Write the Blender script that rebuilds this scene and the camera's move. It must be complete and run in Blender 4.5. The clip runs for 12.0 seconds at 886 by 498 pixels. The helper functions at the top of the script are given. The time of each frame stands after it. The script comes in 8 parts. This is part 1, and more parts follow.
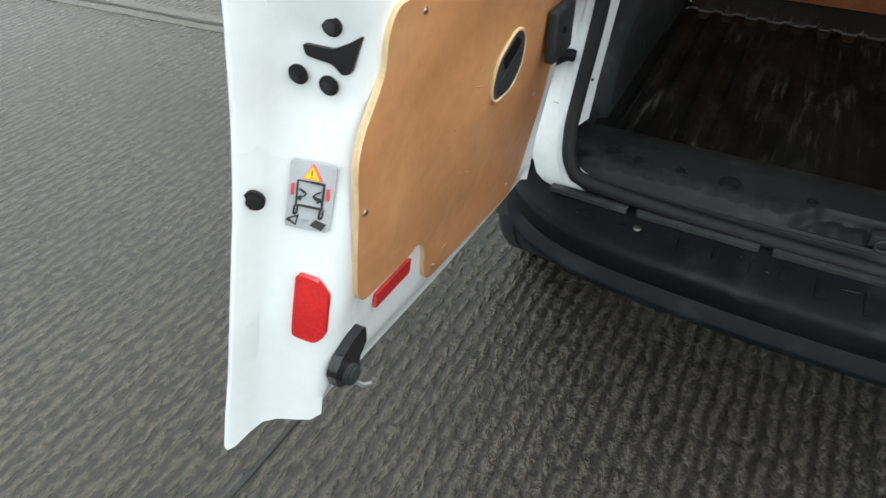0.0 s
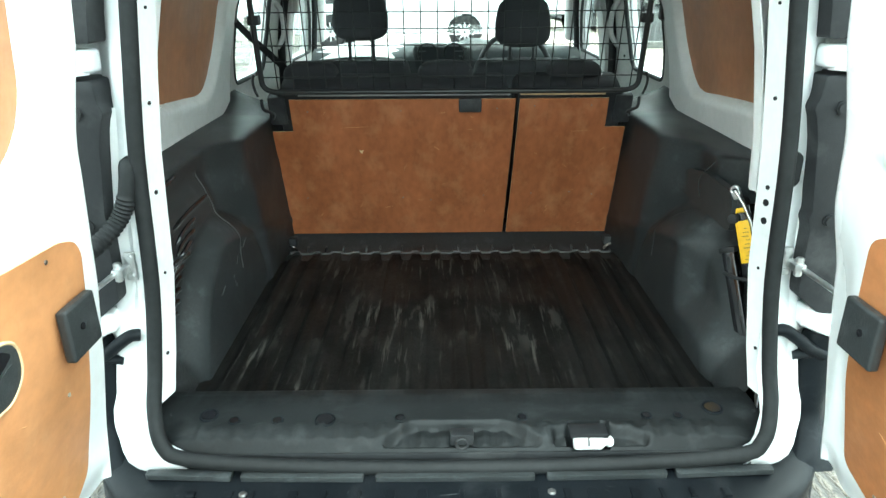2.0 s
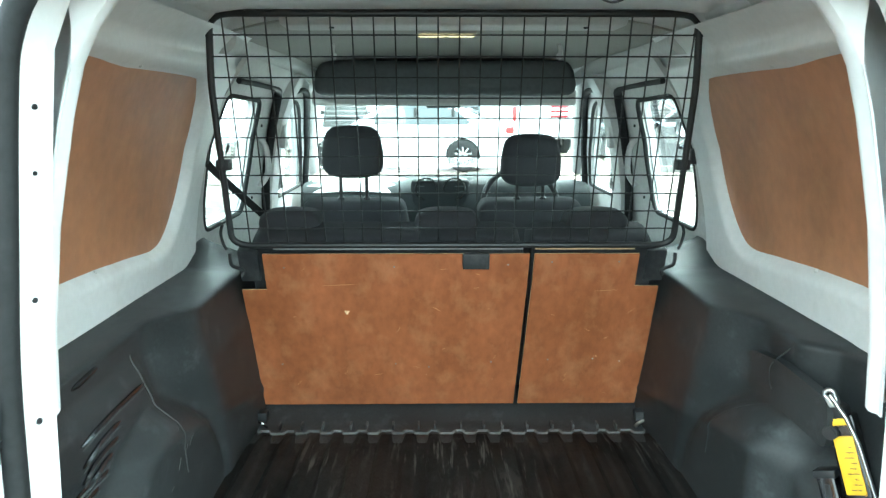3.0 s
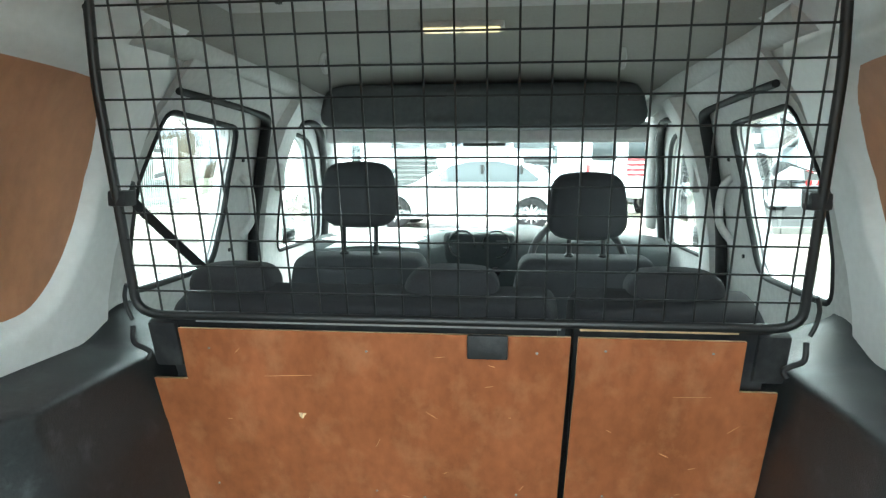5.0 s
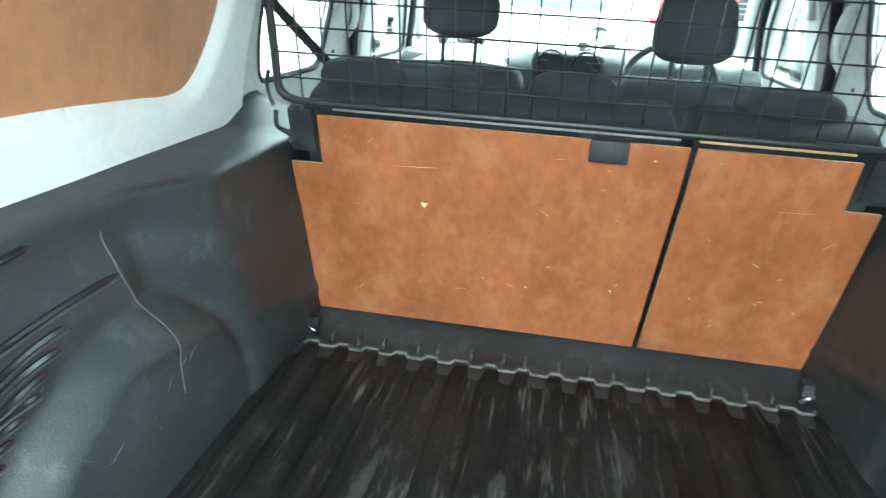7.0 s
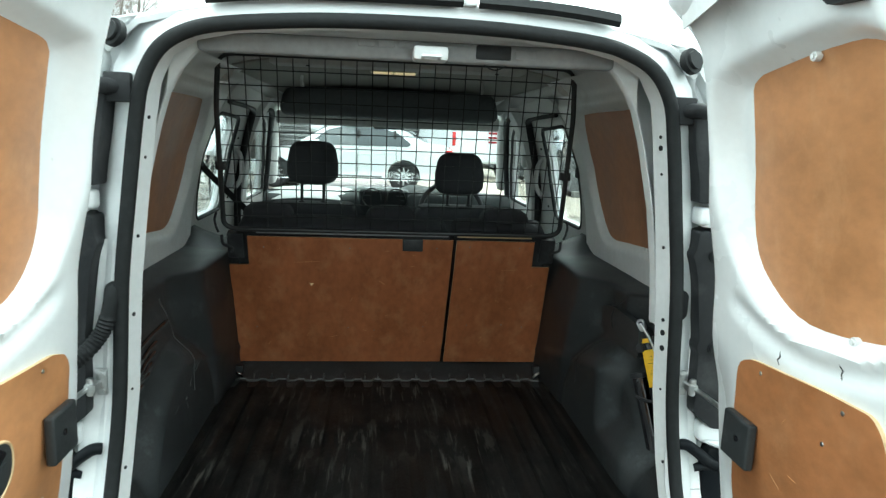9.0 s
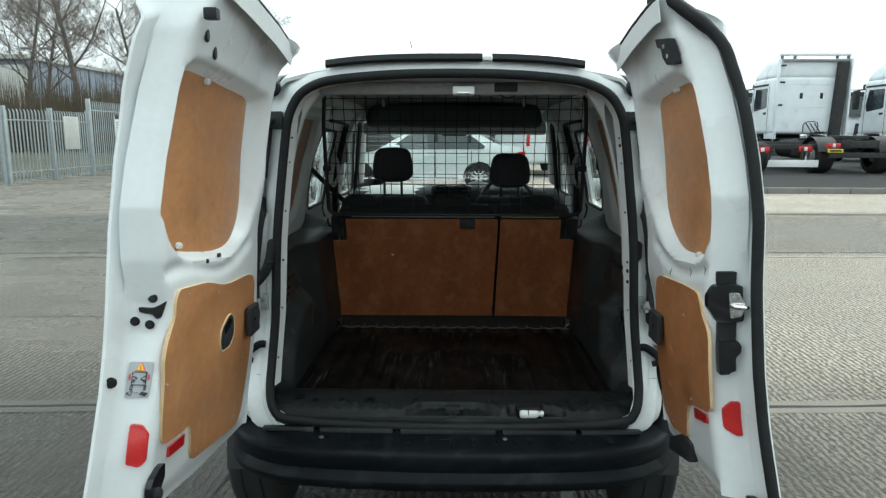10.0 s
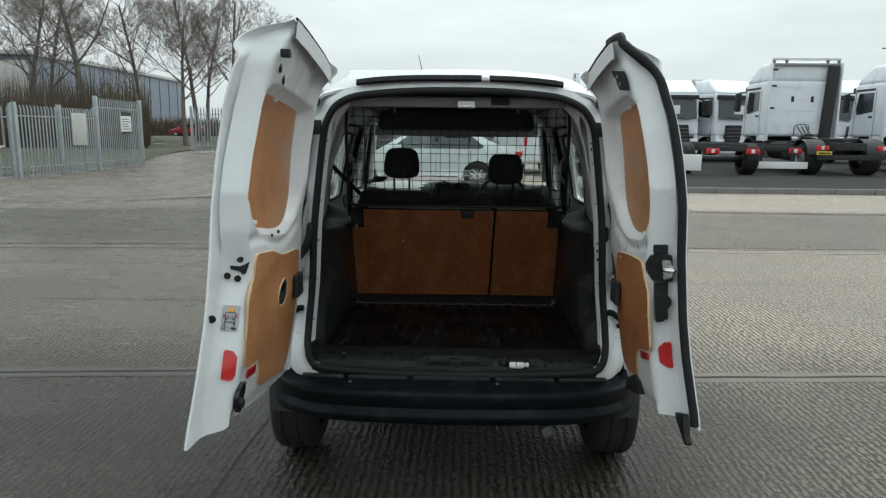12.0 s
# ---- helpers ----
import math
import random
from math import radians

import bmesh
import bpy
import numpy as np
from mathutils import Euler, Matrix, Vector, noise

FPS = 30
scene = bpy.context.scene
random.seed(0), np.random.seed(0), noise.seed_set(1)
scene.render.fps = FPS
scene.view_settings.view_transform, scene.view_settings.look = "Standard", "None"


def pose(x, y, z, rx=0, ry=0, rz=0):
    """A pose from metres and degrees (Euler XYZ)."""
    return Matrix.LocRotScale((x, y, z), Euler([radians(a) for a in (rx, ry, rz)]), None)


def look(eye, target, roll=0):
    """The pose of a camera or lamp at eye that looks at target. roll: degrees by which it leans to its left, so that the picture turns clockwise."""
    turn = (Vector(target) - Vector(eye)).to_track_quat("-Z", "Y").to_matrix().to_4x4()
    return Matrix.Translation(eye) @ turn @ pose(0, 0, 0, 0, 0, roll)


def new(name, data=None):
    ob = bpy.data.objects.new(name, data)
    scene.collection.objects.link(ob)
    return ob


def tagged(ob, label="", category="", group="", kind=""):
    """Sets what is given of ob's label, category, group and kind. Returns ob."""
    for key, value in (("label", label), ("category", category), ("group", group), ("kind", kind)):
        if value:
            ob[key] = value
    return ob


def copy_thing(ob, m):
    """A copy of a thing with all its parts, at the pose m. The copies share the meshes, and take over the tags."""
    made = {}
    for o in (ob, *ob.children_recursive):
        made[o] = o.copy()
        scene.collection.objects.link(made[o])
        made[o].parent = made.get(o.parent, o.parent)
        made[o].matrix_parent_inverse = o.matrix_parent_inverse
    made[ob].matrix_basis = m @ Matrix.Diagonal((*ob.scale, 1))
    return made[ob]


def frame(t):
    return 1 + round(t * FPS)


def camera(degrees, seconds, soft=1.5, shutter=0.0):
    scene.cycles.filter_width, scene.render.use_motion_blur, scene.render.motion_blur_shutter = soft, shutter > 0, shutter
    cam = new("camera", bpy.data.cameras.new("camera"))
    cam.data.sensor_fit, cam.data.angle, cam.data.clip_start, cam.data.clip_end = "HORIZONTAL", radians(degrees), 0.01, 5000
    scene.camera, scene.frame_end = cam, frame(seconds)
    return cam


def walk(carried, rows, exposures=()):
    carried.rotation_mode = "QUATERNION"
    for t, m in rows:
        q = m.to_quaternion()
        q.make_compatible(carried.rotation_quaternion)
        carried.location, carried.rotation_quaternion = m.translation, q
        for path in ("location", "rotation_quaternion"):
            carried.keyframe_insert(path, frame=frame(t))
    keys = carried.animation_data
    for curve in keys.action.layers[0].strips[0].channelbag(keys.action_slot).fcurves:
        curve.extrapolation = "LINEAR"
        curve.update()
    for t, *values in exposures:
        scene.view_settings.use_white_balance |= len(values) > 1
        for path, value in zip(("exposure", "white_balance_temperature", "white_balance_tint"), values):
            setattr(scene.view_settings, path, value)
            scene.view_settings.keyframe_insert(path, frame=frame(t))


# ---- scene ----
cam = camera(67.0, 12.0, soft=1.3, shutter=0.12)
PATH = [
    (0, (-0.291, -1.413, 1.435), (-0.997, -0.067, 0.135), -0.6),
    (0.5, (-0.214, -1.371, 1.436), (-0.622, 0.144, 0.196), 0.1),
    (1, (-0.121, -1.33, 1.449), (-0.19, 0.324, 0.327), 0.3),
    (1.5, (-0.075, -1.333, 1.463), (-0.095, 0.416, 0.494), 0.3),
    (2, (-0.035, -1.314, 1.491), (-0.03, 0.547, 0.757), -0.4),
    (2.5, (-0.017, -1.199, 1.51), (0.002, 0.726, 0.968), -1.4),
    (3, (-0.044, -0.899, 1.539), (-0.028, 1.059, 1.13), -0.0),
    (3.2, (-0.016, -0.786, 1.542), (0.002, 1.184, 1.198), -0.2),
    (4.8, (0.109, -0.282, 1.406), (-0.076, 1.708, 1.357), -0.2),
    (5, (0.111, -0.26, 1.441), (-0.095, 1.716, 1.21), -0.0),
    (5.5, (0.111, -0.2, 1.475), (-0.204, 1.746, 1.138), 1.4),
    (6, (0.052, -0.234, 1.46), (-0.627, 1.612, 1.099), 1.6),
    (6.5, (0.064, -0.287, 1.437), (-0.673, 1.506, 0.943), 1.7),
    (7, (-0.038, -0.385, 1.391), (-0.336, 1.459, 0.675), 3.4),
    (7.5, (-0.144, -0.538, 1.418), (0.231, 1.318, 0.775), 3.2),
    (7.7, (-0.157, -0.616, 1.45), (0.218, 1.259, 0.861), 3.1),
    (9.3, (-0.037, -1.799, 1.53), (0.051, 0.172, 1.201), 0.8),
    (9.5, (-0.015, -1.98, 1.521), (-0.004, -0.011, 1.169), -0.2),
    (10, (0.023, -2.368, 1.552), (-0.023, -0.397, 1.216), 0.1),
    (10.5, (-0.007, -2.775, 1.558), (-0.028, -0.803, 1.22), 0.2),
    (11, (-0.016, -2.93, 1.582), (-0.054, -0.953, 1.282), -0.3),
    (11.5, (0.0, -2.937, 1.576), (-0.026, -0.963, 1.26), 0.9),
    (12, (0.004, -2.935, 1.578), (-0.036, -0.964, 1.238), 0.6),
]
walk(cam, [(t, look(eye, target, roll)) for t, eye, target, roll in PATH],
     exposures=[(0, 1.4, 6250, 0), (0.5, 1.4, 6250, 0), (1.0, 2.6, 6150, -6), (1.5, 3.1, 5950, -14), (2.0, 3.05, 5950, -14), (2.5, 3.0, 5850, -16), (3.0, 3.75, 5650, -15), (3.2, 3.75, 5700, -15), (4.8, 3.65, 5950, -9), (6.5, 3.9, 5850, -12), (7.7, 4.95, 5300, -19), (8.6, 2.8, 5950, -12), (9.3, 1.55, 6050, -10), (9.6, 1.2, 6050, -9), (10.2, 0.58, 6150, -4), (10.6, 0.15, 6250, 0), (11.2, 0.27, 6250, -1), (12, 0.3, 6250, -1)])

# ---- sky and daylight (flat overcast) ----
world = bpy.data.worlds.new("overcast_sky")
scene.world = world
world.use_nodes = True
wn, wl = world.node_tree.nodes, world.node_tree.links
wn.clear()
w_out = wn.new("ShaderNodeOutputWorld")
w_bg = wn.new("ShaderNodeBackground")
w_sky = wn.new("ShaderNodeTexSky")
w_sky.sky_type = "NISHITA"
w_sky.sun_disc = False
w_sky.sun_elevation = radians(61)
w_sky.sun_rotation = radians(38)
w_sky.air_density, w_sky.dust_density, w_sky.ozone_density = 1.0, 6.0, 1.0
w_hue = wn.new("ShaderNodeHueSaturation")
w_hue.inputs["Saturation"].default_value = 0.12
w_tc = wn.new("ShaderNodeTexCoord")
w_map = wn.new("ShaderNodeMapping")
w_map.inputs["Scale"].default_value = (1.0, 1.0, 5.0)
w_noise = wn.new("ShaderNodeTexNoise")
w_noise.inputs["Scale"].default_value = 2.2
w_noise.inputs["Detail"].default_value = 5
w_noise.inputs["Roughness"].default_value = 0.55
w_ramp = wn.new("ShaderNodeMapRange")
w_ramp.inputs["From Min"].default_value, w_ramp.inputs["From Max"].default_value = 0.3, 0.7
w_ramp.inputs["To Min"].default_value, w_ramp.inputs["To Max"].default_value = 0.86, 1.12
w_mix = wn.new("ShaderNodeMix")
w_mix.data_type = "RGBA"
w_mix.inputs["Factor"].default_value = 0.75
w_mix.inputs["B"].default_value = (9.6, 9.75, 10.1, 1)
w_mul = wn.new("ShaderNodeVectorMath")
w_mul.operation = "SCALE"
wl.new(w_sky.outputs["Color"], w_hue.inputs["Color"])
wl.new(w_hue.outputs["Color"], w_mix.inputs["A"])
wl.new(w_tc.outputs["Generated"], w_map.inputs["Vector"])
wl.new(w_map.outputs["Vector"], w_noise.inputs["Vector"])
wl.new(w_noise.outputs["Fac"], w_ramp.inputs["Value"])
wl.new(w_mix.outputs["Result"], w_mul.inputs[0])
# an overcast sky is brighter overhead than at the horizon
w_sep = wn.new("ShaderNodeSeparateXYZ")
wl.new(w_tc.outputs["Generated"], w_sep.inputs[0])
w_grad = wn.new("ShaderNodeMapRange")
w_grad.inputs["From Min"].default_value, w_grad.inputs["From Max"].default_value = 0.0, 1.0
w_grad.inputs["To Min"].default_value, w_grad.inputs["To Max"].default_value = 1.0, 1.64
wl.new(w_sep.outputs["Z"], w_grad.inputs["Value"])
w_both = wn.new("ShaderNodeMath")
w_both.operation = "MULTIPLY"
wl.new(w_ramp.outputs["Result"], w_both.inputs[0])
wl.new(w_grad.outputs["Result"], w_both.inputs[1])
wl.new(w_both.outputs[0], w_mul.inputs["Scale"])
wl.new(w_mul.outputs["Vector"], w_bg.inputs["Color"])
w_bg.inputs["Strength"].default_value = 0.078
wl.new(w_bg.outputs["Background"], w_out.inputs["Surface"])

sun_data = bpy.data.lights.new("sun", "SUN")
sun_data.energy, sun_data.angle, sun_data.color = 0.6, radians(30), (1.0, 0.98, 0.95)
sun = new("sun", sun_data)
sun.matrix_world = look((7, 9, 17), (0, 0, 0))

# ---- materials ----
MATS = {}


def mat(name, color, rough=0.5, metal=0.0, vary=0.15, scale=3.0, fine=60.0, fine_amt=0.08, bump=0.0, bump_scale=120.0,
        stretch=(1, 1, 1), scuff=None, scuff_amt=0.0, scuff_scale=6.0, scuff_stretch=(1, 1, 1), coat=0.0, spec=0.5, rough_vary=0.1, random=0.0,
        transmission=0.0, scuff_edge=(0.52, 0.74)):
    """A procedural surface: base colour with two scales of variation, optional scuffs and fine relief."""
    if name in MATS:
        return MATS[name]
    m = bpy.data.materials.new(name)
    m.use_nodes = True
    n, l = m.node_tree.nodes, m.node_tree.links
    b = n["Principled BSDF"]
    tc = n.new("ShaderNodeTexCoord")
    mp = n.new("ShaderNodeMapping")
    mp.inputs["Scale"].default_value = stretch
    l.new(tc.outputs["Object"], mp.inputs["Vector"])
    big, small = n.new("ShaderNodeTexNoise"), n.new("ShaderNodeTexNoise")
    big.inputs["Scale"].default_value, big.inputs["Detail"].default_value = scale, 6
    small.inputs["Scale"].default_value, small.inputs["Detail"].default_value = fine, 3
    for t in (big, small):
        l.new(mp.outputs["Vector"], t.inputs["Vector"])

    def rng(src, lo, hi, a=0.3, z=0.7):
        r = n.new("ShaderNodeMapRange")
        r.inputs["From Min"].default_value, r.inputs["From Max"].default_value = a, z
        r.inputs["To Min"].default_value, r.inputs["To Max"].default_value = lo, hi
        l.new(src, r.inputs["Value"])
        return r.outputs["Result"]

    def mul(x, y):
        k = n.new("ShaderNodeMath")
        k.operation = "MULTIPLY"
        l.new(x, k.inputs[0])
        l.new(y, k.inputs[1])
        return k.outputs[0]

    gain = mul(rng(big.outputs["Fac"], 1 - vary, 1 + vary), rng(small.outputs["Fac"], 1 - fine_amt, 1 + fine_amt))
    if random:
        info = n.new("ShaderNodeObjectInfo")
        gain = mul(gain, rng(info.outputs["Random"], 1 - random, 1 + random, 0, 1))
    sc = n.new("ShaderNodeVectorMath")
    sc.operation = "SCALE"
    sc.inputs[0].default_value = color
    l.new(gain, sc.inputs["Scale"])
    col = sc.outputs["Vector"]
    if scuff:
        mp2 = n.new("ShaderNodeMapping")
        mp2.inputs["Scale"].default_value = scuff_stretch
        l.new(tc.outputs["Object"], mp2.inputs["Vector"])
        s = n.new("ShaderNodeTexNoise")
        s.inputs["Scale"].default_value, s.inputs["Detail"].default_value, s.inputs["Roughness"].default_value = scuff_scale, 9, 0.65
        l.new(mp2.outputs["Vector"], s.inputs["Vector"])
        mix = n.new("ShaderNodeMix")
        mix.data_type = "RGBA"
        mix.inputs["B"].default_value = (*scuff, 1)
        l.new(rng(s.outputs["Fac"], 0, scuff_amt, *scuff_edge), mix.inputs["Factor"])
        l.new(col, mix.inputs["A"])
        col = mix.outputs["Result"]
    l.new(col, b.inputs["Base Color"])
    l.new(rng(big.outputs["Fac"], max(rough - rough_vary, 0.02), min(rough + rough_vary, 1)), b.inputs["Roughness"])
    b.inputs["Metallic"].default_value = metal
    b.inputs["Specular IOR Level"].default_value = spec
    b.inputs["Coat Weight"].default_value = coat
    b.inputs["Coat Roughness"].default_value = 0.08
    b.inputs["Transmission Weight"].default_value = transmission
    if bump:
        bt = n.new("ShaderNodeTexNoise")
        bt.inputs["Scale"].default_value, bt.inputs["Detail"].default_value = bump_scale, 4
        l.new(mp.outputs["Vector"], bt.inputs["Vector"])
        bp = n.new("ShaderNodeBump")
        bp.inputs["Strength"].default_value = bump
        bp.inputs["Distance"].default_value = 0.004
        l.new(bt.outputs["Fac"], bp.inputs["Height"])
        l.new(bp.outputs["Normal"], b.inputs["Normal"])
    MATS[name] = m
    return m


WHITE = mat("white_paint", (0.78, 0.80, 0.81), 0.32, vary=0.03, scale=2.5, fine_amt=0.015, coat=0.35, scuff=(0.5, 0.49, 0.46), scuff_amt=0.25, scuff_scale=5)
WHITE_IN = mat("white_primer_paint", (0.74, 0.75, 0.75), 0.4, vary=0.05, scale=3, fine_amt=0.03, scuff=(0.42, 0.41, 0.38), scuff_amt=0.35, scuff_scale=4)
DULLPAINT = mat("dull_grey_paint", (0.30, 0.305, 0.31), 0.6, vary=0.15, scale=9)
PLY = mat("film_faced_plywood", (0.475, 0.222, 0.096), 0.42, vary=0.17, scale=4.5, fine=30, fine_amt=0.08, stretch=(1, 1, 1.7), bump=0.08, bump_scale=90,
          scuff=(0.62, 0.36, 0.19), scuff_amt=0.4, scuff_scale=11, scuff_stretch=(1, 1, 0.6), rough_vary=0.12)
PLY_BOARD = mat("worn_plywood", (0.315, 0.106, 0.042), 0.42, vary=0.2, scale=5.0, fine=36, fine_amt=0.13, stretch=(1.3, 1, 0.8), bump=0.08, bump_scale=90,
                scuff=(0.54, 0.27, 0.135), scuff_amt=0.45, scuff_scale=10, scuff_stretch=(1.2, 1, 0.9), rough_vary=0.14, scuff_edge=(0.5, 0.72))
PLY_SIDE = mat("reddish_plywood", (0.42, 0.203, 0.106), 0.42, vary=0.2, scale=4, fine=30, fine_amt=0.08, stretch=(1, 1.2, 0.9), bump=0.08, bump_scale=90,
               scuff=(0.52, 0.30, 0.16), scuff_amt=0.35, scuff_scale=14, rough_vary=0.12)
PLY_DARK = mat("darker_plywood", (0.36, 0.148, 0.058), 0.42, vary=0.16, scale=4.5, fine=30, fine_amt=0.1, stretch=(1, 1, 1.7), bump=0.08, bump_scale=90,
               scuff=(0.50, 0.26, 0.13), scuff_amt=0.35, scuff_scale=11, rough_vary=0.12)
PLY_SC = mat("scraped_plywood", (0.52, 0.27, 0.12), 0.6, vary=0.2, scale=20)
PLY_EDGE = mat("plywood_edge", (0.62, 0.45, 0.26), 0.7, vary=0.2, scale=20, fine=300, fine_amt=0.2, stretch=(12, 1, 1))
PLASTIC = mat("scuffed_grey_plastic", (0.031, 0.034, 0.0355), 0.43, vary=0.3, scale=3.5, fine=140, fine_amt=0.12, bump=0.25, bump_scale=420, spec=0.25,
              scuff=(0.16, 0.175, 0.185), scuff_amt=0.28, scuff_scale=16, scuff_edge=(0.55, 0.75))
BUMPER_M = mat("weathered_black_plastic", (0.0058, 0.0075, 0.0098), 0.45, vary=0.25, scale=4, fine=150, fine_amt=0.12, bump=0.18, bump_scale=500, spec=0.14,
               scuff=(0.05, 0.054, 0.058), scuff_amt=0.4, scuff_scale=9, scuff_stretch=(1, 1, 2))
MAT_EDGE = mat("dusty_mat_edge", (0.10, 0.10, 0.098), 0.8, vary=0.4, scale=20, scuff=(0.02, 0.02, 0.02), scuff_amt=0.6, scuff_scale=25)
TRIM_SC = mat("scraped_plastic", (0.055, 0.058, 0.058), 0.6, vary=0.5, scale=30)
BLACK = mat("black_plastic", (0.017, 0.018, 0.020), 0.5, spec=0.3, vary=0.2, fine_amt=0.1, bump=0.1, bump_scale=300, scuff=(0.12, 0.12, 0.12), scuff_amt=0.4)
GLOSS = mat("gloss_black_plastic", (0.012, 0.012, 0.014), 0.18, vary=0.2, fine_amt=0.05)
RUBBER = mat("rubber", (0.014, 0.015, 0.016), 0.62, spec=0.25, vary=0.2, fine_amt=0.15, bump=0.15, bump_scale=200, scuff=(0.06, 0.06, 0.06), scuff_amt=0.2)
SILL_M = mat("ribbed_sill_plastic", (0.0125, 0.014, 0.015), 0.5, vary=0.25, scale=5, fine=150, fine_amt=0.12, bump=0.18, bump_scale=500, spec=0.25,
             scuff=(0.07, 0.075, 0.078), scuff_amt=0.35, scuff_scale=14, scuff_stretch=(1, 2, 1))


def mat_floor_material():
    """Dirty rubber: brown-black, dusty, with thin drag marks along the van and damp patches that shine."""
    m = bpy.data.materials.new("dirty_rubber_mat")
    m.use_nodes = True
    n, l = m.node_tree.nodes, m.node_tree.links
    b = n["Principled BSDF"]
    tc = n.new("ShaderNodeTexCoord")

    def tex(scale, stretch, detail=4, rough=0.55):
        mp = n.new("ShaderNodeMapping")
        mp.inputs["Scale"].default_value = stretch
        l.new(tc.outputs["Object"], mp.inputs["Vector"])
        t = n.new("ShaderNodeTexNoise")
        t.inputs["Scale"].default_value, t.inputs["Detail"].default_value, t.inputs["Roughness"].default_value = scale, detail, rough
        l.new(mp.outputs["Vector"], t.inputs["Vector"])
        return t.outputs["Fac"]

    def rng(src, lo, hi, a, z):
        r = n.new("ShaderNodeMapRange")
        r.inputs["From Min"].default_value, r.inputs["From Max"].default_value = a, z
        r.inputs["To Min"].default_value, r.inputs["To Max"].default_value = lo, hi
        l.new(src, r.inputs["Value"])
        return r.outputs["Result"]

    def mul(x, y):
        k = n.new("ShaderNodeMath")
        k.operation = "MULTIPLY"
        l.new(x, k.inputs[0])
        l.new(y, k.inputs[1])
        return k.outputs[0]

    def blend(fac, a, c):
        x = n.new("ShaderNodeMix")
        x.data_type = "RGBA"
        l.new(fac, x.inputs["Factor"])
        l.new(a, x.inputs["A"])
        x.inputs["B"].default_value = (*c, 1)
        return x.outputs["Result"]

    base = n.new("ShaderNodeVectorMath")
    base.operation = "SCALE"
    base.inputs[0].default_value = (0.0088, 0.0088, 0.0086)
    l.new(mul(rng(tex(4, (1.4, 0.7, 1)), 0.55, 1.45, 0.32, 0.68), rng(tex(90, (1, 0.5, 1), 3), 0.75, 1.25, 0.3, 0.7)), base.inputs["Scale"])
    # thin marks gathered in clusters
    marks = mul(rng(tex(9, (6.5, 0.55, 1), 5, 0.6), 0, 1, 0.56, 0.66), rng(tex(3.2, (1.2, 0.8, 1), 4), 0, 0.9, 0.42, 0.58))
    smears = mul(rng(tex(7, (2.6, 0.7, 1), 5, 0.65), 0, 1, 0.55, 0.60), rng(tex(2.1, (1, 1.4, 1), 3), 0, 0.75, 0.42, 0.58))
    col = blend(smears, base.outputs["Vector"], (0.046, 0.043, 0.039))
    col = blend(marks, col, (0.095, 0.090, 0.082))
    l.new(col, b.inputs["Base Color"])
    l.new(rng(tex(3.0, (1.2, 0.9, 1), 5), 0.42, 0.72, 0.40, 0.58), b.inputs["Roughness"])
    b.inputs["Specular IOR Level"].default_value = 0.14
    bp = n.new("ShaderNodeBump")
    bp.inputs["Strength"].default_value, bp.inputs["Distance"].default_value = 0.35, 0.003
    l.new(tex(130, (1.5, 0.6, 1), 4), bp.inputs["Height"])
    l.new(bp.outputs["Normal"], b.inputs["Normal"])
    return m


MATFLOOR = mat_floor_material()
FABRIC = mat("charcoal_seat_fabric", (0.028, 0.030, 0.034), 0.9, vary=0.15, fine=500, fine_amt=0.3, bump=0.3, bump_scale=700)
DASH = mat("dark_dashboard_plastic", (0.022, 0.027, 0.028), 0.6, vary=0.12, bump=0.2, bump_scale=400, spec=0.2)
DASH_LT = mat("pale_dashboard_plastic", (0.42, 0.44, 0.44), 0.55, vary=0.06)
LINING = mat("grey_roof_lining", (0.33, 0.32, 0.295), 0.95, vary=0.08, fine=300, fine_amt=0.12, bump=0.2, bump_scale=500)
TRIM_LT = mat("light_grey_trim", (0.50, 0.50, 0.49), 0.6, vary=0.07, bump=0.12, bump_scale=400)
SHELF_M = mat("dark_grey_shelf_plastic", (0.085, 0.095, 0.10), 0.75, vary=0.12, bump=0.2, bump_scale=400)
WIRE = mat("black_coated_wire", (0.014, 0.015, 0.016), 0.4, vary=0.2)
STEEL = mat("zinc_steel", (0.55, 0.56, 0.56), 0.35, metal=1.0, vary=0.2, fine_amt=0.15, scuff=(0.25, 0.2, 0.15), scuff_amt=0.5)
DULLSTEEL = mat("dull_grey_steel", (0.20, 0.20, 0.20), 0.5, metal=0.6, vary=0.25, fine_amt=0.2)
CHROME = mat("chrome", (0.8, 0.8, 0.8), 0.12, metal=1.0, vary=0.05)
RED = mat("red_reflector", (0.52, 0.014, 0.016), 0.16, vary=0.12, scale=12, fine=220, fine_amt=0.12, coat=0.6)
YELLOW = mat("yellow_label", (0.85, 0.50, 0.02), 0.5, vary=0.1)
LABEL_INK = mat("black_ink", (0.03, 0.03, 0.03), 0.6)
STICKER = mat("silver_sticker", (0.42, 0.43, 0.45), 0.4, vary=0.05)
RED_INK = mat("red_ink", (0.75, 0.12, 0.14), 0.5)
WARN = mat("amber_ink", (0.95, 0.55, 0.02), 0.5)
BOTTLE = mat("white_bottle_plastic", (0.82, 0.83, 0.82), 0.4, vary=0.05)
TYRE = mat("tyre_rubber", (0.011, 0.011, 0.012), 0.8, vary=0.25, scuff=(0.05, 0.047, 0.044), scuff_amt=0.25)
ALLOY = mat("alloy_wheel", (0.45, 0.46, 0.47), 0.3, metal=0.9, vary=0.1)
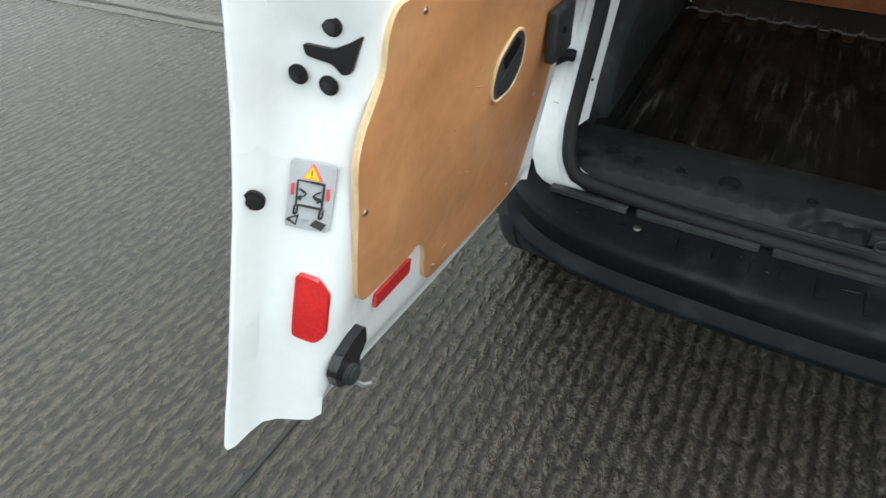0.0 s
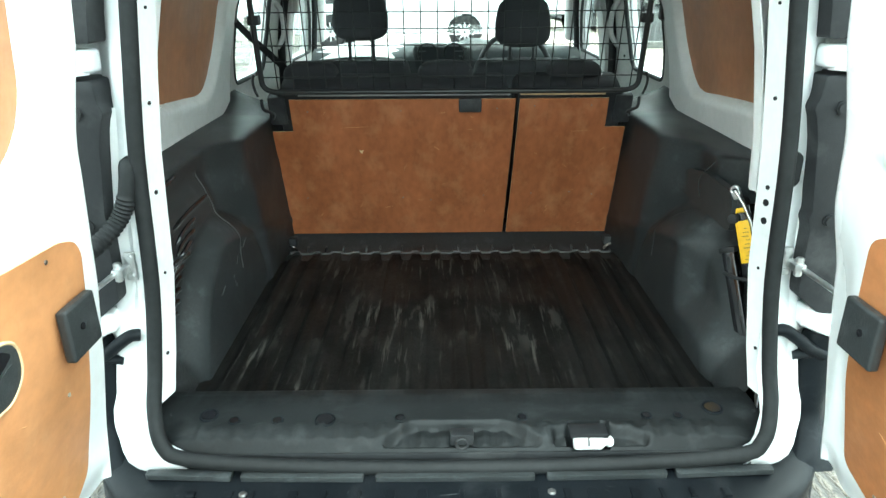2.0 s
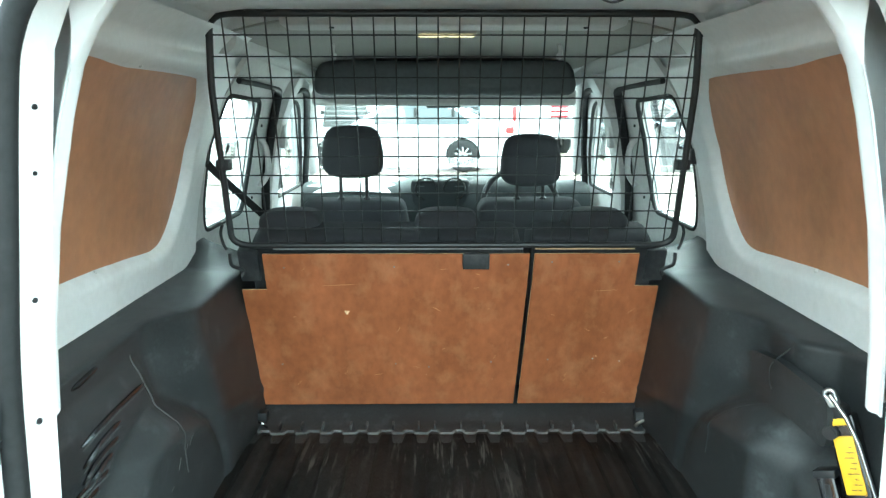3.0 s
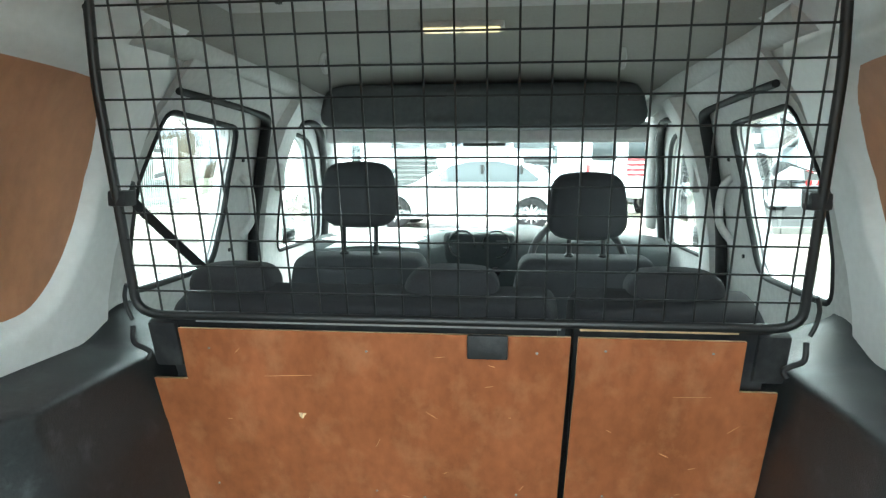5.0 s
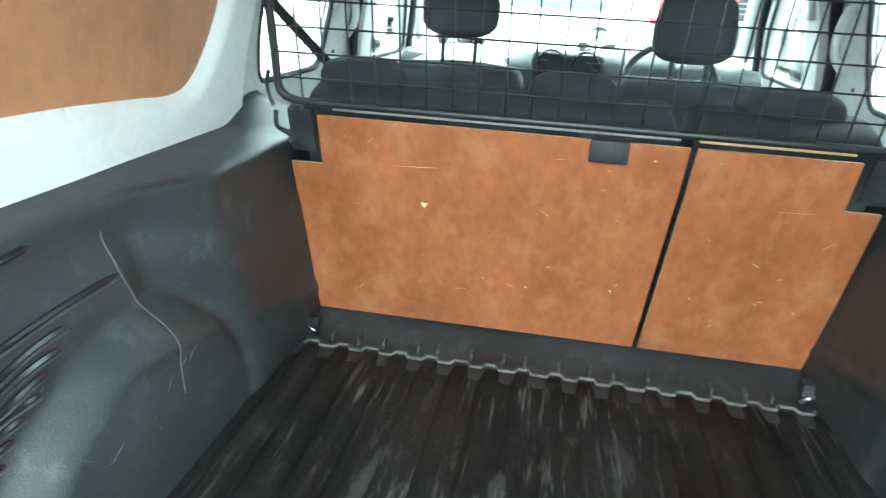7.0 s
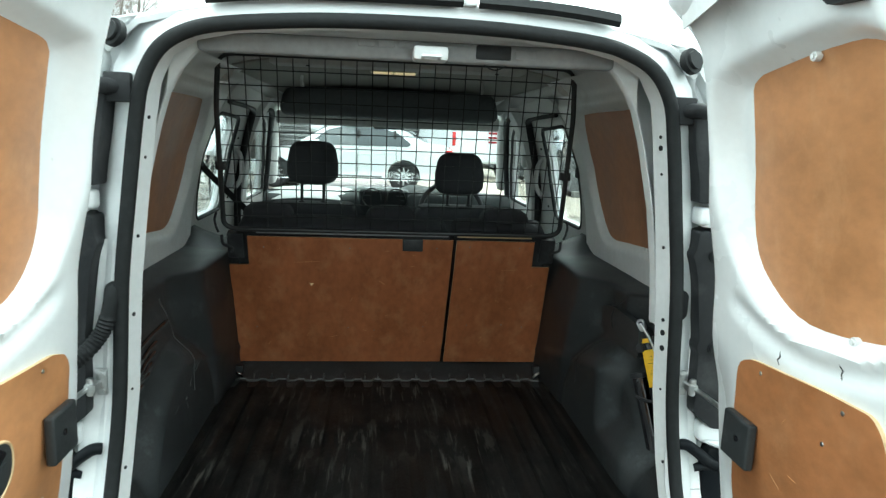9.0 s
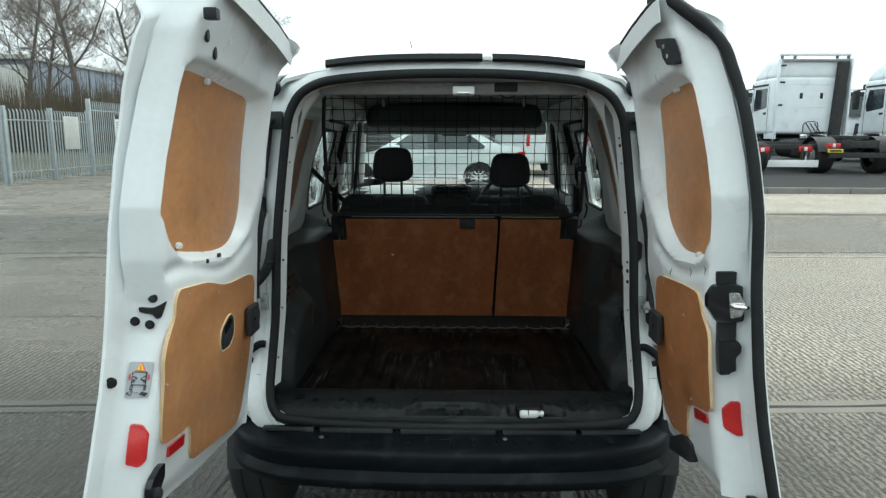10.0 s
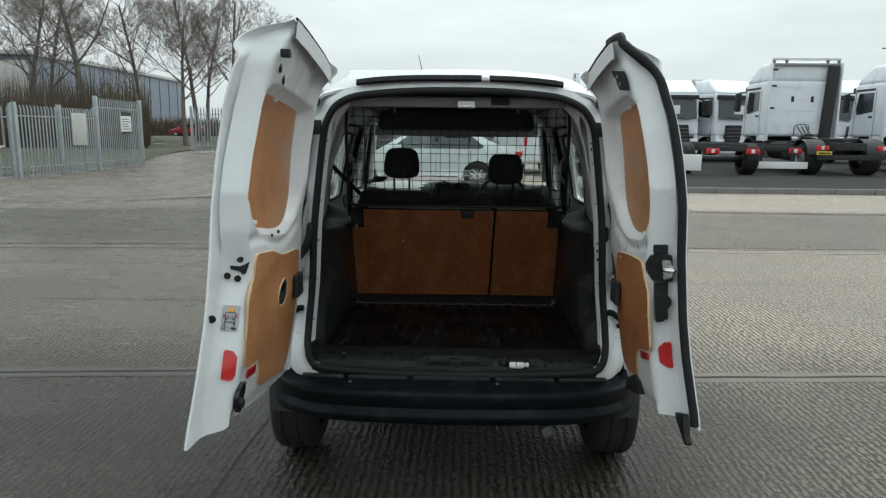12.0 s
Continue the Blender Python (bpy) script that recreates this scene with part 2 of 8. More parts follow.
LAMP_LENS = mat("frosted_lamp_lens", (0.42, 0.41, 0.38), 0.35)
CARWHITE = mat("white_car_paint", (0.72, 0.76, 0.77), 0.2, vary=0.02, coat=0.7)
TRUCKWHITE = mat("white_truck_paint", (0.79, 0.83, 0.87), 0.35, vary=0.04, coat=0.4, scuff=(0.55, 0.55, 0.54), scuff_amt=0.25, scuff_scale=2)
CARRED = mat("red_car_paint", (0.30, 0.015, 0.025), 0.25, coat=0.6)
DARKGLASS = mat("dark_window_glass", (0.03, 0.04, 0.045), 0.06, vary=0.05, spec=0.7)
CHASSIS = mat("truck_chassis_black", (0.02, 0.02, 0.021), 0.65, vary=0.3, scuff=(0.1, 0.09, 0.08), scuff_amt=0.5)
GALV = mat("galvanised_steel", (0.37, 0.405, 0.415), 0.6, metal=0.25, vary=0.15, scale=2, fine=30, fine_amt=0.15, random=0.12)
BARK = mat("grey_bark", (0.15, 0.13, 0.117), 0.9, vary=0.25, fine=30, fine_amt=0.25, bump=0.4, bump_scale=40)
TWIG = mat("bare_twigs", (0.20, 0.168, 0.150), 0.95, vary=0.25, fine_amt=0.1)
SCRUB = mat("winter_scrub", (0.105, 0.085, 0.058), 0.95, vary=0.35, scale=0.5)
GRASS_M = mat("rough_grass", (0.070, 0.069, 0.042), 0.95, vary=0.3, scale=0.6, fine=6, fine_amt=0.3, bump=0.4, bump_scale=20)
CLAD_GREY = mat("grey_cladding", (0.20, 0.23, 0.28), 0.6, vary=0.08, scale=0.2, fine=3)
CLAD_LT = mat("pale_cladding", (0.48, 0.48, 0.46), 0.6, vary=0.08, scale=0.2, fine=3)
GRAVEL = mat("dark_tarmac", (0.032, 0.031, 0.031), 0.9, spec=0.2, vary=0.3, scale=0.8, fine=18, fine_amt=0.5, bump=1.0, bump_scale=25)
KERB_M = mat("kerb_concrete", (0.17, 0.165, 0.155), 0.8, vary=0.15, bump=0.3, bump_scale=60)
SIGNWHITE = mat("white_sign_board", (0.78, 0.78, 0.77), 0.5, vary=0.04)
AMBER_LENS = mat("amber_lens", (0.75, 0.55, 0.05), 0.3)


def glass(name, tint, rough=0.0):
    if name in MATS:
        return MATS[name]
    m = bpy.data.materials.new(name)
    m.use_nodes = True
    b = m.node_tree.nodes["Principled BSDF"]
    b.inputs["Base Color"].default_value = (*tint, 1)
    b.inputs["Roughness"].default_value = rough
    b.inputs["Transmission Weight"].default_value = 1.0
    b.inputs["IOR"].default_value = 1.45
    b.inputs["Specular IOR Level"].default_value = 0.5
    MATS[name] = m
    return m


GLASS = glass("clear_window_glass", (0.84, 0.90, 0.88))


def ground_material(smooth=0):
    """Brushed wet concrete: ridges with groove shade in the colour, wet patches with lower roughness, stains."""
    m = bpy.data.materials.new("trowelled_concrete" if smooth else "tamped_wet_concrete")
    m.use_nodes = True
    n, l = m.node_tree.nodes, m.node_tree.links
    b = n["Principled BSDF"]
    tc = n.new("ShaderNodeTexCoord")

    def mapping(scale, rot=0.0):
        mp = n.new("ShaderNodeMapping")
        mp.inputs["Scale"].default_value = scale
        mp.inputs["Rotation"].default_value = (0, 0, rot)
        l.new(tc.outputs["Object"], mp.inputs["Vector"])
        return mp.outputs["Vector"]

    def tex(scale, vec, detail=5, rough=0.55, dist=0.0):
        t = n.new("ShaderNodeTexNoise")
        t.inputs["Scale"].default_value, t.inputs["Detail"].default_value = scale, detail
        t.inputs["Roughness"].default_value, t.inputs["Distortion"].default_value = rough, dist
        l.new(vec, t.inputs["Vector"])
        return t.outputs["Fac"]

    def rng(src, lo, hi, a=0.3, z=0.7):
        r = n.new("ShaderNodeMapRange")
        r.inputs["From Min"].default_value, r.inputs["From Max"].default_value = a, z
        r.inputs["To Min"].default_value, r.inputs["To Max"].default_value = lo, hi
        l.new(src, r.inputs["Value"])
        return r.outputs["Result"]

    def op(kind, x, y):
        k = n.new("ShaderNodeMath")
        k.operation = kind
        for i, v in enumerate((x, y)):
            if isinstance(v, (int, float)):
                k.inputs[i].default_value = v
            else:
                l.new(v, k.inputs[i])
        return k.outputs[0]

    plain = mapping((1, 1, 1))
    wave = n.new("ShaderNodeTexWave")
    wave.inputs["Scale"].default_value = 7.6
    wave.inputs["Distortion"].default_value = 3.2
    wave.inputs["Detail"].default_value = 2.0
    wave.inputs["Detail Scale"].default_value = 2.6
    l.new(mapping((1.0, 0.55, 1), radians(2)), wave.inputs["Vector"])
    lumps = tex(56, mapping((1.0, 0.5, 1), radians(2)), 3, 0.55, 0.3)
    grit = tex(130, plain, 4, 0.65)
    patches = tex(0.55, plain, 6, 0.6)
    blots = tex(2.6, plain, 6, 0.6)
    streaks = tex(1.3, mapping((0.25, 1.4, 1), radians(6)), 5)
    sep = n.new("ShaderNodeSeparateXYZ")
    l.new(tc.outputs["Object"], sep.inputs[0])
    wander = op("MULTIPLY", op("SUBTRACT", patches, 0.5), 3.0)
    # paler and rougher towards +x, paler beyond the first joint, darkest in front of it
    pale_side = rng(op("ADD", sep.outputs["X"], wander), 0, 1, 0.75, 2.0)
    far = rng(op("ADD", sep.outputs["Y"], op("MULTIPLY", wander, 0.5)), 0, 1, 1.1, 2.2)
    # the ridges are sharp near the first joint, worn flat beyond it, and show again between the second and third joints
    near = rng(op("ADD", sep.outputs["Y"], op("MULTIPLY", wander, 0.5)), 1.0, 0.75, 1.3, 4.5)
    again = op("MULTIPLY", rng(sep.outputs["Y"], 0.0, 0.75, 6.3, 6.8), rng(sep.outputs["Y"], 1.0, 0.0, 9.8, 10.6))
    worn = op("MULTIPLY", op("ADD", op("ADD", near, op("MULTIPLY", pale_side, 0.25)), again), rng(op("ADD", op("MULTIPLY", patches, 0.5), op("MULTIPLY", blots, 0.5)), 1.0, 0.8, 0.52, 0.66))
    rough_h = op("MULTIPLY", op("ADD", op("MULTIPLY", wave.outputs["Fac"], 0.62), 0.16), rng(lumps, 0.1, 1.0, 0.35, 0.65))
    if smooth:
        hgt = op("MULTIPLY", grit, 0.15)
        tone = op("MULTIPLY", rng(blots, 0.85, 1.15), rng(grit, 0.85, 1.15))
    else:
        hgt = op("ADD", op("MULTIPLY", rough_h, worn), op("MULTIPLY", grit, 0.26))
        tone = op("MULTIPLY", rng(patches, 0.82, 1.18), rng(grit, 0.55, 1.45))
        # damp and pit shadow put into the colour: grooves darker, crests lighter
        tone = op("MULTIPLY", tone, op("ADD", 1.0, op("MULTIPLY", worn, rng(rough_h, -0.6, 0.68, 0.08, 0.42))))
    wet = rng(op("ADD", op("MULTIPLY", patches, 0.6), op("MULTIPLY", streaks, 0.4)), 0, 1, 0.42, 0.56)
    tone = op("MULTIPLY", tone, rng(wet, 1.0, 0.75, 0, 1))
    tone = op("MULTIPLY", tone, rng(pale_side, 1.0, 3.5, 0, 1))
    tone = op("MULTIPLY", tone, op("ADD", 1.0, op("MULTIPLY", far, rng(pale_side, 2.0, 1.0, 0, 1))))
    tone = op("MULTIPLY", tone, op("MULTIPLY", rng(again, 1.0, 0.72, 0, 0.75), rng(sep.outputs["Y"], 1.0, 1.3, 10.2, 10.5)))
    sc = n.new("ShaderNodeVectorMath")
    sc.operation = "SCALE"
    sc.inputs[0].default_value = (0.0465, 0.0395, 0.0315)
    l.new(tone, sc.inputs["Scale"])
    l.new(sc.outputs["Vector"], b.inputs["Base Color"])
    l.new(op("ADD", rng(wet, 0.36, 0.20, 0, 1), op("MULTIPLY", pale_side, 0.2)), b.inputs["Roughness"])
    b.inputs["Specular IOR Level"].default_value = 0.36
    bp = n.new("ShaderNodeBump")
    bp.inputs["Strength"].default_value = 1.0
    bp.inputs["Distance"].default_value = 0.016
    l.new(hgt, bp.inputs["Height"])
    l.new(bp.outputs["Normal"], b.inputs["Normal"])
    return m


CONCRETE = ground_material()
CONCRETE_EDGE = ground_material(1)
JOINT = mat("dark_joint_filler", (0.022, 0.021, 0.020), 0.8, vary=0.3, fine=80, fine_amt=0.3)


# ---- mesh tools ----
def part(name, bm, material, parent=None, label="", smooth=True, sharp=46):
    """Link a bmesh as one mesh object under a thing or a part."""
    me = bpy.data.meshes.new(name)
    bm.normal_update()
    bm.to_mesh(me)
    bm.free()
    for m in material if isinstance(material, (list, tuple)) else (material,):
        me.materials.append(m)
    if smooth:
        me.polygons.foreach_set("use_smooth", [True] * len(me.polygons))
        me.set_sharp_from_angle(angle=radians(sharp))
    ob = new(name, me)
    if parent is not None:
        ob.parent = parent
    if label:
        ob["label"] = label
    return ob


def thing(name, label, category, group="", kind="", at=(0, 0, 0)):
    ob = new(name)
    ob.location = at
    return tagged(ob, label, category, group, kind)


def box(lo, hi, bevel=0.0, seg=2, bm=None):
    """A box from corner to corner, with rounded edges."""
    own = bmesh.new()
    bmesh.ops.create_cube(own, size=1)
    for v in own.verts:
        v.co = Vector([lo[i] + (v.co[i] + 0.5) * (hi[i] - lo[i]) for i in range(3)])
    if bevel:
        bmesh.ops.bevel(own, geom=own.edges[:], offset=bevel, segments=seg, affect="EDGES", profile=0.6)
    return join(bm, own)


def join(bm, other):
    if bm is None:
        return other
    me = bpy.data.meshes.new("tmp")
    other.to_mesh(me)
    other.free()
    bm.from_mesh(me)
    bpy.data.meshes.remove(me)
    return bm


def moved(bm, m):
    bmesh.ops.transform(bm, matrix=m, verts=bm.verts)
    return bm


def prism(poly, axis, lo, hi, bevel=0.0, seg=2, bm=None):
    """A polygon in the plane across axis, extruded from lo to hi. Points are the two other coordinates in x, y, z order."""
    own = bmesh.new()
    n = "xyz".index(axis)

    def put(p, d):
        c = list(p)
        c.insert(n, d)
        return own.verts.new(c)

    f = own.faces.new([put(p, lo) for p in poly])
    r = bmesh.ops.extrude_face_region(own, geom=[f])
    for v in [g for g in r["geom"] if isinstance(g, bmesh.types.BMVert)]:
        v.co[n] = hi
    bmesh.ops.recalc_face_normals(own, faces=own.faces)
    if bevel:
        rim = [e for e in own.edges if len(e.link_faces) == 2 and any(len(q.verts) == len(poly) for q in e.link_faces)] if len(poly) != 4 else own.edges[:]
        bmesh.ops.bevel(own, geom=rim, offset=bevel, segments=seg, affect="EDGES", profile=0.6)
    return join(bm, own)


def rounded(poly, r, seg=5):
    """The polygon with its corners rounded; r is one radius or one per corner."""
    out = []
    k = len(poly)
    rs = r if isinstance(r, (list, tuple)) else [r] * k
    for i in range(k):
        p, a, b = Vector(poly[i]), Vector(poly[i - 1]), Vector(poly[(i + 1) % k])
        ra = min(rs[i], (a - p).length * 0.48, (b - p).length * 0.48)
        if ra <= 1e-5:
            out.append(tuple(p))
            continue
        s, e = p + (a - p).normalized() * ra, p + (b - p).normalized() * ra
        for j in range(seg + 1):
            t = j / seg
            out.append(tuple(s * (1 - t) ** 2 + p * 2 * t * (1 - t) + e * t * t))
    return out


def smooth_path(pts, n=8, closed=False):
    """Points along a Catmull-Rom curve through pts."""
    P = [Vector(p) for p in pts]
    k, out = len(P), []
    for i in range(k if closed else k - 1):
        a, b = P[i], P[(i + 1) % k]
        o = P[i - 1] if closed or i else a
        c = P[(i + 2) % k] if closed or i + 2 < k else b
        for j in range(n):
            t = j / n
            out.append(0.5 * ((2 * a) + (b - o) * t + (2 * o - 5 * a + 4 * b - c) * t * t + (3 * a - o - 3 * b + c) * t ** 3))
    if not closed:
        out.append(P[-1])
    return out


def tube(pts, r, sides=8, closed=False, bm=None, caps=True):
    """A round bar along pts; r is one radius or one per point."""
    own = bmesh.new()
    P = [Vector(p) for p in pts]
    k = len(P)
    rings, up = [], None
    for i, p in enumerate(P):
        if closed:
            d = P[(i + 1) % k] - P[i - 1]
        else:
            d = P[min(i + 1, k - 1)] - P[max(i - 1, 0)]
        d.normalize()
        if up is None:
            up = Vector((0, 0, 1)) if abs(d.z) < 0.9 else Vector((1, 0, 0))
        up = (up - d * up.dot(d)).normalized()
        side = d.cross(up)
        ri = r[i] if isinstance(r, (list, tuple)) else r
        rings.append([own.verts.new(p + (side * math.cos(a) + up * math.sin(a)) * ri) for a in [math.tau * j / sides for j in range(sides)]])
    for i in range(k if closed else k - 1):
        A, B = rings[i], rings[(i + 1) % k]
        for j in range(sides):
            own.faces.new((A[j], A[(j + 1) % sides], B[(j + 1) % sides], B[j]))
    if caps and not closed:
        own.faces.new(rings[0])
        own.faces.new(rings[-1])
    bmesh.ops.recalc_face_normals(own, faces=own.faces)
    return join(bm, own)


def sheet(rows, thick=None, bm=None, closed_u=False):
    """A surface through rows of points; thick: a vector or a length along the normal for its other side."""
    own = bmesh.new()
    V = [[own.verts.new(p) for p in row] for row in rows]
    for i in range(len(V) - 1):
        k = len(V[i])
        for j in range(k if closed_u else k - 1):
            own.faces.new((V[i][j], V[i][(j + 1) % k], V[i + 1][(j + 1) % k], V[i + 1][j]))
    if thick is not None:
        own.normal_update()
        bmesh.ops.solidify(own, geom=own.faces[:], thickness=thick)
    bmesh.ops.recalc_face_normals(own, faces=own.faces)
    return join(bm, own)


def disc(center, axis, r, depth, sides=24, bevel=0.0, bm=None):
    """A short cylinder centred on center, lying along axis."""
    own = bmesh.new()
    bmesh.ops.create_cone(own, cap_ends=True, segments=sides, radius1=r, radius2=r, depth=depth)
    if bevel:
        bmesh.ops.bevel(own, geom=[e for e in own.edges if len(e.link_faces) == 2 and any(len(f.verts) == sides for f in e.link_faces)], offset=bevel, segments=2, affect="EDGES")
    q = Vector((0, 0, 1)).rotation_difference(Vector(axis))
    bmesh.ops.transform(own, matrix=Matrix.Translation(center) @ q.to_matrix().to_4x4(), verts=own.verts)
    return join(bm, own)


def holed(outline, holes, bm=None):
    """A flat face in x, y with holes."""
    own = bmesh.new()
    edges = []
    for loop in [outline, *holes]:
        vs = [own.verts.new((p[0], p[1], 0)) for p in loop]
        edges += [own.edges.new((vs[i], vs[(i + 1) % len(vs)])) for i in range(len(vs))]
    bmesh.ops.triangle_fill(own, use_beauty=True, use_dissolve=False, edges=edges)
    return join(bm, own)


def sliced(bm, axis, cuts):
    """Cut a mesh at planes across an axis, so that it can be bent."""
    n = "xyz".index(axis)
    no = Vector([1.0 if i == n else 0.0 for i in range(3)])
    for c in cuts:
        co = no * c
        bmesh.ops.bisect_plane(bm, geom=bm.verts[:] + bm.edges[:] + bm.faces[:], plane_co=co, plane_no=no)
    return bm


def thickened(bm, vec):
    """Extrude the flat mesh by a vector into a closed body."""
    r = bmesh.ops.extrude_face_region(bm, geom=bm.faces[:])
    for v in [g for g in r["geom"] if isinstance(g, bmesh.types.BMVert)]:
        v.co += Vector(vec)
    bmesh.ops.recalc_face_normals(bm, faces=bm.faces)
    return bm


def lerp_table(table, x):
    """Linear interpolation in a table of (x, value) rows, in rising x."""
    return float(np.interp(x, [t[0] for t in table], [t[1] for t in table]))


def smoothstep(a, b, x):
    t = min(max((x - a) / (b - a), 0.0), 1.0)
    return t * t * (3 - 2 * t)


def inside_distance(p, poly):
    """Signed distance from p to a polygon, positive inside."""
    x, y = p
    best, odd, k = 1e9, False, len(poly)
    for i in range(k):
        (x0, y0), (x1, y1) = poly[i], poly[(i + 1) % k]
        dx, dy = x1 - x0, y1 - y0
        t = max(0.0, min(1.0, ((x - x0) * dx + (y - y0) * dy) / (dx * dx + dy * dy + 1e-12)))
        best = min(best, (x - x0 - t * dx) ** 2 + (y - y0 - t * dy) ** 2)
        if (y0 > y) != (y1 > y) and x < (x1 - x0) * (y - y0) / (y1 - y0) + x0:
            odd = not odd
    return math.sqrt(best) * (1 if odd else -1)


# ---- ground ----
def ground_z(x, y):
    """The yard rises gently ahead of the van and a little towards the gate."""
    right = smoothstep(-9, -4, x)
    left = 0.45 * smoothstep(27, 35, y) + 0.5 * smoothstep(38, 75, y)
    return 0.27 * smoothstep(8, 13, y) * right + left * (1 - right)


def build_ground():
    def axis(fine_lo, fine_hi, step, far):
        a = list(np.arange(fine_lo, fine_hi + 1e-6, step))
        lo, hi, k = fine_lo, fine_hi, step
        while hi < far:
            k *= 1.5
            lo, hi = lo - k, hi + k
            a = [lo, *a, hi]
        return a

    xs, ys = axis(-16, 16, 1.0, 900), axis(-6, 32, 1.0, 900)
    bm = sheet([[(x, y, ground_z(x, y)) for x in xs] for y in ys])
    for f in bm.faces:
        if f.normal.z < 0:
            f.normal_flip()
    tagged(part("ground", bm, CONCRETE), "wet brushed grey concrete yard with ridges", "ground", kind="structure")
    # expansion joints: strips of dark filler a few millimetres proud of the slab
    for i, (pts, w) in enumerate([
        ([(-16, 5.2), (-3.64, 6.0), (3.4, 6.18), (16, 6.5)], 0.055),
        ([(-16, 5.55), (-3.64, 6.35), (3.4, 6.55), (16, 6.9)], 0.045),
        ([(-16, 11.5), (-5.7, 11.5), (5.46, 10.2), (16, 10.2)], 0.06),
        ([(-12, 0.6), (-3.0, 1.2), (-1.72, 1.29), (1.64, 1.33), (12, 1.9)], 0.036),
        ([(-1.33, -3.4), (-1.06, -0.26), (-1.02, 0.77), (-0.75, 6.0), (-0.5, 11.3)], 0.016),
        ([(-16, 3.1), (-8, 3.0), (-3.9, 3.15), (-0.9, 3.2)], 0.012),
    ]):
        fine = []
        for (x0, y0), (x1, y1) in zip(pts, pts[1:]):
            steps = max(2, int(math.hypot(x1 - x0, y1 - y0) / 0.15))
            fine += [Vector((x0 + (x1 - x0) * q / steps, y0 + (y1 - y0) * q / steps, 0)) for q in range(steps)]
        if i in (0, 2, 3):
            # smooth trowelled margin on both sides of the joint
            rows = []
            for k, p in enumerate(fine):
                q = fine[min(k + 1, len(fine) - 1)] - fine[max(k - 1, 0)]
                side = Vector((-q.y, q.x, 0)).normalized() * 0.09
                rows.append([(*(p + s * side * (1 + 0.12 * noise.noise(p * 6 + Vector((s, 0, 0))))).xy, ground_z(p.x, p.y) + 0.002) for s in (-1, 1)])
            bm = sheet(rows)
            for f in bm.faces:
                if f.normal.z < 0:
                    f.normal_flip()
            tagged(part("slab_margin", bm, CONCRETE_EDGE), "smooth trowelled margin of a concrete slab", "concrete", kind="structure")
        rows = []
        for k, p in enumerate(fine):
            q = fine[min(k + 1, len(fine) - 1)] - fine[max(k - 1, 0)]
            side = Vector((-q.y, q.x, 0)).normalized() * w * (0.7 + 0.5 * noise.noise(p * 3.1))
            wob = Vector((-q.y, q.x, 0)).normalized() * 0.02 * noise.noise(p * 1.7)
            rows.append([(*(p + wob + s * side).xy, ground_z(p.x, p.y) + 0.004) for s in (-0.5, 0.5)])
        bm = sheet(rows)
        for f in bm.faces:
            if f.normal.z < 0:
                f.normal_flip()
        tagged(part("ground_joint", bm, JOINT), "dark filled joint line between concrete slabs", "joint", kind="structure")


build_ground()


# ---- the van ----
VAN = thing("van", "white panel van with both rear doors open, standing on concrete", "van")
SKIN = [(0.2, 0.82), (0.45, 0.85), (0.9, 0.862), (1.1, 0.858), (1.25, 0.845), (1.42, 0.815), (1.58, 0.76), (1.68, 0.70), (1.74, 0.64), (1.80, 0.55)]
REAR_AXLE, FRONT_AXLE, WHEEL_R = 0.31, 3.06, 0.318


def skin_x(z, y=1.0):
    nose = 1 - 0.13 * max(0.0, (y - 3.0)) ** 2
    tuck = 0.055 * smoothstep(0.16, 0.0, y) * smoothstep(0.74, 0.60, z)
    return lerp_table(SKIN, z) * nose - tuck


def roof_z(y):
    return lerp_table([(-0.1, 1.765), (-0.02, 1.795), (0.3, 1.815), (1.2, 1.84), (2.0, 1.825), (2.5, 1.755)], y)


def arch(cy, r, z0, n=9):
    return [(cy + r * math.cos(a), max(z0, WHEEL_R + r * math.sin(a))) for a in [math.pi * (1 - k / n) for k in range(n + 1)]]


REAR_WIN = rounded([(1.275, 1.585), (1.70, 1.57), (1.745, 1.42), (1.735, 1.27), (1.68, 1.15), (1.24, 1.15), (1.225, 1.32), (1.24, 1.46)], [0.04, 0.04, 0.1, 0.1, 0.06, 0.05, 0.1, 0.1])
FRONT_WIN = rounded([(2.17, 1.585), (2.40, 1.57), (2.63, 1.45), (2.80, 1.28), (2.82, 1.13), (2.25, 1.13), (2.21, 1.45)], [0.05, 0.1, 0.12, 0.1, 0.05, 0.05, 0.1])


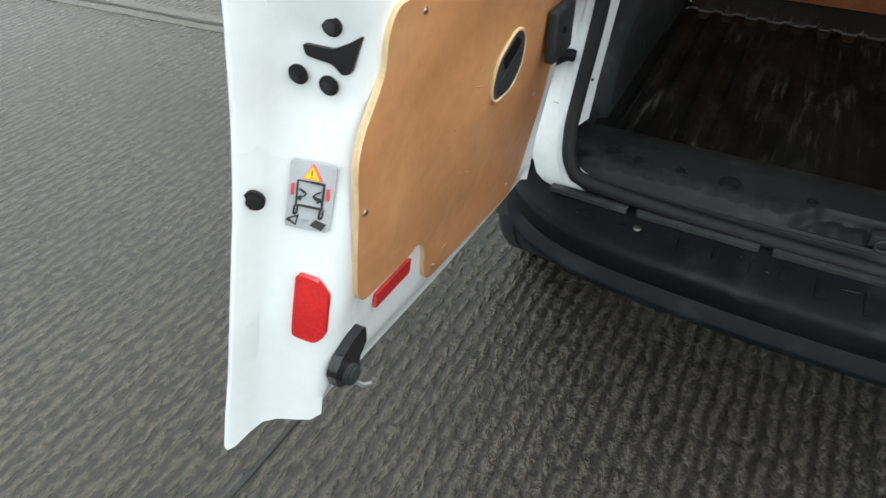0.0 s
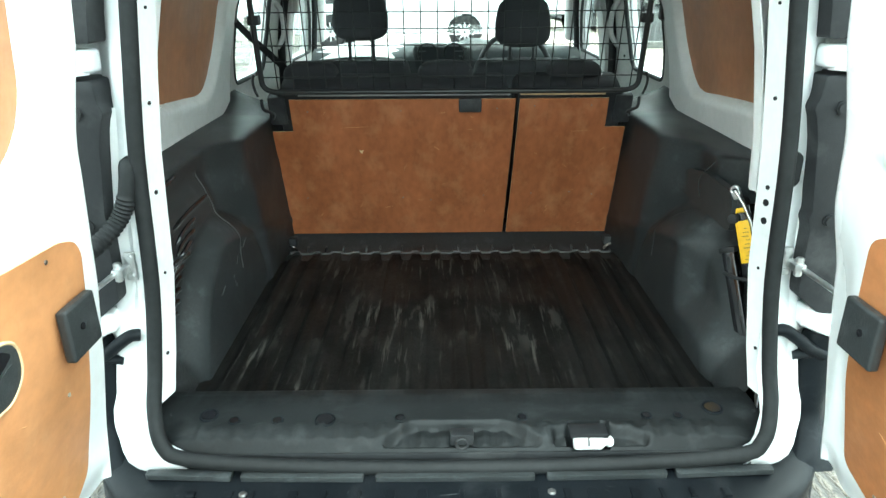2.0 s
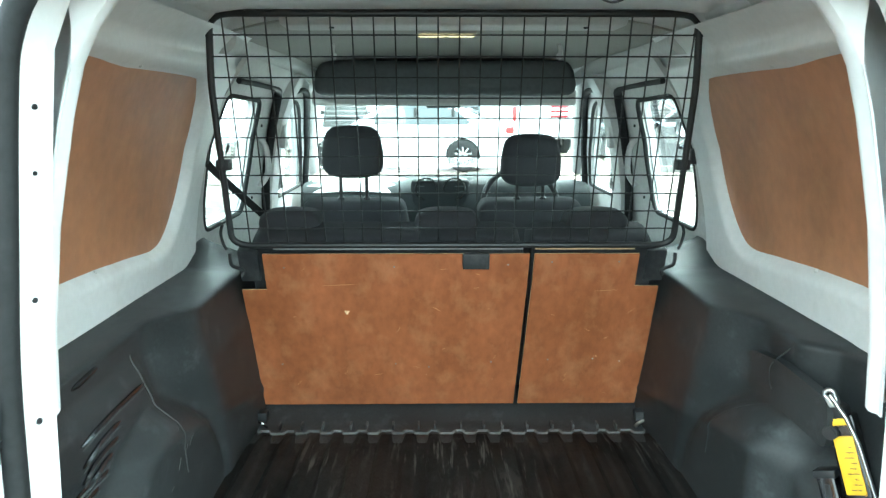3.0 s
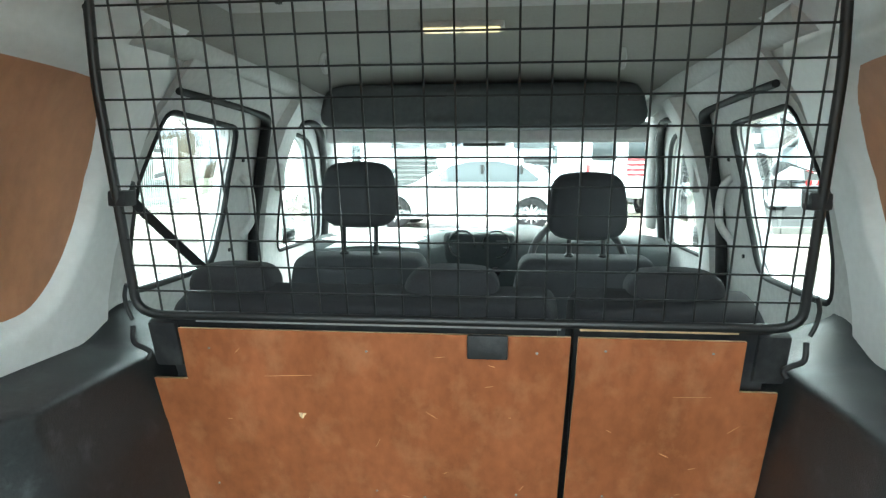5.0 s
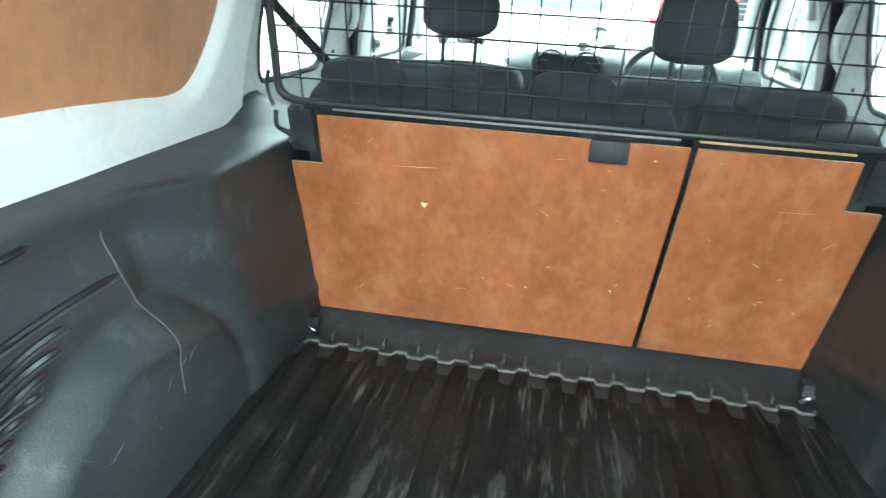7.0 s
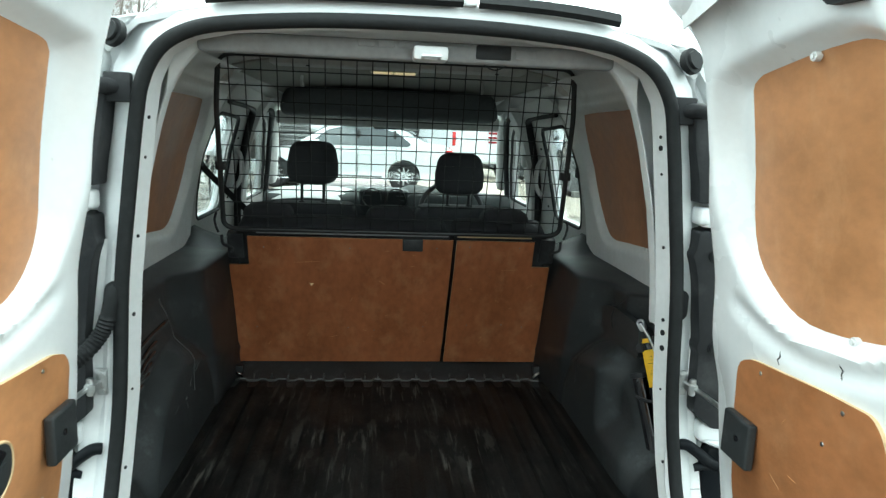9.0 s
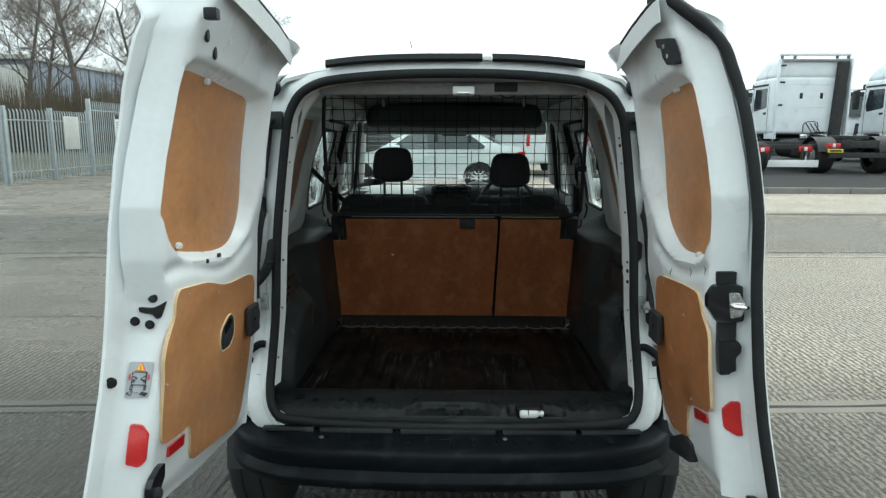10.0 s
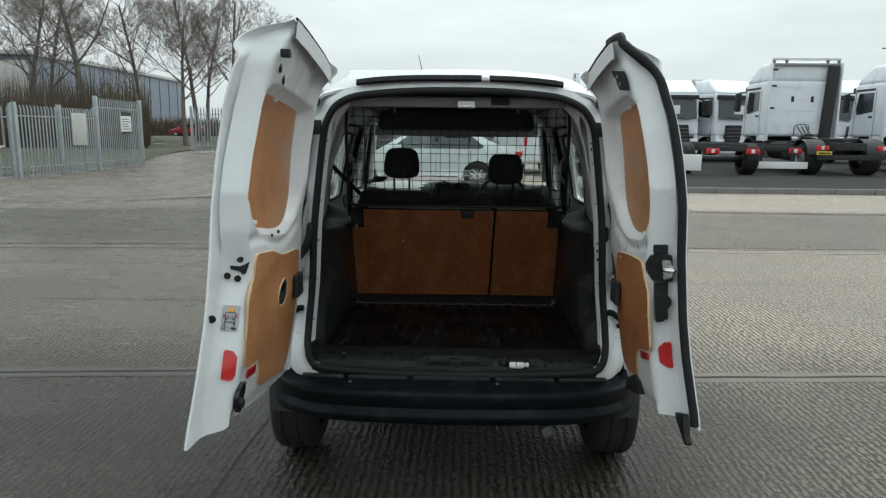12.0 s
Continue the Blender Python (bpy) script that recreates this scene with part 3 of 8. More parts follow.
def build_body():
    silhouette = [(-0.03, 0.60), (-0.05, 0.9), (-0.04, 1.4), (0.0, 1.72), (0.3, 1.735), (2.40, 1.70), (2.55, 1.66), (3.10, 1.20), (3.2, 1.10), (3.62, 1.0), (3.84, 0.82), (3.89, 0.45), (3.82, 0.24)]
    low = [(FRONT_AXLE + 0.37, 0.24)] + [(FRONT_AXLE - (y - FRONT_AXLE), z) for y, z in arch(FRONT_AXLE, 0.37, 0.24)] + [(FRONT_AXLE - 0.37, 0.24)]
    low += [(REAR_AXLE + 0.37, 0.24)] + [(REAR_AXLE - (y - REAR_AXLE), z) for y, z in arch(REAR_AXLE, 0.37, 0.24) if y < REAR_AXLE + 0.29]
    dedup = []
    for p in silhouette + low:
        if not dedup or (abs(p[0] - dedup[-1][0]) + abs(p[1] - dedup[-1][1])) > 1e-4:
            dedup.append(p)
    for side, word in ((-1, "left"), (1, "right")):
        flat = holed(dedup, [REAR_WIN, FRONT_WIN])
        sliced(flat, "y", [0.6, 0.9, 1.0, 1.1, 1.2, 1.3, 1.42, 1.5, 1.58, 1.64, 1.69])
        sliced(flat, "x", [0.02, 0.08, 0.14, 3.2, 3.4, 3.6, 3.8, 3.95])
        thickened(flat, (0, 0, 0.028))
        for v in flat.verts:
            y, z, d = v.co
            v.co = Vector((side * (skin_x(z, y) - d), y, z))
        bmesh.ops.recalc_face_normals(flat, faces=flat.faces)
        part("side_panel", flat, WHITE, VAN)
        # inner door and pillar trim in the cab
        inner = holed([(1.11, 0.55), (1.11, 1.16), (1.14, 1.30), (1.185, 1.44), (1.235, 1.55), (1.262, 1.62), (1.262, 1.70), (2.35, 1.68), (2.5, 1.62), (3.05, 1.18), (3.05, 0.55)], [REAR_WIN, FRONT_WIN])
        sliced(inner, "y", [0.9, 1.1, 1.2, 1.3, 1.42, 1.5, 1.58, 1.64])
        thickened(inner, (0, 0, 0.02))
        for v in inner.verts:
            y, z, d = v.co
            v.co = Vector((side * (skin_x(z, y) - 0.034 - d), y, z))
        bmesh.ops.recalc_face_normals(inner, faces=inner.faces)
        part("cab_side_trim", inner, TRIM_LT, VAN, "light grey inner door and pillar trim")
        for win, nm in ((REAR_WIN, "side_window"), (FRONT_WIN, "front_window")):
            pane = holed(win, [])
            sliced(pane, "y", [1.2, 1.3, 1.42, 1.5, 1.58])
            thickened(pane, (0, 0, 0.004))
            for v in pane.verts:
                y, z, d = v.co
                v.co = Vector((side * (skin_x(z, y) - 0.012 - d), y, z))
            bmesh.ops.recalc_face_normals(pane, faces=pane.faces)
            if pane.calc_volume(signed=True) < 0:
                bmesh.ops.reverse_faces(pane, faces=pane.faces)
            w = part(nm, pane, GLASS, VAN)
            w.visible_shadow = False
            part("window_seal", tube([(side * (skin_x(z, y) - 0.050), y, z) for y, z in win], 0.009, 8, closed=True), RUBBER, w)
        # dark aperture seals: thin under the roof rail, broad down the pillars
        pts = smooth_path([(side * (skin_x(z) - 0.072), y, z) for y, z in ((1.25, 1.625), (1.5, 1.622), (1.79, 1.612), (1.86, 1.585), (1.905, 1.50), (1.945, 1.36), (1.955, 1.2), (1.95, 0.7))], 6)
        part("door_seal", tube(pts, [0.009 + 0.009 * smoothstep(1.70, 1.90, p[1]) for p in pts], 10), RUBBER, VAN)
        pts = smooth_path([(side * (skin_x(z) - 0.066), y, z) for y, z in ((2.14, 1.60), (2.28, 1.625), (2.46, 1.60), (2.66, 1.49), (2.83, 1.33), (2.87, 1.12), (2.87, 0.9))], 6)
        part("door_seal", tube(pts, [0.009 + 0.009 * smoothstep(2.2, 2.45, p[1]) for p in pts], 10), RUBBER, VAN)
        # B pillar trim
        rows = [[(side * (skin_x(z) - 0.05 - (0.035 if 0 < k < 3 else 0)), y, z) for k, y in enumerate((1.985, 2.01, 2.13, 2.165))] for z in (0.7, 1.0, 1.2, 1.35, 1.5, 1.6, 1.68)]
        part("pillar_trim", sheet(rows, 0.01), TRIM_LT, VAN)
        part("belt_anchor", box((side * (skin_x(1.42) - 0.098) - 0.014, 2.04, 1.37), (side * (skin_x(1.42) - 0.098) + 0.014, 2.09, 1.47), 0.01), TRIM_LT, VAN)
        for y, z in ((1.80, 1.475), (1.795, 1.19)):
            part("trim_screw", disc((side * (skin_x(z) - 0.056), y, z), (1, 0, 0), 0.006, 0.006, 10), BLACK, VAN)
        # grab handles on the door trim
        hx = side * (skin_x(1.3) - 0.085)
        part("grab_handle", tube(smooth_path([(hx + side * 0.02, 1.83, 1.43), (hx - side * 0.012, 1.84, 1.39), (hx - side * 0.016, 1.845, 1.29), (hx + side * 0.02, 1.84, 1.23)], 5), 0.012), TRIM_LT, VAN)
    # roof skin, bonnet, front
    ys = [-0.06, -0.02, 0.05, 0.3, 0.7, 1.2, 1.6, 2.0, 2.25, 2.42, 2.52]
    us = [-1 + k / 10 for k in range(21)]
    rows = []
    for y in ys:
        half = 0.655 if y > 0 else 0.63
        rows.append([(u * half, y, roof_z(y) - 0.055 * abs(u) ** 5 - 0.012 * u * u - (0.035 if abs(u) == 1 else 0)) for u in us])
    part("roof", sheet(rows, 0.012), WHITE, VAN)
    for x in (-0.36, -0.12, 0.12, 0.36):
        part("roof_rib", prism(rounded([(0.35, 0), (2.1, 0), (2.1, 0.01), (0.35, 0.01)], 0.004), "x", x - 0.025, x + 0.025), WHITE, VAN).location.z = 1.826
    top = [(3.17, 1.10), (3.22, 1.085), (3.4, 1.06), (3.64, 0.99), (3.80, 0.87), (3.87, 0.70), (3.90, 0.45), (3.84, 0.24)]
    rows = [[(u * skin_x(z, y) * 0.995, y + 0.05 * (1 - u * u) * smoothstep(3.6, 4.0, y), z + 0.05 * (1 - u ** 4) * (y < 3.9)) for u in us] for y, z in top]
    part("bonnet", sheet(rows, 0.01), WHITE, VAN)
    rows = [[(u * (0.66 + 0.12 * k / 5), 2.50 + (3.16 - 2.50) * k / 5 + 0.06 * (1 - u * u), 1.755 - (1.755 - 1.20) * k / 5) for u in us] for k in range(6)]
    ws = part("windscreen", sheet(rows, 0.005), GLASS, VAN)
    ws.visible_shadow = False
    for side in (-1, 1):
        part("windscreen_pillar", tube([(side * (0.675 + 0.125 * k / 5), 2.48 + 0.66 * k / 5, 1.73 - 0.54 * k / 5) for k in range(6)], 0.045, 8), TRIM_LT, VAN)
    # floor pan and underside
    part("floor_pan", box((-0.80, 0.0, 0.42), (0.80, 3.2, 0.50), 0.01), CHASSIS, VAN)
    part("front_panel", box((-0.78, 3.05, 0.45), (0.78, 3.12, 1.12), 0.02), CHASSIS, VAN)
    part("exhaust", tube(smooth_path([(0.42, -0.12, 0.27), (0.42, 0.2, 0.28), (0.40, 0.5, 0.33)], 5), 0.024, 10), DULLSTEEL, VAN)
    part("rear_axle_beam", tube([(-0.66, REAR_AXLE, 0.31), (0.66, REAR_AXLE, 0.31)], 0.045, 10), CHASSIS, VAN)
    for side in (-1, 1):
        part("mud_liner", sheet([[(side * x, REAR_AXLE + 0.36 * math.cos(a), 0.315 + 0.36 * math.sin(a)) for x in (0.72, 0.84)] for a in [math.pi * k / 12 for k in range(13)]], 0.006), CHASSIS, VAN)
        thing_mirror(side)


def thing_mirror(side):
    m = part("door_mirror", moved(box((-0.10, -0.07, -0.10), (0.10, 0.07, 0.10), 0.045, 4), Matrix.Translation((side * 1.00, 2.72, 1.16))), BLACK, VAN, "black door mirror")
    part("mirror_glass", moved(box((-0.08, -0.006, -0.08), (0.08, 0.0, 0.08), 0.002), Matrix.Translation((side * 1.00, 2.648, 1.16))), CHROME, m)
    return m


def wheel(cx, cy, side, r=WHEEL_R, width=0.19, parent=None, rim_mat=ALLOY, spokes=0, name="wheel"):
    """A wheel: tyre with rounded shoulders and tread grooves, dished rim, optional spokes."""
    w = part(name, disc((cx, cy, r), (1, 0, 0), r * 0.3, width * 0.6, 16), DULLSTEEL, parent)
    prof = [(-0.5, 0.62), (-0.52, 0.72), (-0.50, 0.86), (-0.44, 0.96), (-0.34, 1.0), (-0.2, 1.0), (-0.19, 0.98), (-0.15, 0.98), (-0.14, 1.0), (0.14, 1.0), (0.15, 0.98), (0.19, 0.98), (0.2, 1.0), (0.34, 1.0), (0.44, 0.96), (0.50, 0.86), (0.52, 0.72), (0.5, 0.62)]
    rows = [[(cx + a * width, cy + b * r * math.cos(t), r + b * r * math.sin(t)) for t in [math.tau * k / 36 for k in range(36)]] for a, b in prof]
    part("tyre", sheet(rows, closed_u=True), TYRE, w)
    prof = [(0.47, 0.63), (0.5, 0.60), (0.40, 0.56), (0.22 if spokes else 0.36, 0.45), (0.2 if spokes else 0.42, 0.2), (0.44, 0.16), (0.44, 0.01)]
    rows = [[(cx + side * a * width, cy + b * r * math.cos(t), r + b * r * math.sin(t)) for t in [math.tau * k / 30 for k in range(30)]] for a, b in prof]
    part("rim", sheet(rows, closed_u=True), CHASSIS if spokes else rim_mat, w)
    for k in range(spokes):
        a = math.tau * k / spokes
        b = box((0.24, -0.055, 0.08), (0.34, 0.055, 0.62), 0.012)
        for v in b.verts:
            f = 1.5 - 0.9 * (v.co.z / 0.62)
            v.co.y *= f
        m = Matrix.Translation((cx, cy, r)) @ Matrix.Rotation(a, 4, "X") @ Matrix.Diagonal((side * width * 1.35, r, r, 1))
        part("spoke", moved(b, m), rim_mat, w)
    return w


build_body()
for side in (-1, 1):
    wheel(side * 0.766, REAR_AXLE, side, width=0.205, parent=VAN)
    wheel(side * 0.752, FRONT_AXLE, side, parent=VAN)

# rear opening: frame, seal, inner jamb
OPEN_HALF = [(0.0, 1.752), (0.2, 1.748), (0.38, 1.733), (0.46, 1.715), (0.515, 1.68), (0.55, 1.62), (0.568, 1.54), (0.592, 1.36), (0.612, 1.18), (0.627, 0.92), (0.642, 0.74), (0.640, 0.66), (0.618, 0.60), (0.56, 0.572), (0.3, 0.556), (0.0, 0.552)]
OPEN = [(x + 0.016 * smoothstep(0.45, 0.56, x), z) for x, z in OPEN_HALF] + [(-x, z) for x, z in OPEN_HALF[-2:0:-1]]


def rear_y(z):
    return lerp_table([(0.55, -0.165), (0.60, -0.15), (0.72, -0.075), (0.9, -0.05), (1.5, -0.05), (1.76, -0.065)], z)


def offset_loop(d, down=None):
    """The opening's loop moved outwards by d."""
    out, k = [], len(OPEN)
    for i in range(k):
        a, b = Vector(OPEN[i - 1]), Vector(OPEN[(i + 1) % k])
        t = (b - a).normalized()
        nrm = Vector((-t.y, t.x))
        out.append((OPEN[i][0] + nrm.x * d, OPEN[i][1] + nrm.y * d))
    return out


def build_opening():
    def ring(d, dy, flat=True):
        return [(x, rear_y(z0) + dy, z) for (x, z), (_, z0) in zip(offset_loop(d), OPEN)]

    def sides(d, dy):
        k = [i for i, p in enumerate(OPEN) if p[1] < 0.63]
        order = list(range(k[-1] + 1, len(OPEN))) + list(range(k[0]))
        loops = offset_loop(d), offset_loop(d * 0.45)
        out = []
        for i in order:
            top = smoothstep(1.56, 1.70, OPEN[i][1])
            a, b = loops[0][i], loops[1][i]
            out.append((a[0] + (b[0] - a[0]) * top, rear_y(OPEN[i][1]) + dy, a[1] + (b[1] - a[1]) * top))
        return out

    jamb = sheet([sides(0.004, -0.004), sides(0.0, 0.004), sides(-0.004, 0.015), sides(-0.010, 0.035), sides(-0.0145, 0.050), sides(-0.017, 0.060)])
    part("door_jamb", jamb, WHITE_IN, VAN, "white inner edge of the rear door opening")
    frame_bm = sheet([ring(-0.004, -0.004), ring(0.02, -0.002), ring(0.045, 0.004), ring(0.062, 0.03), ring(0.085, 0.05), ring(0.10, 0.10)], closed_u=True)
    part("door_frame", frame_bm, WHITE, VAN)
    path = smooth_path([(x, rear_y(z0) - 0.012, z) for (x, z), (_, z0) in zip(offset_loop(0.002), OPEN)], 5, closed=True)
    part("door_opening_seal", tube(path, 0.0155, 14, closed=True), RUBBER, VAN, "black rubber seal round the rear opening")
    # dark tail lamp housings and closing panels beside the hinges
    for side in (-1, 1):
        rows = []
        for z in (0.56, 0.8, 1.0, 1.2, 1.4, 1.55, 1.68, 1.74):
            inner = lerp_table([(0.56, 0.70), (0.9, 0.70), (1.2, 0.69), (1.5, 0.65), (1.68, 0.58), (1.74, 0.5)], z)
            rows.append([(side * inner, 0.0, z), (side * (inner + 0.02), 0.05, z), (side * (skin_x(z) - 0.03), 0.04, z), (side * (skin_x(z) - 0.002), -0.02, z)])
        part("corner_panel", sheet(rows, 0.004), WHITE, VAN)
        lower = [(0.690, 0.897), (0.738, 0.857), (0.83, 0.85), (0.80, 1.334), (0.660, 1.334), (0.657, 1.292), (0.649, 1.277), (0.657, 1.260), (0.668, 1.215), (0.685, 1.075), (0.679, 1.059), (0.687, 1.042)]
        upper = [(0.652, 1.398), (0.77, 1.398), (0.72, 1.60), (0.622, 1.60), (0.630, 1.52), (0.646, 1.45)]
        for poly in (lower, upper):
            lamp = part("tail_lamp_housing", prism(rounded([(side * x, z) for x, z in poly], 0.008, 3), "y", -0.085, 0.03, 0.004), BLACK, VAN, "black back of the tail lamp beside the hinges")
        for x, z in ((0.70, 1.277), (0.72, 1.06)):
            part("housing_knob", disc((side * x, -0.088, z), (0, -1, 0), 0.013, 0.014, 14, 0.003), BLACK, lamp)
        # wing of the bumper that climbs beside the pillar and ends in a hook
        rows = []
        for z in (0.515, 0.53, 0.545, 0.565, 0.59, 0.62, 0.66, 0.70, 0.74, 0.77, 0.79, 0.80):
            inn = lerp_table([(0.515, 0.700), (0.53, 0.728), (0.56, 0.750), (0.59, 0.757), (0.65, 0.751), (0.70, 0.742), (0.77, 0.742), (0.80, 0.752)], z)
            fl = smoothstep(0.62, 0.515, z)
            y0 = -0.066 - 0.085 * fl * fl
            rows.append([(side * x, y, z) for x, y in ((inn, -0.03), (inn, y0 + 0.006), (inn + 0.004, y0), (inn + 0.03, y0 - 0.010), (0.80, y0 - 0.006), (0.832, y0 + 0.03), (0.846, 0.02), (0.848, 0.06))])
        wing = part("bumper_wing", sheet(rows, 0.003), BUMPER_M, VAN, "dark plastic wing of the bumper beside the pillar")
        part("wing_hook", tube(smooth_path([(side * 0.672, -0.062, 0.808), (side * 0.690, -0.070, 0.809), (side * 0.716, -0.074, 0.792), (side * 0.748, -0.072, 0.766), (side * 0.78, -0.070, 0.75)], 4), 0.0135, 10), BUMPER_M, wing)
        part("wing_peg", tube([(side * 0.716, -0.064, 0.747), (side * 0.735, -0.066, 0.752), (side * 0.76, -0.066, 0.752)], 0.0105, 10), BUMPER_M, wing)
        # painted hinge brackets
        for z0, z1, x0 in ((0.815, 0.868, 0.715), (1.343, 1.392, 0.660)):
            br = part("hinge_bracket", box((min(side * x0, side * (x0 + 0.10)), -0.075, z0 + 0.004), (max(side * x0, side * (x0 + 0.10)), -0.03, z1 - 0.004), 0.010, 3), WHITE, VAN, "white painted hinge bracket")
            part("hinge_flange", prism([(side * (x0 + 0.012), -0.06), (side * (x0 + 0.085), -0.06), (side * (x0 + 0.085), -0.15), (side * (x0 + 0.06), -0.13)], "z", z0 - 0.001, z0 + 0.006, 0.002), WHITE, br)
        # white body pillar between the seal and the lamp housing, rounded off above the bumper
        rows = []
        for z in (0.528, 0.540, 0.555, 0.575, 0.60, 0.64, 0.68, 0.72, 0.78, 0.86, 0.95, 1.05, 1.15, 1.28):
            out = lerp_table([(0.528, 0.665), (0.540, 0.690), (0.555, 0.706), (0.575, 0.716), (0.60, 0.722), (0.66, 0.733), (0.72, 0.740), (0.86, 0.722), (1.05, 0.70), (1.28, 0.665)], z)
            seal = lerp_table([(0.528, 0.56), (0.56, 0.60), (0.60, 0.625), (0.64, 0.642), (0.9, 0.642), (1.28, 0.615)], z)
            yb = rear_y(max(z, 0.55)) + 0.006
            rows.append([(side * x, y, z) for x, y in ((seal, yb), (seal + 0.3 * (out - seal), yb - 0.004), (seal + 0.36 * (out - seal), yb + 0.001), (seal + 0.8 * (out - seal), yb), (out - 0.006, yb + 0.005), (out, yb + 0.03), (out + 0.03, yb + 0.06))])
        part("pillar_panel", sheet(rows, 0.003), WHITE_IN, VAN, sharp=30)
        part("pillar_seam", tube([(side * 0.672, rear_y(0.70) + 0.003, 0.70), (side * 0.70, rear_y(0.70) + 0.004, 0.70), (side * 0.73, rear_y(0.70) + 0.006, 0.70)], 0.0012, 5), DULLPAINT, VAN)
        # hinges
        for z, hx in ((1.60, 0.60),):
            part("hinge", tube(smooth_path([(side * (hx - 0.005), -0.045, z), (side * (hx + 0.03), -0.10, z), (side * (hx + 0.035), -0.17, z - 0.01), (side * (hx + 0.0), -0.235, z)], 5), 0.017, 8), BLACK, VAN)
            part("hinge_plate", box((min(side * (hx - 0.025), side * (hx + 0.03)), -0.075, z - 0.03), (max(side * (hx - 0.025), side * (hx + 0.03)), -0.055, z + 0.03), 0.006), BLACK, VAN)
        # door check: bracket, pin and strap
        chk = part("door_check", box((side * 0.664 - 0.011, -0.066, 0.935), (side * 0.664 + 0.011, -0.056, 0.995), 0.003), STEEL, VAN, "zinc door check bracket")
        for z in (0.945, 0.985):
            part("check_bolt", disc((side * 0.662, -0.068, z), (0, -1, 0), 0.0065, 0.006, 10, 0.0015), STEEL, chk)
        part("check_pin", disc((side * 0.680, -0.085, 0.962), (0, 0, 1), 0.008, 0.04, 12, 0.002), STEEL, chk)
        part("check_fork", box((side * 0.676 - 0.012, -0.10, 0.955), (side * 0.676 + 0.012, -0.062, 0.971), 0.003), STEEL, chk)
        part("check_strap", tube([(side * 0.682, -0.09, 0.962), (side * 0.70, -0.22, 0.955), (side * 0.68, -0.33, 0.95)], 0.0055, 8), STEEL, chk)
    # cable conduit on the hinge side of the wider door
    pts = smooth_path([(-0.634, -0.05, 1.175), (-0.632, -0.068, 1.172), (-0.634, -0.074, 1.145), (-0.645, -0.078, 1.10), (-0.663, -0.09, 1.065), (-0.69, -0.12, 1.035), (-0.715, -0.16, 1.02)], 10)
    r = [0.016 + (0.0028 if k % 2 else 0) * (k > 26) for k in range(len(pts))]
    part("cable_conduit", tube(pts, r, 10), RUBBER, VAN, "ribbed black cable conduit")
    part("rubber_plug", prism(rounded([(0.636, 1.118), (0.652, 1.118), (0.662, 1.130), (0.662, 1.180), (0.652, 1.190), (0.636, 1.190)], 0.006, 3), "y", -0.062, -0.03, 0.004), RUBBER, VAN)
    for s in (-1, 1):
        part("rubber_plug", disc((s * 0.60, -0.085, 1.705), (s * 0.5, -1, 0.3), 0.028, 0.03, 16, 0.008), RUBBER, VAN)
    # black trim strips along the roof's rear edge
    for x0, x1 in ((-0.422, 0.099), (0.132, 0.437)):
        rows = []
        for k in range(13):
            x = x0 + (x1 - x0) * k / 12
            z = 1.806 - 0.06 * abs(x / 0.6) ** 3
            rows.append([(x, -0.075, z - 0.010), (x, -0.083, z - 0.004), (x, -0.078, z + 0.006), (x, -0.05, z + 0.008)])
        part("roof_edge_strip", sheet(rows, 0.006), RUBBER, VAN)
    part("brake_lamp_cover", box((0.102, -0.082, 1.796), (0.129, -0.05, 1.810), 0.003), WHITE, VAN)
    # latch at the top of the opening, screw holes along the jamb
    st = part("top_latch", box((0.0, -0.05, 1.685), (0.075, 0.02, 1.715), 0.008), WHITE_IN, VAN)
    part("latch_loop", tube([(0.02, -0.045, 1.69), (0.02, -0.075, 1.69), (0.055, -0.075, 1.69), (0.055, -0.045, 1.69)], 0.005, 6), STEEL, st)
    for z, r in ((1.542, 0.005), (1.517, 0.008), (1.457, 0.004), (1.285, 0.005), (1.108, 0.006), (1.076, 0.009), (1.037, 0.009), (0.932, 0.004), (0.751, 0.005), (0.631, 0.004)):
        for s in (-1, 1):
            if s < 0 and r > 0.007:
                continue
            w = lerp_table(sorted((zz, xx) for xx, zz in OPEN_HALF[5:13]), z)
            part("jamb_hole", disc((s * (w - 0.0085) + 0.016 * (s > 0), rear_y(z) + 0.031, z), (-s, -0.3, 0), r * 0.8, 0.005, 12), BLACK, VAN)
    # aerial on the roof
    part("roof_aerial", tube([(-0.22, 2.1, 1.82), (-0.24, 1.95, 1.95), (-0.27, 1.75, 2.10)], [0.012, 0.004, 0.002], 6), BLACK, VAN)


build_opening()


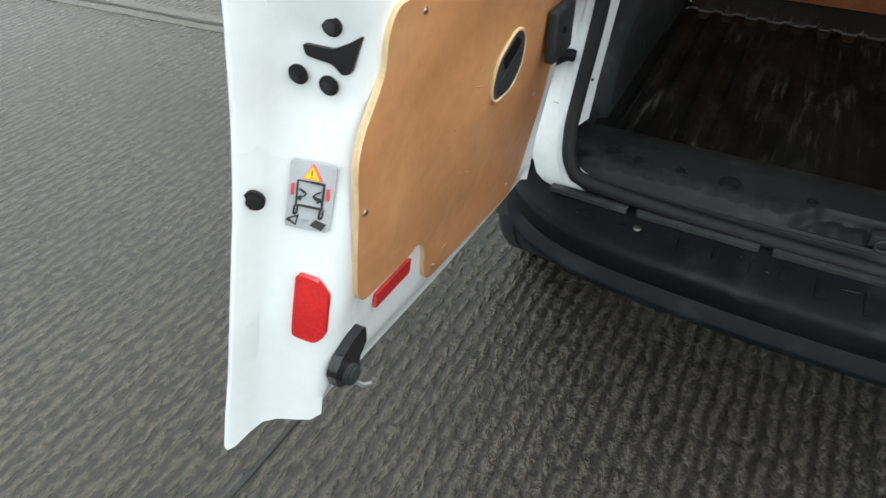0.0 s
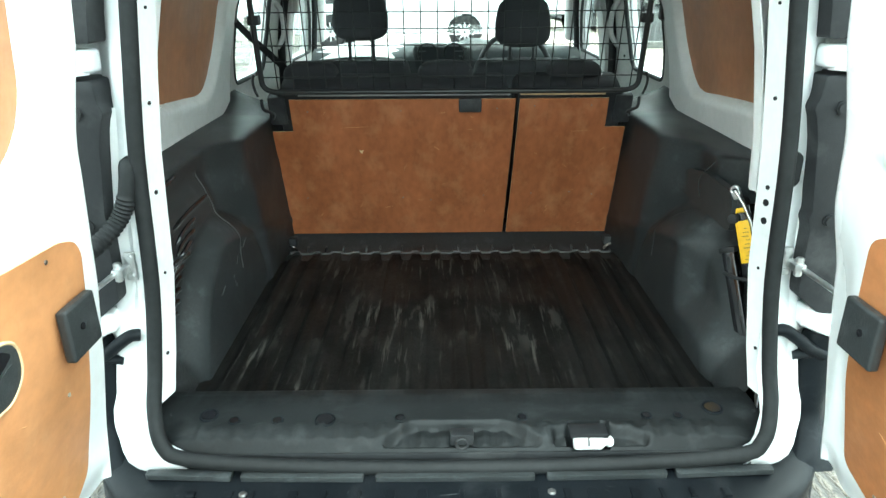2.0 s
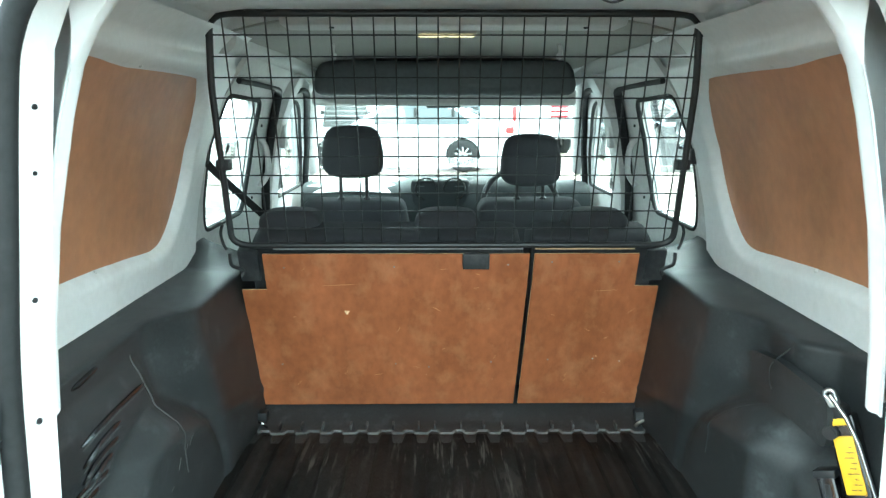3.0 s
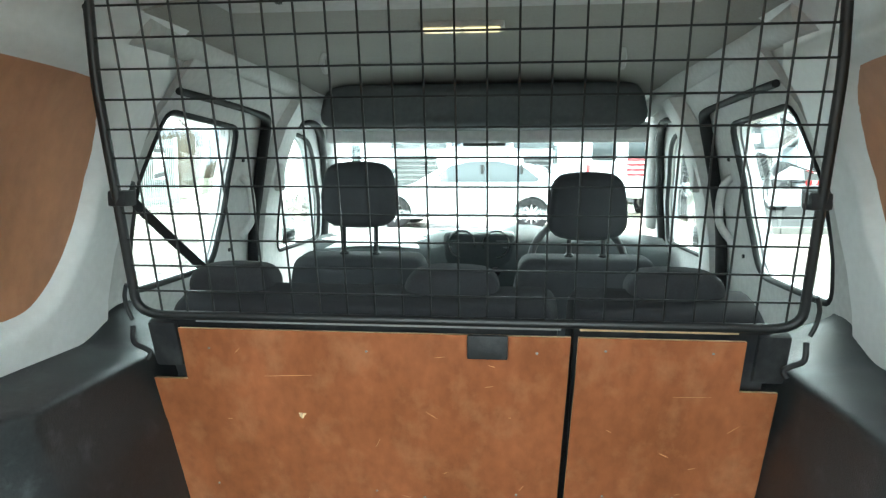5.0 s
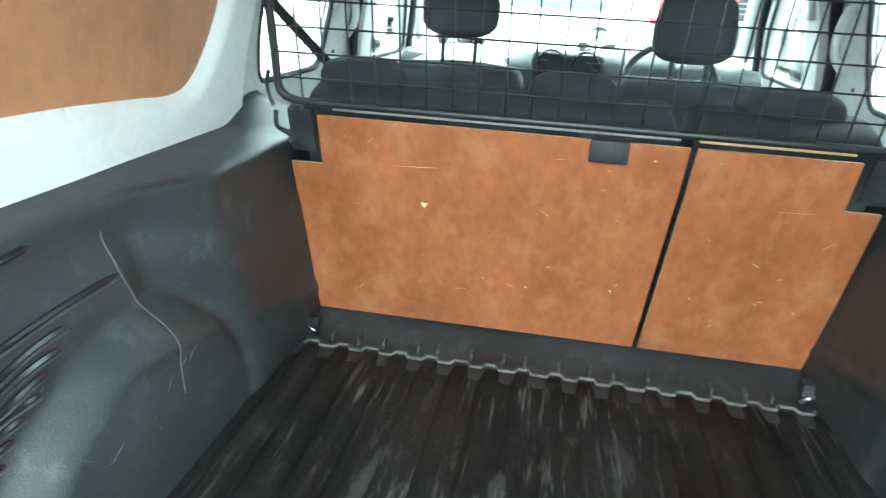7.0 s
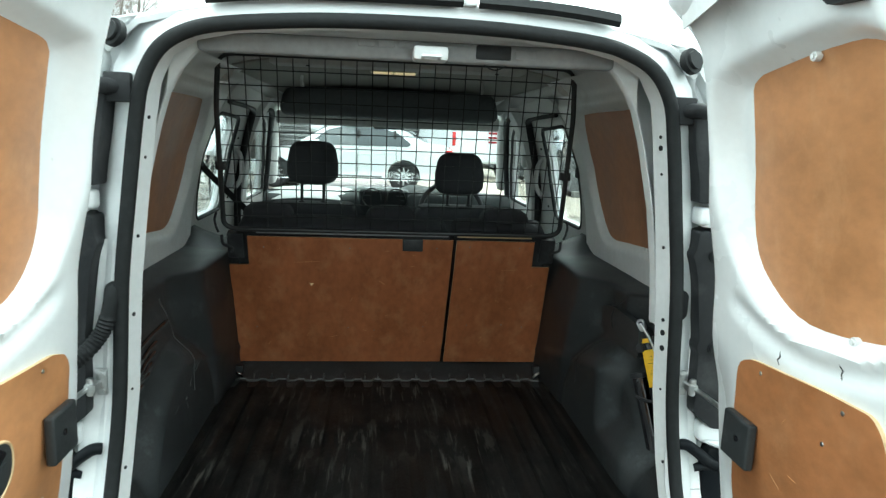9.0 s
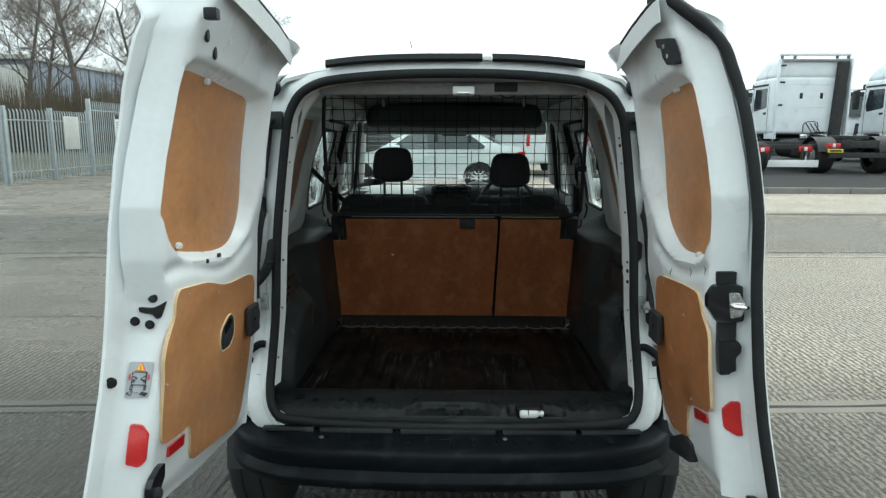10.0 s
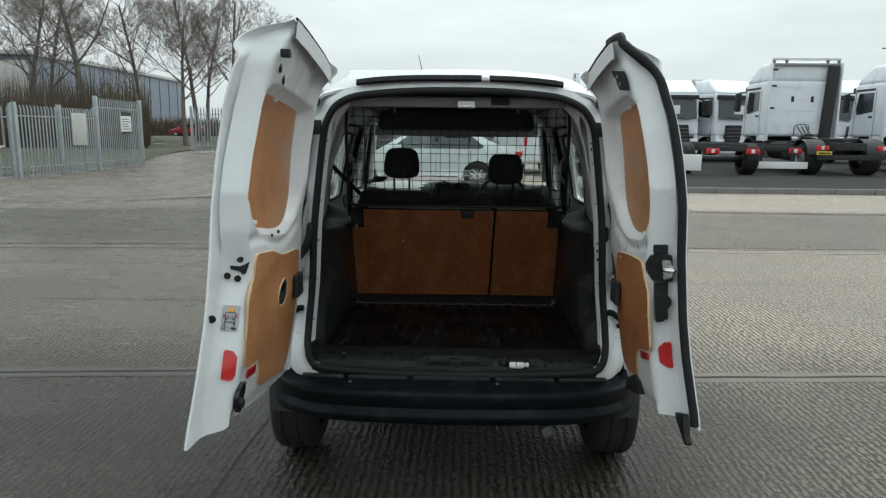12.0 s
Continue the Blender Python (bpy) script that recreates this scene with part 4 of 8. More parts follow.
def build_bumper():
    plan = smooth_path([(-0.845, 0.38), (-0.845, 0.15), (-0.825, 0.0), (-0.79, -0.11), (-0.73, -0.20), (-0.64, -0.265), (-0.5, -0.305), (-0.25, -0.327), (0, -0.333), (0.25, -0.327), (0.5, -0.305), (0.64, -0.265), (0.73, -0.20), (0.79, -0.11), (0.825, 0.0), (0.845, 0.15), (0.845, 0.38)], 5)
    plan = [Vector((p[0], p[1])) for p in [(q.x, q.y) for q in [Vector((*v, 0)) if len(v) == 2 else v for v in plan]]]
    prof = [(0.16, 0.538), (0.10, 0.535), (0.035, 0.529), (0.013, 0.525), (0.005, 0.521), (0.001, 0.513), (0.002, 0.495), (0.010, 0.465), (0.016, 0.455), (0.017, 0.452), (-0.002, 0.426), (-0.003, 0.420), (0.005, 0.402), (0.03, 0.378), (0.11, 0.362), (0.2, 0.355)]
    rows = []
    for i, p in enumerate(plan):
        t = (plan[min(i + 1, len(plan) - 1)] - plan[max(i - 1, 0)]).normalized()
        n_in = Vector((-t.y, t.x))
        corner = smoothstep(0.785, 0.835, abs(p.x))
        row = []
        for d, z in prof:
            q = p + n_in * d * (1 - 0.72 * smoothstep(0.70, 0.80, abs(p.x)))
            lift = corner * 0.21 * smoothstep(0.43, 0.538, z)
            row.append((q.x, q.y, z + lift - 0.05 * corner * smoothstep(0.42, 0.34, z)))
        rows.append(row)
    b = part("rear_bumper", sheet(rows, 0.004), BUMPER_M, VAN, "dark grey plastic rear bumper, scuffed on top", sharp=50)
    # step pad marks and clips on the bumper's top
    for x in (-0.44, 0.185):
        part("bumper_screw", disc((x, -0.236, 0.5365), (0, 0, 1), 0.009, 0.006, 12, 0.002), STEEL, b)
    # strips paler than the bumper: their top highlight sits in the colour
    for k, (x0, x1) in enumerate([(-0.655, -0.475), (-0.455, -0.20), (-0.175, 0.155), (0.18, 0.43), (0.45, 0.655)]):
        mid = 0.5 * (x0 + x1)
        part("sill_strip", prism(rounded([(x0, -0.205 + 0.05 * abs(x0) ** 3), (x1, -0.205 + 0.05 * abs(x1) ** 3), (x1, -0.172), (x0, -0.172)], 0.006), "z", 0.536, 0.549, 0.002), PLASTIC, b)
    rng = random.Random(5)
    for k in range(17):
        x = -0.55 + 1.10 * k / 16 + rng.uniform(-0.012, 0.012)
        w = rng.uniform(0.004, 0.011)
        part("bumper_rib", box((x - w, -0.285 + 0.07 * abs(x) + rng.uniform(-0.008, 0.01), 0.524), (x + w, -0.225, 0.5365), 0.0018), BUMPER_M, b)
    for k in range(9):
        x, y, q, ln = rng.uniform(-0.6, 0.6), rng.uniform(-0.30, -0.215), rng.uniform(0, math.pi), rng.uniform(0.004, 0.02)
        if y < -0.305 + 0.1 * abs(x):
            continue
        part("scratch", tube([(x + ln * u * math.cos(q), y + ln * 0.6 * u * math.sin(q), 0.5348 + 0.02 * (y + 0.23)) for u in (-1, 0, 1)], [0.0003, 0.0008, 0.0003], 5), PLASTIC, b)


build_bumper()


def build_sill():
    """The plastic step over the rear sill, ribbed, with a latch recess."""
    rec1 = rounded([(-0.17, -0.152), (-0.105, -0.095), (0.10, -0.095), (0.15, -0.125), (0.18, -0.152)], 0.015)
    rec2 = rounded([(0.195, -0.152), (0.20, -0.115), (0.34, -0.115), (0.40, -0.135), (0.405, -0.152)], 0.01)
    hole = rounded([(0.232, -0.158), (0.232, -0.10), (0.325, -0.10), (0.325, -0.158)], 0.02)
    rows = []
    for j in range(61):
        y = -0.158 + 0.213 * j / 60
        row = []
        for i in range(211):
            half = 0.63 + 0.035 * smoothstep(-0.13, -0.08, y)
            x = -half + 2 * half * i / 210
            z = lerp_table([(-0.16, 0.572), (-0.145, 0.598), (-0.12, 0.606), (-0.04, 0.613), (0.0, 0.612), (0.03, 0.606), (0.045, 0.59), (0.055, 0.560)], y)
            z -= 0.012 * smoothstep(0.58, 0.64, abs(x)) * smoothstep(-0.06, -0.10, y)
            z += 0.004 * min(1.0, 5.0 * max(0.0, math.sin(x * math.tau / 0.044) - 0.1)) * smoothstep(-0.095, -0.105, y) * smoothstep(-0.150, -0.138, y) * (abs(x) < 0.56)
            z += 0.002 * max(0.0, math.sin(x * math.tau / 0.035)) ** 2 * smoothstep(-0.04, -0.02, y) * (y < 0.03)
            d = max(inside_distance((x, y), rec1), inside_distance((x, y), rec2))
            z -= 0.024 * smoothstep(-0.002, 0.007, d)
            z -= 0.035 * smoothstep(-0.002, 0.006, inside_distance((x, y), hole))
            row.append((x, y, z))
        rows.append(row)
    s = part("sill_cover", sheet(rows), SILL_M, VAN, "grey plastic cover over the rear sill", sharp=60)
    part("sill_front", box((-0.62, -0.162, 0.50), (0.62, -0.150, 0.575), 0.004), BLACK, VAN)
    lk = part("floor_latch", box((-0.02, -0.152, 0.585), (0.03, -0.125, 0.612), 0.004), BLACK, VAN, "black floor latch in the sill recess")
    part("latch_ring", tube([(0.005 + 0.012 * math.cos(a), -0.155, 0.593 + 0.012 * math.sin(a)) for a in [math.tau * k / 12 for k in range(12)]], 0.004, 8, closed=True), BLACK, lk)
    for x, y, r in ((-0.55, -0.072, 0.019), (-0.49, -0.090, 0.012), (-0.396, -0.090, 0.012), (-0.292, -0.090, 0.021), (-0.129, -0.085, 0.011), (0.139, -0.085, 0.011), (0.412, -0.083, 0.011), (0.48, -0.085, 0.010), (0.565, -0.060, 0.021)):
        z = lerp_table([(-0.12, 0.606), (-0.04, 0.613)], y)
        pg = part("floor_plug", disc((x, y, z + 0.0005), (0, -0.1, 1), r * 0.8, 0.004, 20, 0.001), GLOSS, s)
        part("plug_rim", tube([(x + r * math.cos(q), y + r * math.sin(q), z + 0.001 + 0.09 * r * math.sin(q)) for q in [math.tau * k / 20 for k in range(20)]], 0.0028 if r > 0.015 else 0.002, 8, closed=True), BUMPER_M, pg)


build_sill()


def build_cargo_bay():
    # corrugated rubber mat with a scalloped front edge
    rows = []
    n_x = 284
    for j in range(13):
        row = []
        for i in range(n_x + 1):
            x = -0.665 + 1.33 * i / n_x
            w = math.sin(x * math.tau / 0.0745)
            front = 1.008 + (0.018 if w > 0 else 0.0)
            y = 0.045 + (front - 0.045) * j / 12
            row.append((x, y, 0.556 + 0.004 * max(-1, min(1, 2.2 * w)) - 0.012 * (j == 12)))
        rows.append(row)
    mt = part("floor_mat", sheet(rows, 0.003), MATFLOOR, None, sharp=50)
    edge = [(-0.60 + 1.20 * i / 140, 1.009 + (0.018 if math.sin((-0.60 + 1.20 * i / 140) * math.tau / 0.0745) > 0 else 0.0), 0.559) for i in range(141)]
    part("mat_edge", tube(edge, 0.0045, 6), MAT_EDGE, mt, "pale worn front edge of the mat")
    tagged(mt, "dirty black corrugated rubber mat on the cargo floor", "floor mat")
    part("cargo_floor", sheet([[(x, 0.0, 0.545) for x in (-0.7, 0.7)], [(x, 1.02, 0.545) for x in (-0.7, 0.7)], [(x, 1.06, 0.535) for x in (-0.7, 0.7)], [(x, 1.12, 0.545) for x in (-0.7, 0.7)], [(x, 1.22, 0.585) for x in (-0.7, 0.7)], [(x, 1.35, 0.60) for x in (-0.7, 0.7)]], 0.004), PLASTIC, VAN)
    rng = random.Random(9)
    for k in range(16):
        x = -0.55 + 1.08 * k / 15 + rng.uniform(-0.012, 0.012)
        part("floor_rib", box((x, 1.07, 0.535), (x + 0.006, 1.10, 0.556), 0.001), TRIM_SC, VAN)
    for s in (-1, 1):
        hk = part("lashing_ring", tube(smooth_path([(s * 0.60, 1.10, 0.53), (s * 0.592, 1.085, 0.545), (s * 0.60, 1.075, 0.56), (s * 0.615, 1.08, 0.565)], 4), 0.005, 8), STEEL, VAN, "bright steel lashing hook")
        part("ring_plate", box((s * 0.61 - 0.02, 1.085, 0.556), (s * 0.61 + 0.02, 1.12, 0.59), 0.005), BLACK, hk)
    # side trims
    for s in (-1, 1):
        rows = []
        zs = [0.535 + 0.525 * k / 52 for k in range(53)]
        ys = [0.0 + 1.235 * k / 110 for k in range(111)]

        def wall(y, z):
            low = smoothstep(1.04, 0.58, z)
            col = smoothstep(0.52 + 0.10 * low, 0.70 + 0.12 * low, y)
            scoop = smoothstep(0.36, 0.52, y) * smoothstep(0.66, 0.54, y) * math.exp(-((z - 0.985) / 0.045) ** 2)
            e = ((y - 0.47) / 0.36) ** 2 + ((z - 0.52) / 0.36) ** 2
            bulge = smoothstep(1.15, 0.7, e)
            foot = smoothstep(0.68, 0.56, z)
            swage = 0.006 * smoothstep(0.10, 0.0, abs(z - 0.86 + 0.25 * (y - 0.3)) * 4)
            x = 0.705 - max(0.075 * col, 0.065 * bulge, 0.045 * foot) - 0.012 * (1 - smoothstep(0.9, 1.0, z)) - swage + 0.009 * scoop
            if s > 0:
                x += 0.058 * smoothstep(0.42, 0.34, y) * smoothstep(0.62, 0.72, z)
            else:
                x -= 0.02 * smoothstep(0.55, 0.47, y) * smoothstep(0.80, 0.92, z) * smoothstep(1.02, 0.97, z)
            return x

        for z in zs:
            rows.append([(s * wall(y, z), y, z) for y in ys])
        for f, dz in ((0.02, 0.010), (0.08, 0.020), (0.2, 0.026), (0.45, 0.032), (0.75, 0.042), (0.92, 0.055), (1.0, 0.080)):
            rows.append([(s * (wall(y, 1.06) + (0.808 - wall(y, 1.06)) * f), y, 1.06 + dz * 0.3 + 0.055 * f * smoothstep(1.02, 1.2, y)) for y in ys])
        tr = part("side_trim", sheet(rows, 0.003), PLASTIC, VAN, "scuffed dark grey plastic side lining", sharp=60)
        # crease along the lining
        pts = smooth_path([(0.474, 1.02), (0.474, 0.95), (0.512, 0.85), (0.53, 0.71)] if s < 0 else [(0.432, 1.0), (0.442, 0.949), (0.561, 0.84), (0.611, 0.77), (0.632, 0.67)], 8)
        part("lining_seam", tube([(s * (wall(p[0], p[1]) - 0.001), p[0], p[1]) for p in [(q.x, q.y) for q in [Vector((*v, 0)) if len(v) == 2 else v for v in pts]]], 0.0016 if s < 0 else 0.0008, 6), TRIM_SC, tr)
        if s < 0:
            part("trim_slot", tube([(s * (wall(y, 1.03) - 0.001), y, 1.040 + 0.08 * (y - 0.20)) for y in (0.235, 0.25, 0.285, 0.315, 0.325)], [0.002, 0.006, 0.006, 0.006, 0.003], 8), GLOSS, tr)
            for k in range(10):
                y1, z1 = 0.47 - 0.11 * (k > 0) - 0.021 * k, 0.956 - 0.0235 * k
                y0 = 0.20 - 0.012 * k
                z0 = z1 - (0.006 if k == 0 else 0.018)
                line = [(y0 + (y1 - y0) * q / 8, z0 + (z1 - z0) * q / 8 + 0.006 * math.sin(math.pi * q / 8)) for q in range(9)]
                part("vent_slot", tube([(s * (wall(y, z) - 0.001), y, z) for y, z in line], [0.002] + [0.0055] * 7 + [0.0015], 6), GLOSS, tr)
                part("vent_lip", tube([(s * (wall(y, z) - 0.003), y, z - 0.0075) for y, z in line], [0.001] + [0.0018] * 7 + [0.001], 6), TRIM_SC, tr)
        else:
            part("trim_plug", disc((s * (wall(0.275, 0.905) - 0.004), 0.275, 0.905), (1, 0, 0), 0.018, 0.012, 16, 0.004), BLACK, tr)
            ring = [(v.x, v.y) for v in smooth_path([(0.632, 0.70, 0), (0.622, 0.76, 0), (0.596, 0.815, 0), (0.53, 0.872, 0), (0.465, 0.905, 0), (0.447, 0.918, 0)], 5)]
            bent_panel("trim_pad", rounded([(0.60, 0.972), (0.55, 1.0), (0.43, 1.018), (0.25, 1.012), (0.235, 0.915), (0.44, 0.922), (0.575, 0.925)], 0.03, 4), lambda y, z: (min(wall(y, z), 0.70) - 0.001, -1), 0.022, VAN, "raised pad on the side lining", PLASTIC)
            part("wire_loop", tube([(s * (wall(y, z) - 0.003), y, z) for y, z in ring], 0.0018, 6), PLASTIC, tr)
            part("wire_loop", tube(smooth_path([(0.693, 0.447, 0.918), (0.674, 0.45, 0.955), (0.674, 0.455, 1.0), (0.70, 0.44, 1.04), (0.715, 0.42, 1.07)], 4), 0.0018, 6), PLASTIC, tr)
            for k in range(4):
                z = 1.055 - 0.022 * k
                part("vent_slot", tube([(s * (wall(y, z) - 0.001), y, z - 0.05 * (y - 0.1)) for y in (0.10, 0.14, 0.20 - 0.012 * k)], [0.002, 0.005, 0.002], 6), GLOSS, tr)
                part("vent_lip", tube([(s * (wall(y, z) - 0.003), y, z - 0.007 - 0.05 * (y - 0.1)) for y in (0.10, 0.14, 0.20 - 0.012 * k)], 0.0016, 6), TRIM_SC, tr)
        rng = random.Random(31 + s)
        for k in range(16):
            y, z, q, ln = rng.uniform(0.25, 0.62), rng.uniform(0.62, 0.88), rng.uniform(-1.2, 1.2), rng.uniform(0.004, 0.016)
            bow = rng.uniform(-0.004, 0.004)
            line = [(y + ln * u * math.cos(q), z + ln * u * math.sin(q) + bow * u * u) for u in (-1, -0.4, 0.2, 0.7, 1)]
            part("scratch", tube([(s * (wall(yy, zz) - 0.0008), yy, zz) for yy, zz in line], [0.0003, 0.0008, 0.001, 0.0006, 0.0003], 5), TRIM_SC, tr)
        # white inner body side with a sunk plywood panel
        ply = smooth_loop([(0.06, 1.19), (0.39, 1.187), (0.65, 1.177), (0.85, 1.163), (0.93, 1.182), (1.0, 1.25), (1.038, 1.34), (1.054, 1.42), (1.054, 1.50), (1.035, 1.57), (0.995, 1.612), (0.93, 1.628), (0.55, 1.63), (0.06, 1.615)], 3)
        rows = []
        for k in range(49):
            z = 1.07 + 0.675 * k / 48
            row = []
            for j in range(86):
                y = -0.005 + (0.005 + lerp_table([(1.07, 1.13), (1.16, 1.13), (1.30, 1.16), (1.44, 1.185), (1.55, 1.20), (1.62, 1.20), (1.75, 1.18)], z)) * j / 85
                d = inside_distance((y, z), ply)
                x = skin_x(z) - 0.030 - 0.036 * smoothstep(0.018, -0.02, d) * (1 - 0.8 * smoothstep(1.645, 1.70, z))
                row.append((s * x, y, z))
            rows.append(row)
        part("inner_body_side", sheet(rows), WHITE_IN, VAN, sharp=60)
        bent_panel("side_board", [(p[0], p[1]) for p in ply], lambda y, z, s=s: (s * (skin_x(z) - 0.036), s * -1), 0.004, VAN, "reddish plywood panel over the side", PLY_SIDE)
        for y, z in ((0.555, 1.183), (1.056, 1.40), (0.60, 1.632), (0.2, 1.195)):
            part("panel_clip", disc((s * (skin_x(z) - 0.044), y, z), (s, 0, 0), 0.0055, 0.010, 10, 0.002), WHITE_IN, VAN)
        # deep white post inside the rear opening, widening towards the roof
        rows = []
        for z, x in ((1.08, 0.628), (1.20, 0.619), (1.29, 0.606), (1.37, 0.594), (1.455, 0.574), (1.53, 0.556), (1.60, 0.534), (1.645, 0.510), (1.685, 0.478), (1.715, 0.44)):
            w = lerp_table(sorted((zz, xx) for xx, zz in OPEN_HALF[5:13]), min(z, 1.66)) - 0.017
            body = skin_x(z) - 0.064
            rows.append([(s * px, py, z) for px, py in ((max(w, x + 0.004), 0.040), (x + 0.006, 0.050), (x, 0.062), (x + 0.004, 0.076), (0.5 * (x + body), 0.11), (body, 0.16), (body + 0.02, 0.20))])
        part("rear_post", sheet(rows, 0.003), WHITE_IN, VAN, "white inner post beside the rear opening")
        # bracket and retaining clip where the guard meets the lining
        part("guard_bracket", tube(smooth_path([(s * 0.638, 0.975, 1.135), (s * 0.632, 0.965, 1.105), (s * 0.610, 0.962, 1.095), (s * 0.598, 0.965, 1.085), (s * 0.602, 0.96, 1.072)], 4), 0.0055, 8), BLACK, VAN)
    # bare painted roof over the cargo bay, headlining from the guard forwards, a pale rail between them
    def lining(u, y):
        return 1.775 + 0.02 * smoothstep(0, 1.2, y) - 0.03 * smoothstep(1.9, 2.45, y) - (0.035 + 0.03 * smoothstep(0.98, 1.0, y)) * abs(u) ** 4

    us = [-1 + k / 10 for k in range(21)]
    part("cargo_roof", sheet([[(u * 0.64, y, lining(u, y) + 0.006 + 0.006 * math.sin(y * 21) ** 8) for u in us] for y in [1.02 * k / 34 for k in range(35)]], 0.004), WHITE_IN, VAN)
    part("roof_lining", sheet([[(u * 0.66, y, lining(u, y)) for u in us] for y in [1.0 + 1.45 * k / 24 for k in range(25)]], 0.006), LINING, VAN, "grey-beige cloth headlining")
    rail = part("roof_cross_rail", prism(rounded([(0.935, 1.775), (0.96, 1.757), (1.09, 1.757), (1.11, 1.778)], 0.008), "x", -0.46, 0.46, 0.003), TRIM_LT, VAN)
    for x in (-0.33, 0.36):
        part("rail_clip", disc((x, 1.0, 1.756), (0, 0, 1), 0.007, 0.006, 12), BLACK, rail)
    for s in (-1, 1):
        part("roof_rail_trim", tube(smooth_path([(s * 0.640, 1.03, 1.730), (s * 0.652, 1.20, 1.735), (s * 0.655, 1.6, 1.735), (s * 0.65, 2.1, 1.725), (s * 0.64, 2.5, 1.69)], 5), 0.042, 10), TRIM_LT, VAN)
    part("rear_header", box((-0.47, 0.03, 1.69), (0.47, 0.07, 1.735), 0.012, 3), DULLPAINT, VAN)
    # lock bracket, slots and a hanging wire behind the rear header
    part("header_bracket", box((0.145, 0.025, 1.700), (0.226, 0.045, 1.732), 0.005), BLACK, VAN)
    part("header_bracket", box((0.236, 0.025, 1.704), (0.285, 0.045, 1.724), 0.004), DULLPAINT, VAN)
    for x in (-0.12, -0.075, -0.03):
        part("header_slot", box((x, 0.026, 1.716), (x + 0.036, 0.034, 1.732), 0.003), DULLPAINT, VAN)
    part("header_wire", tube(smooth_path([(0.150, 0.04, 1.715), (0.165, 0.045, 1.692), (0.191, 0.05, 1.680), (0.215, 0.045, 1.688), (0.230, 0.04, 1.702)], 5), 0.0016, 6), BLACK, VAN)
    rl = part("roof_lamp", box((-0.115, 1.345, 1.776), (0.087, 1.425, 1.797), 0.010, 3), LAMP_LENS, VAN, "pale roof lamp, two bulbs lit")
    for x in (-0.061, 0.033):
        part("lamp_bulb", box((x - 0.044, 1.352, 1.768), (x + 0.044, 1.385, 1.777), 0.006), BULB, rl, "warm lit lamp lens")
    for x in (-0.42, 0.40):
        part("coat_hook", tube(smooth_path([(x, 1.62, 1.765), (x, 1.60, 1.74), (x, 1.63, 1.72), (x, 1.65, 1.735)], 4), 0.008, 6), TRIM_LT, VAN)


def smooth_loop(pts, n):
    return [(v.x, v.y) for v in smooth_path([(a, b, 0) for a, b in pts], n, closed=True)]


def bent_panel(name, poly, place, thick, parent, label, material, edge=None):
    """A board cut to a polygon in (y, z) that follows a curved side. place(y, z) gives its x and the sign of its face."""
    flat = holed(poly, [])
    zs = [p[1] for p in poly]
    lo, hi = min(zs), max(zs)
    k = max(3, int((hi - lo) / 0.05))
    sliced(flat, "y", [lo + (hi - lo) * i / k for i in range(1, k)])
    thickened(flat, (0, 0, thick))
    for v in flat.verts:
        y, z, d = v.co
        x, s = place(y, z)
        v.co = Vector((x + s * d, y, z))
    bmesh.ops.recalc_face_normals(flat, faces=flat.faces)
    mats = [material]
    if edge:
        mats.append(edge)
        flat.normal_update()
        for f in flat.faces:
            if abs(f.normal.x) < 0.6:
                f.material_index = 1
    return part(name, flat, mats, parent, label, sharp=40)


BULB = bpy.data.materials.new("warm_bulb")
BULB.use_nodes = True
BULB.node_tree.nodes["Principled BSDF"].inputs["Emission Color"].default_value = (1.0, 0.72, 0.36, 1)
BULB.node_tree.nodes["Principled BSDF"].inputs["Emission Strength"].default_value = 0.12
build_cargo_bay()


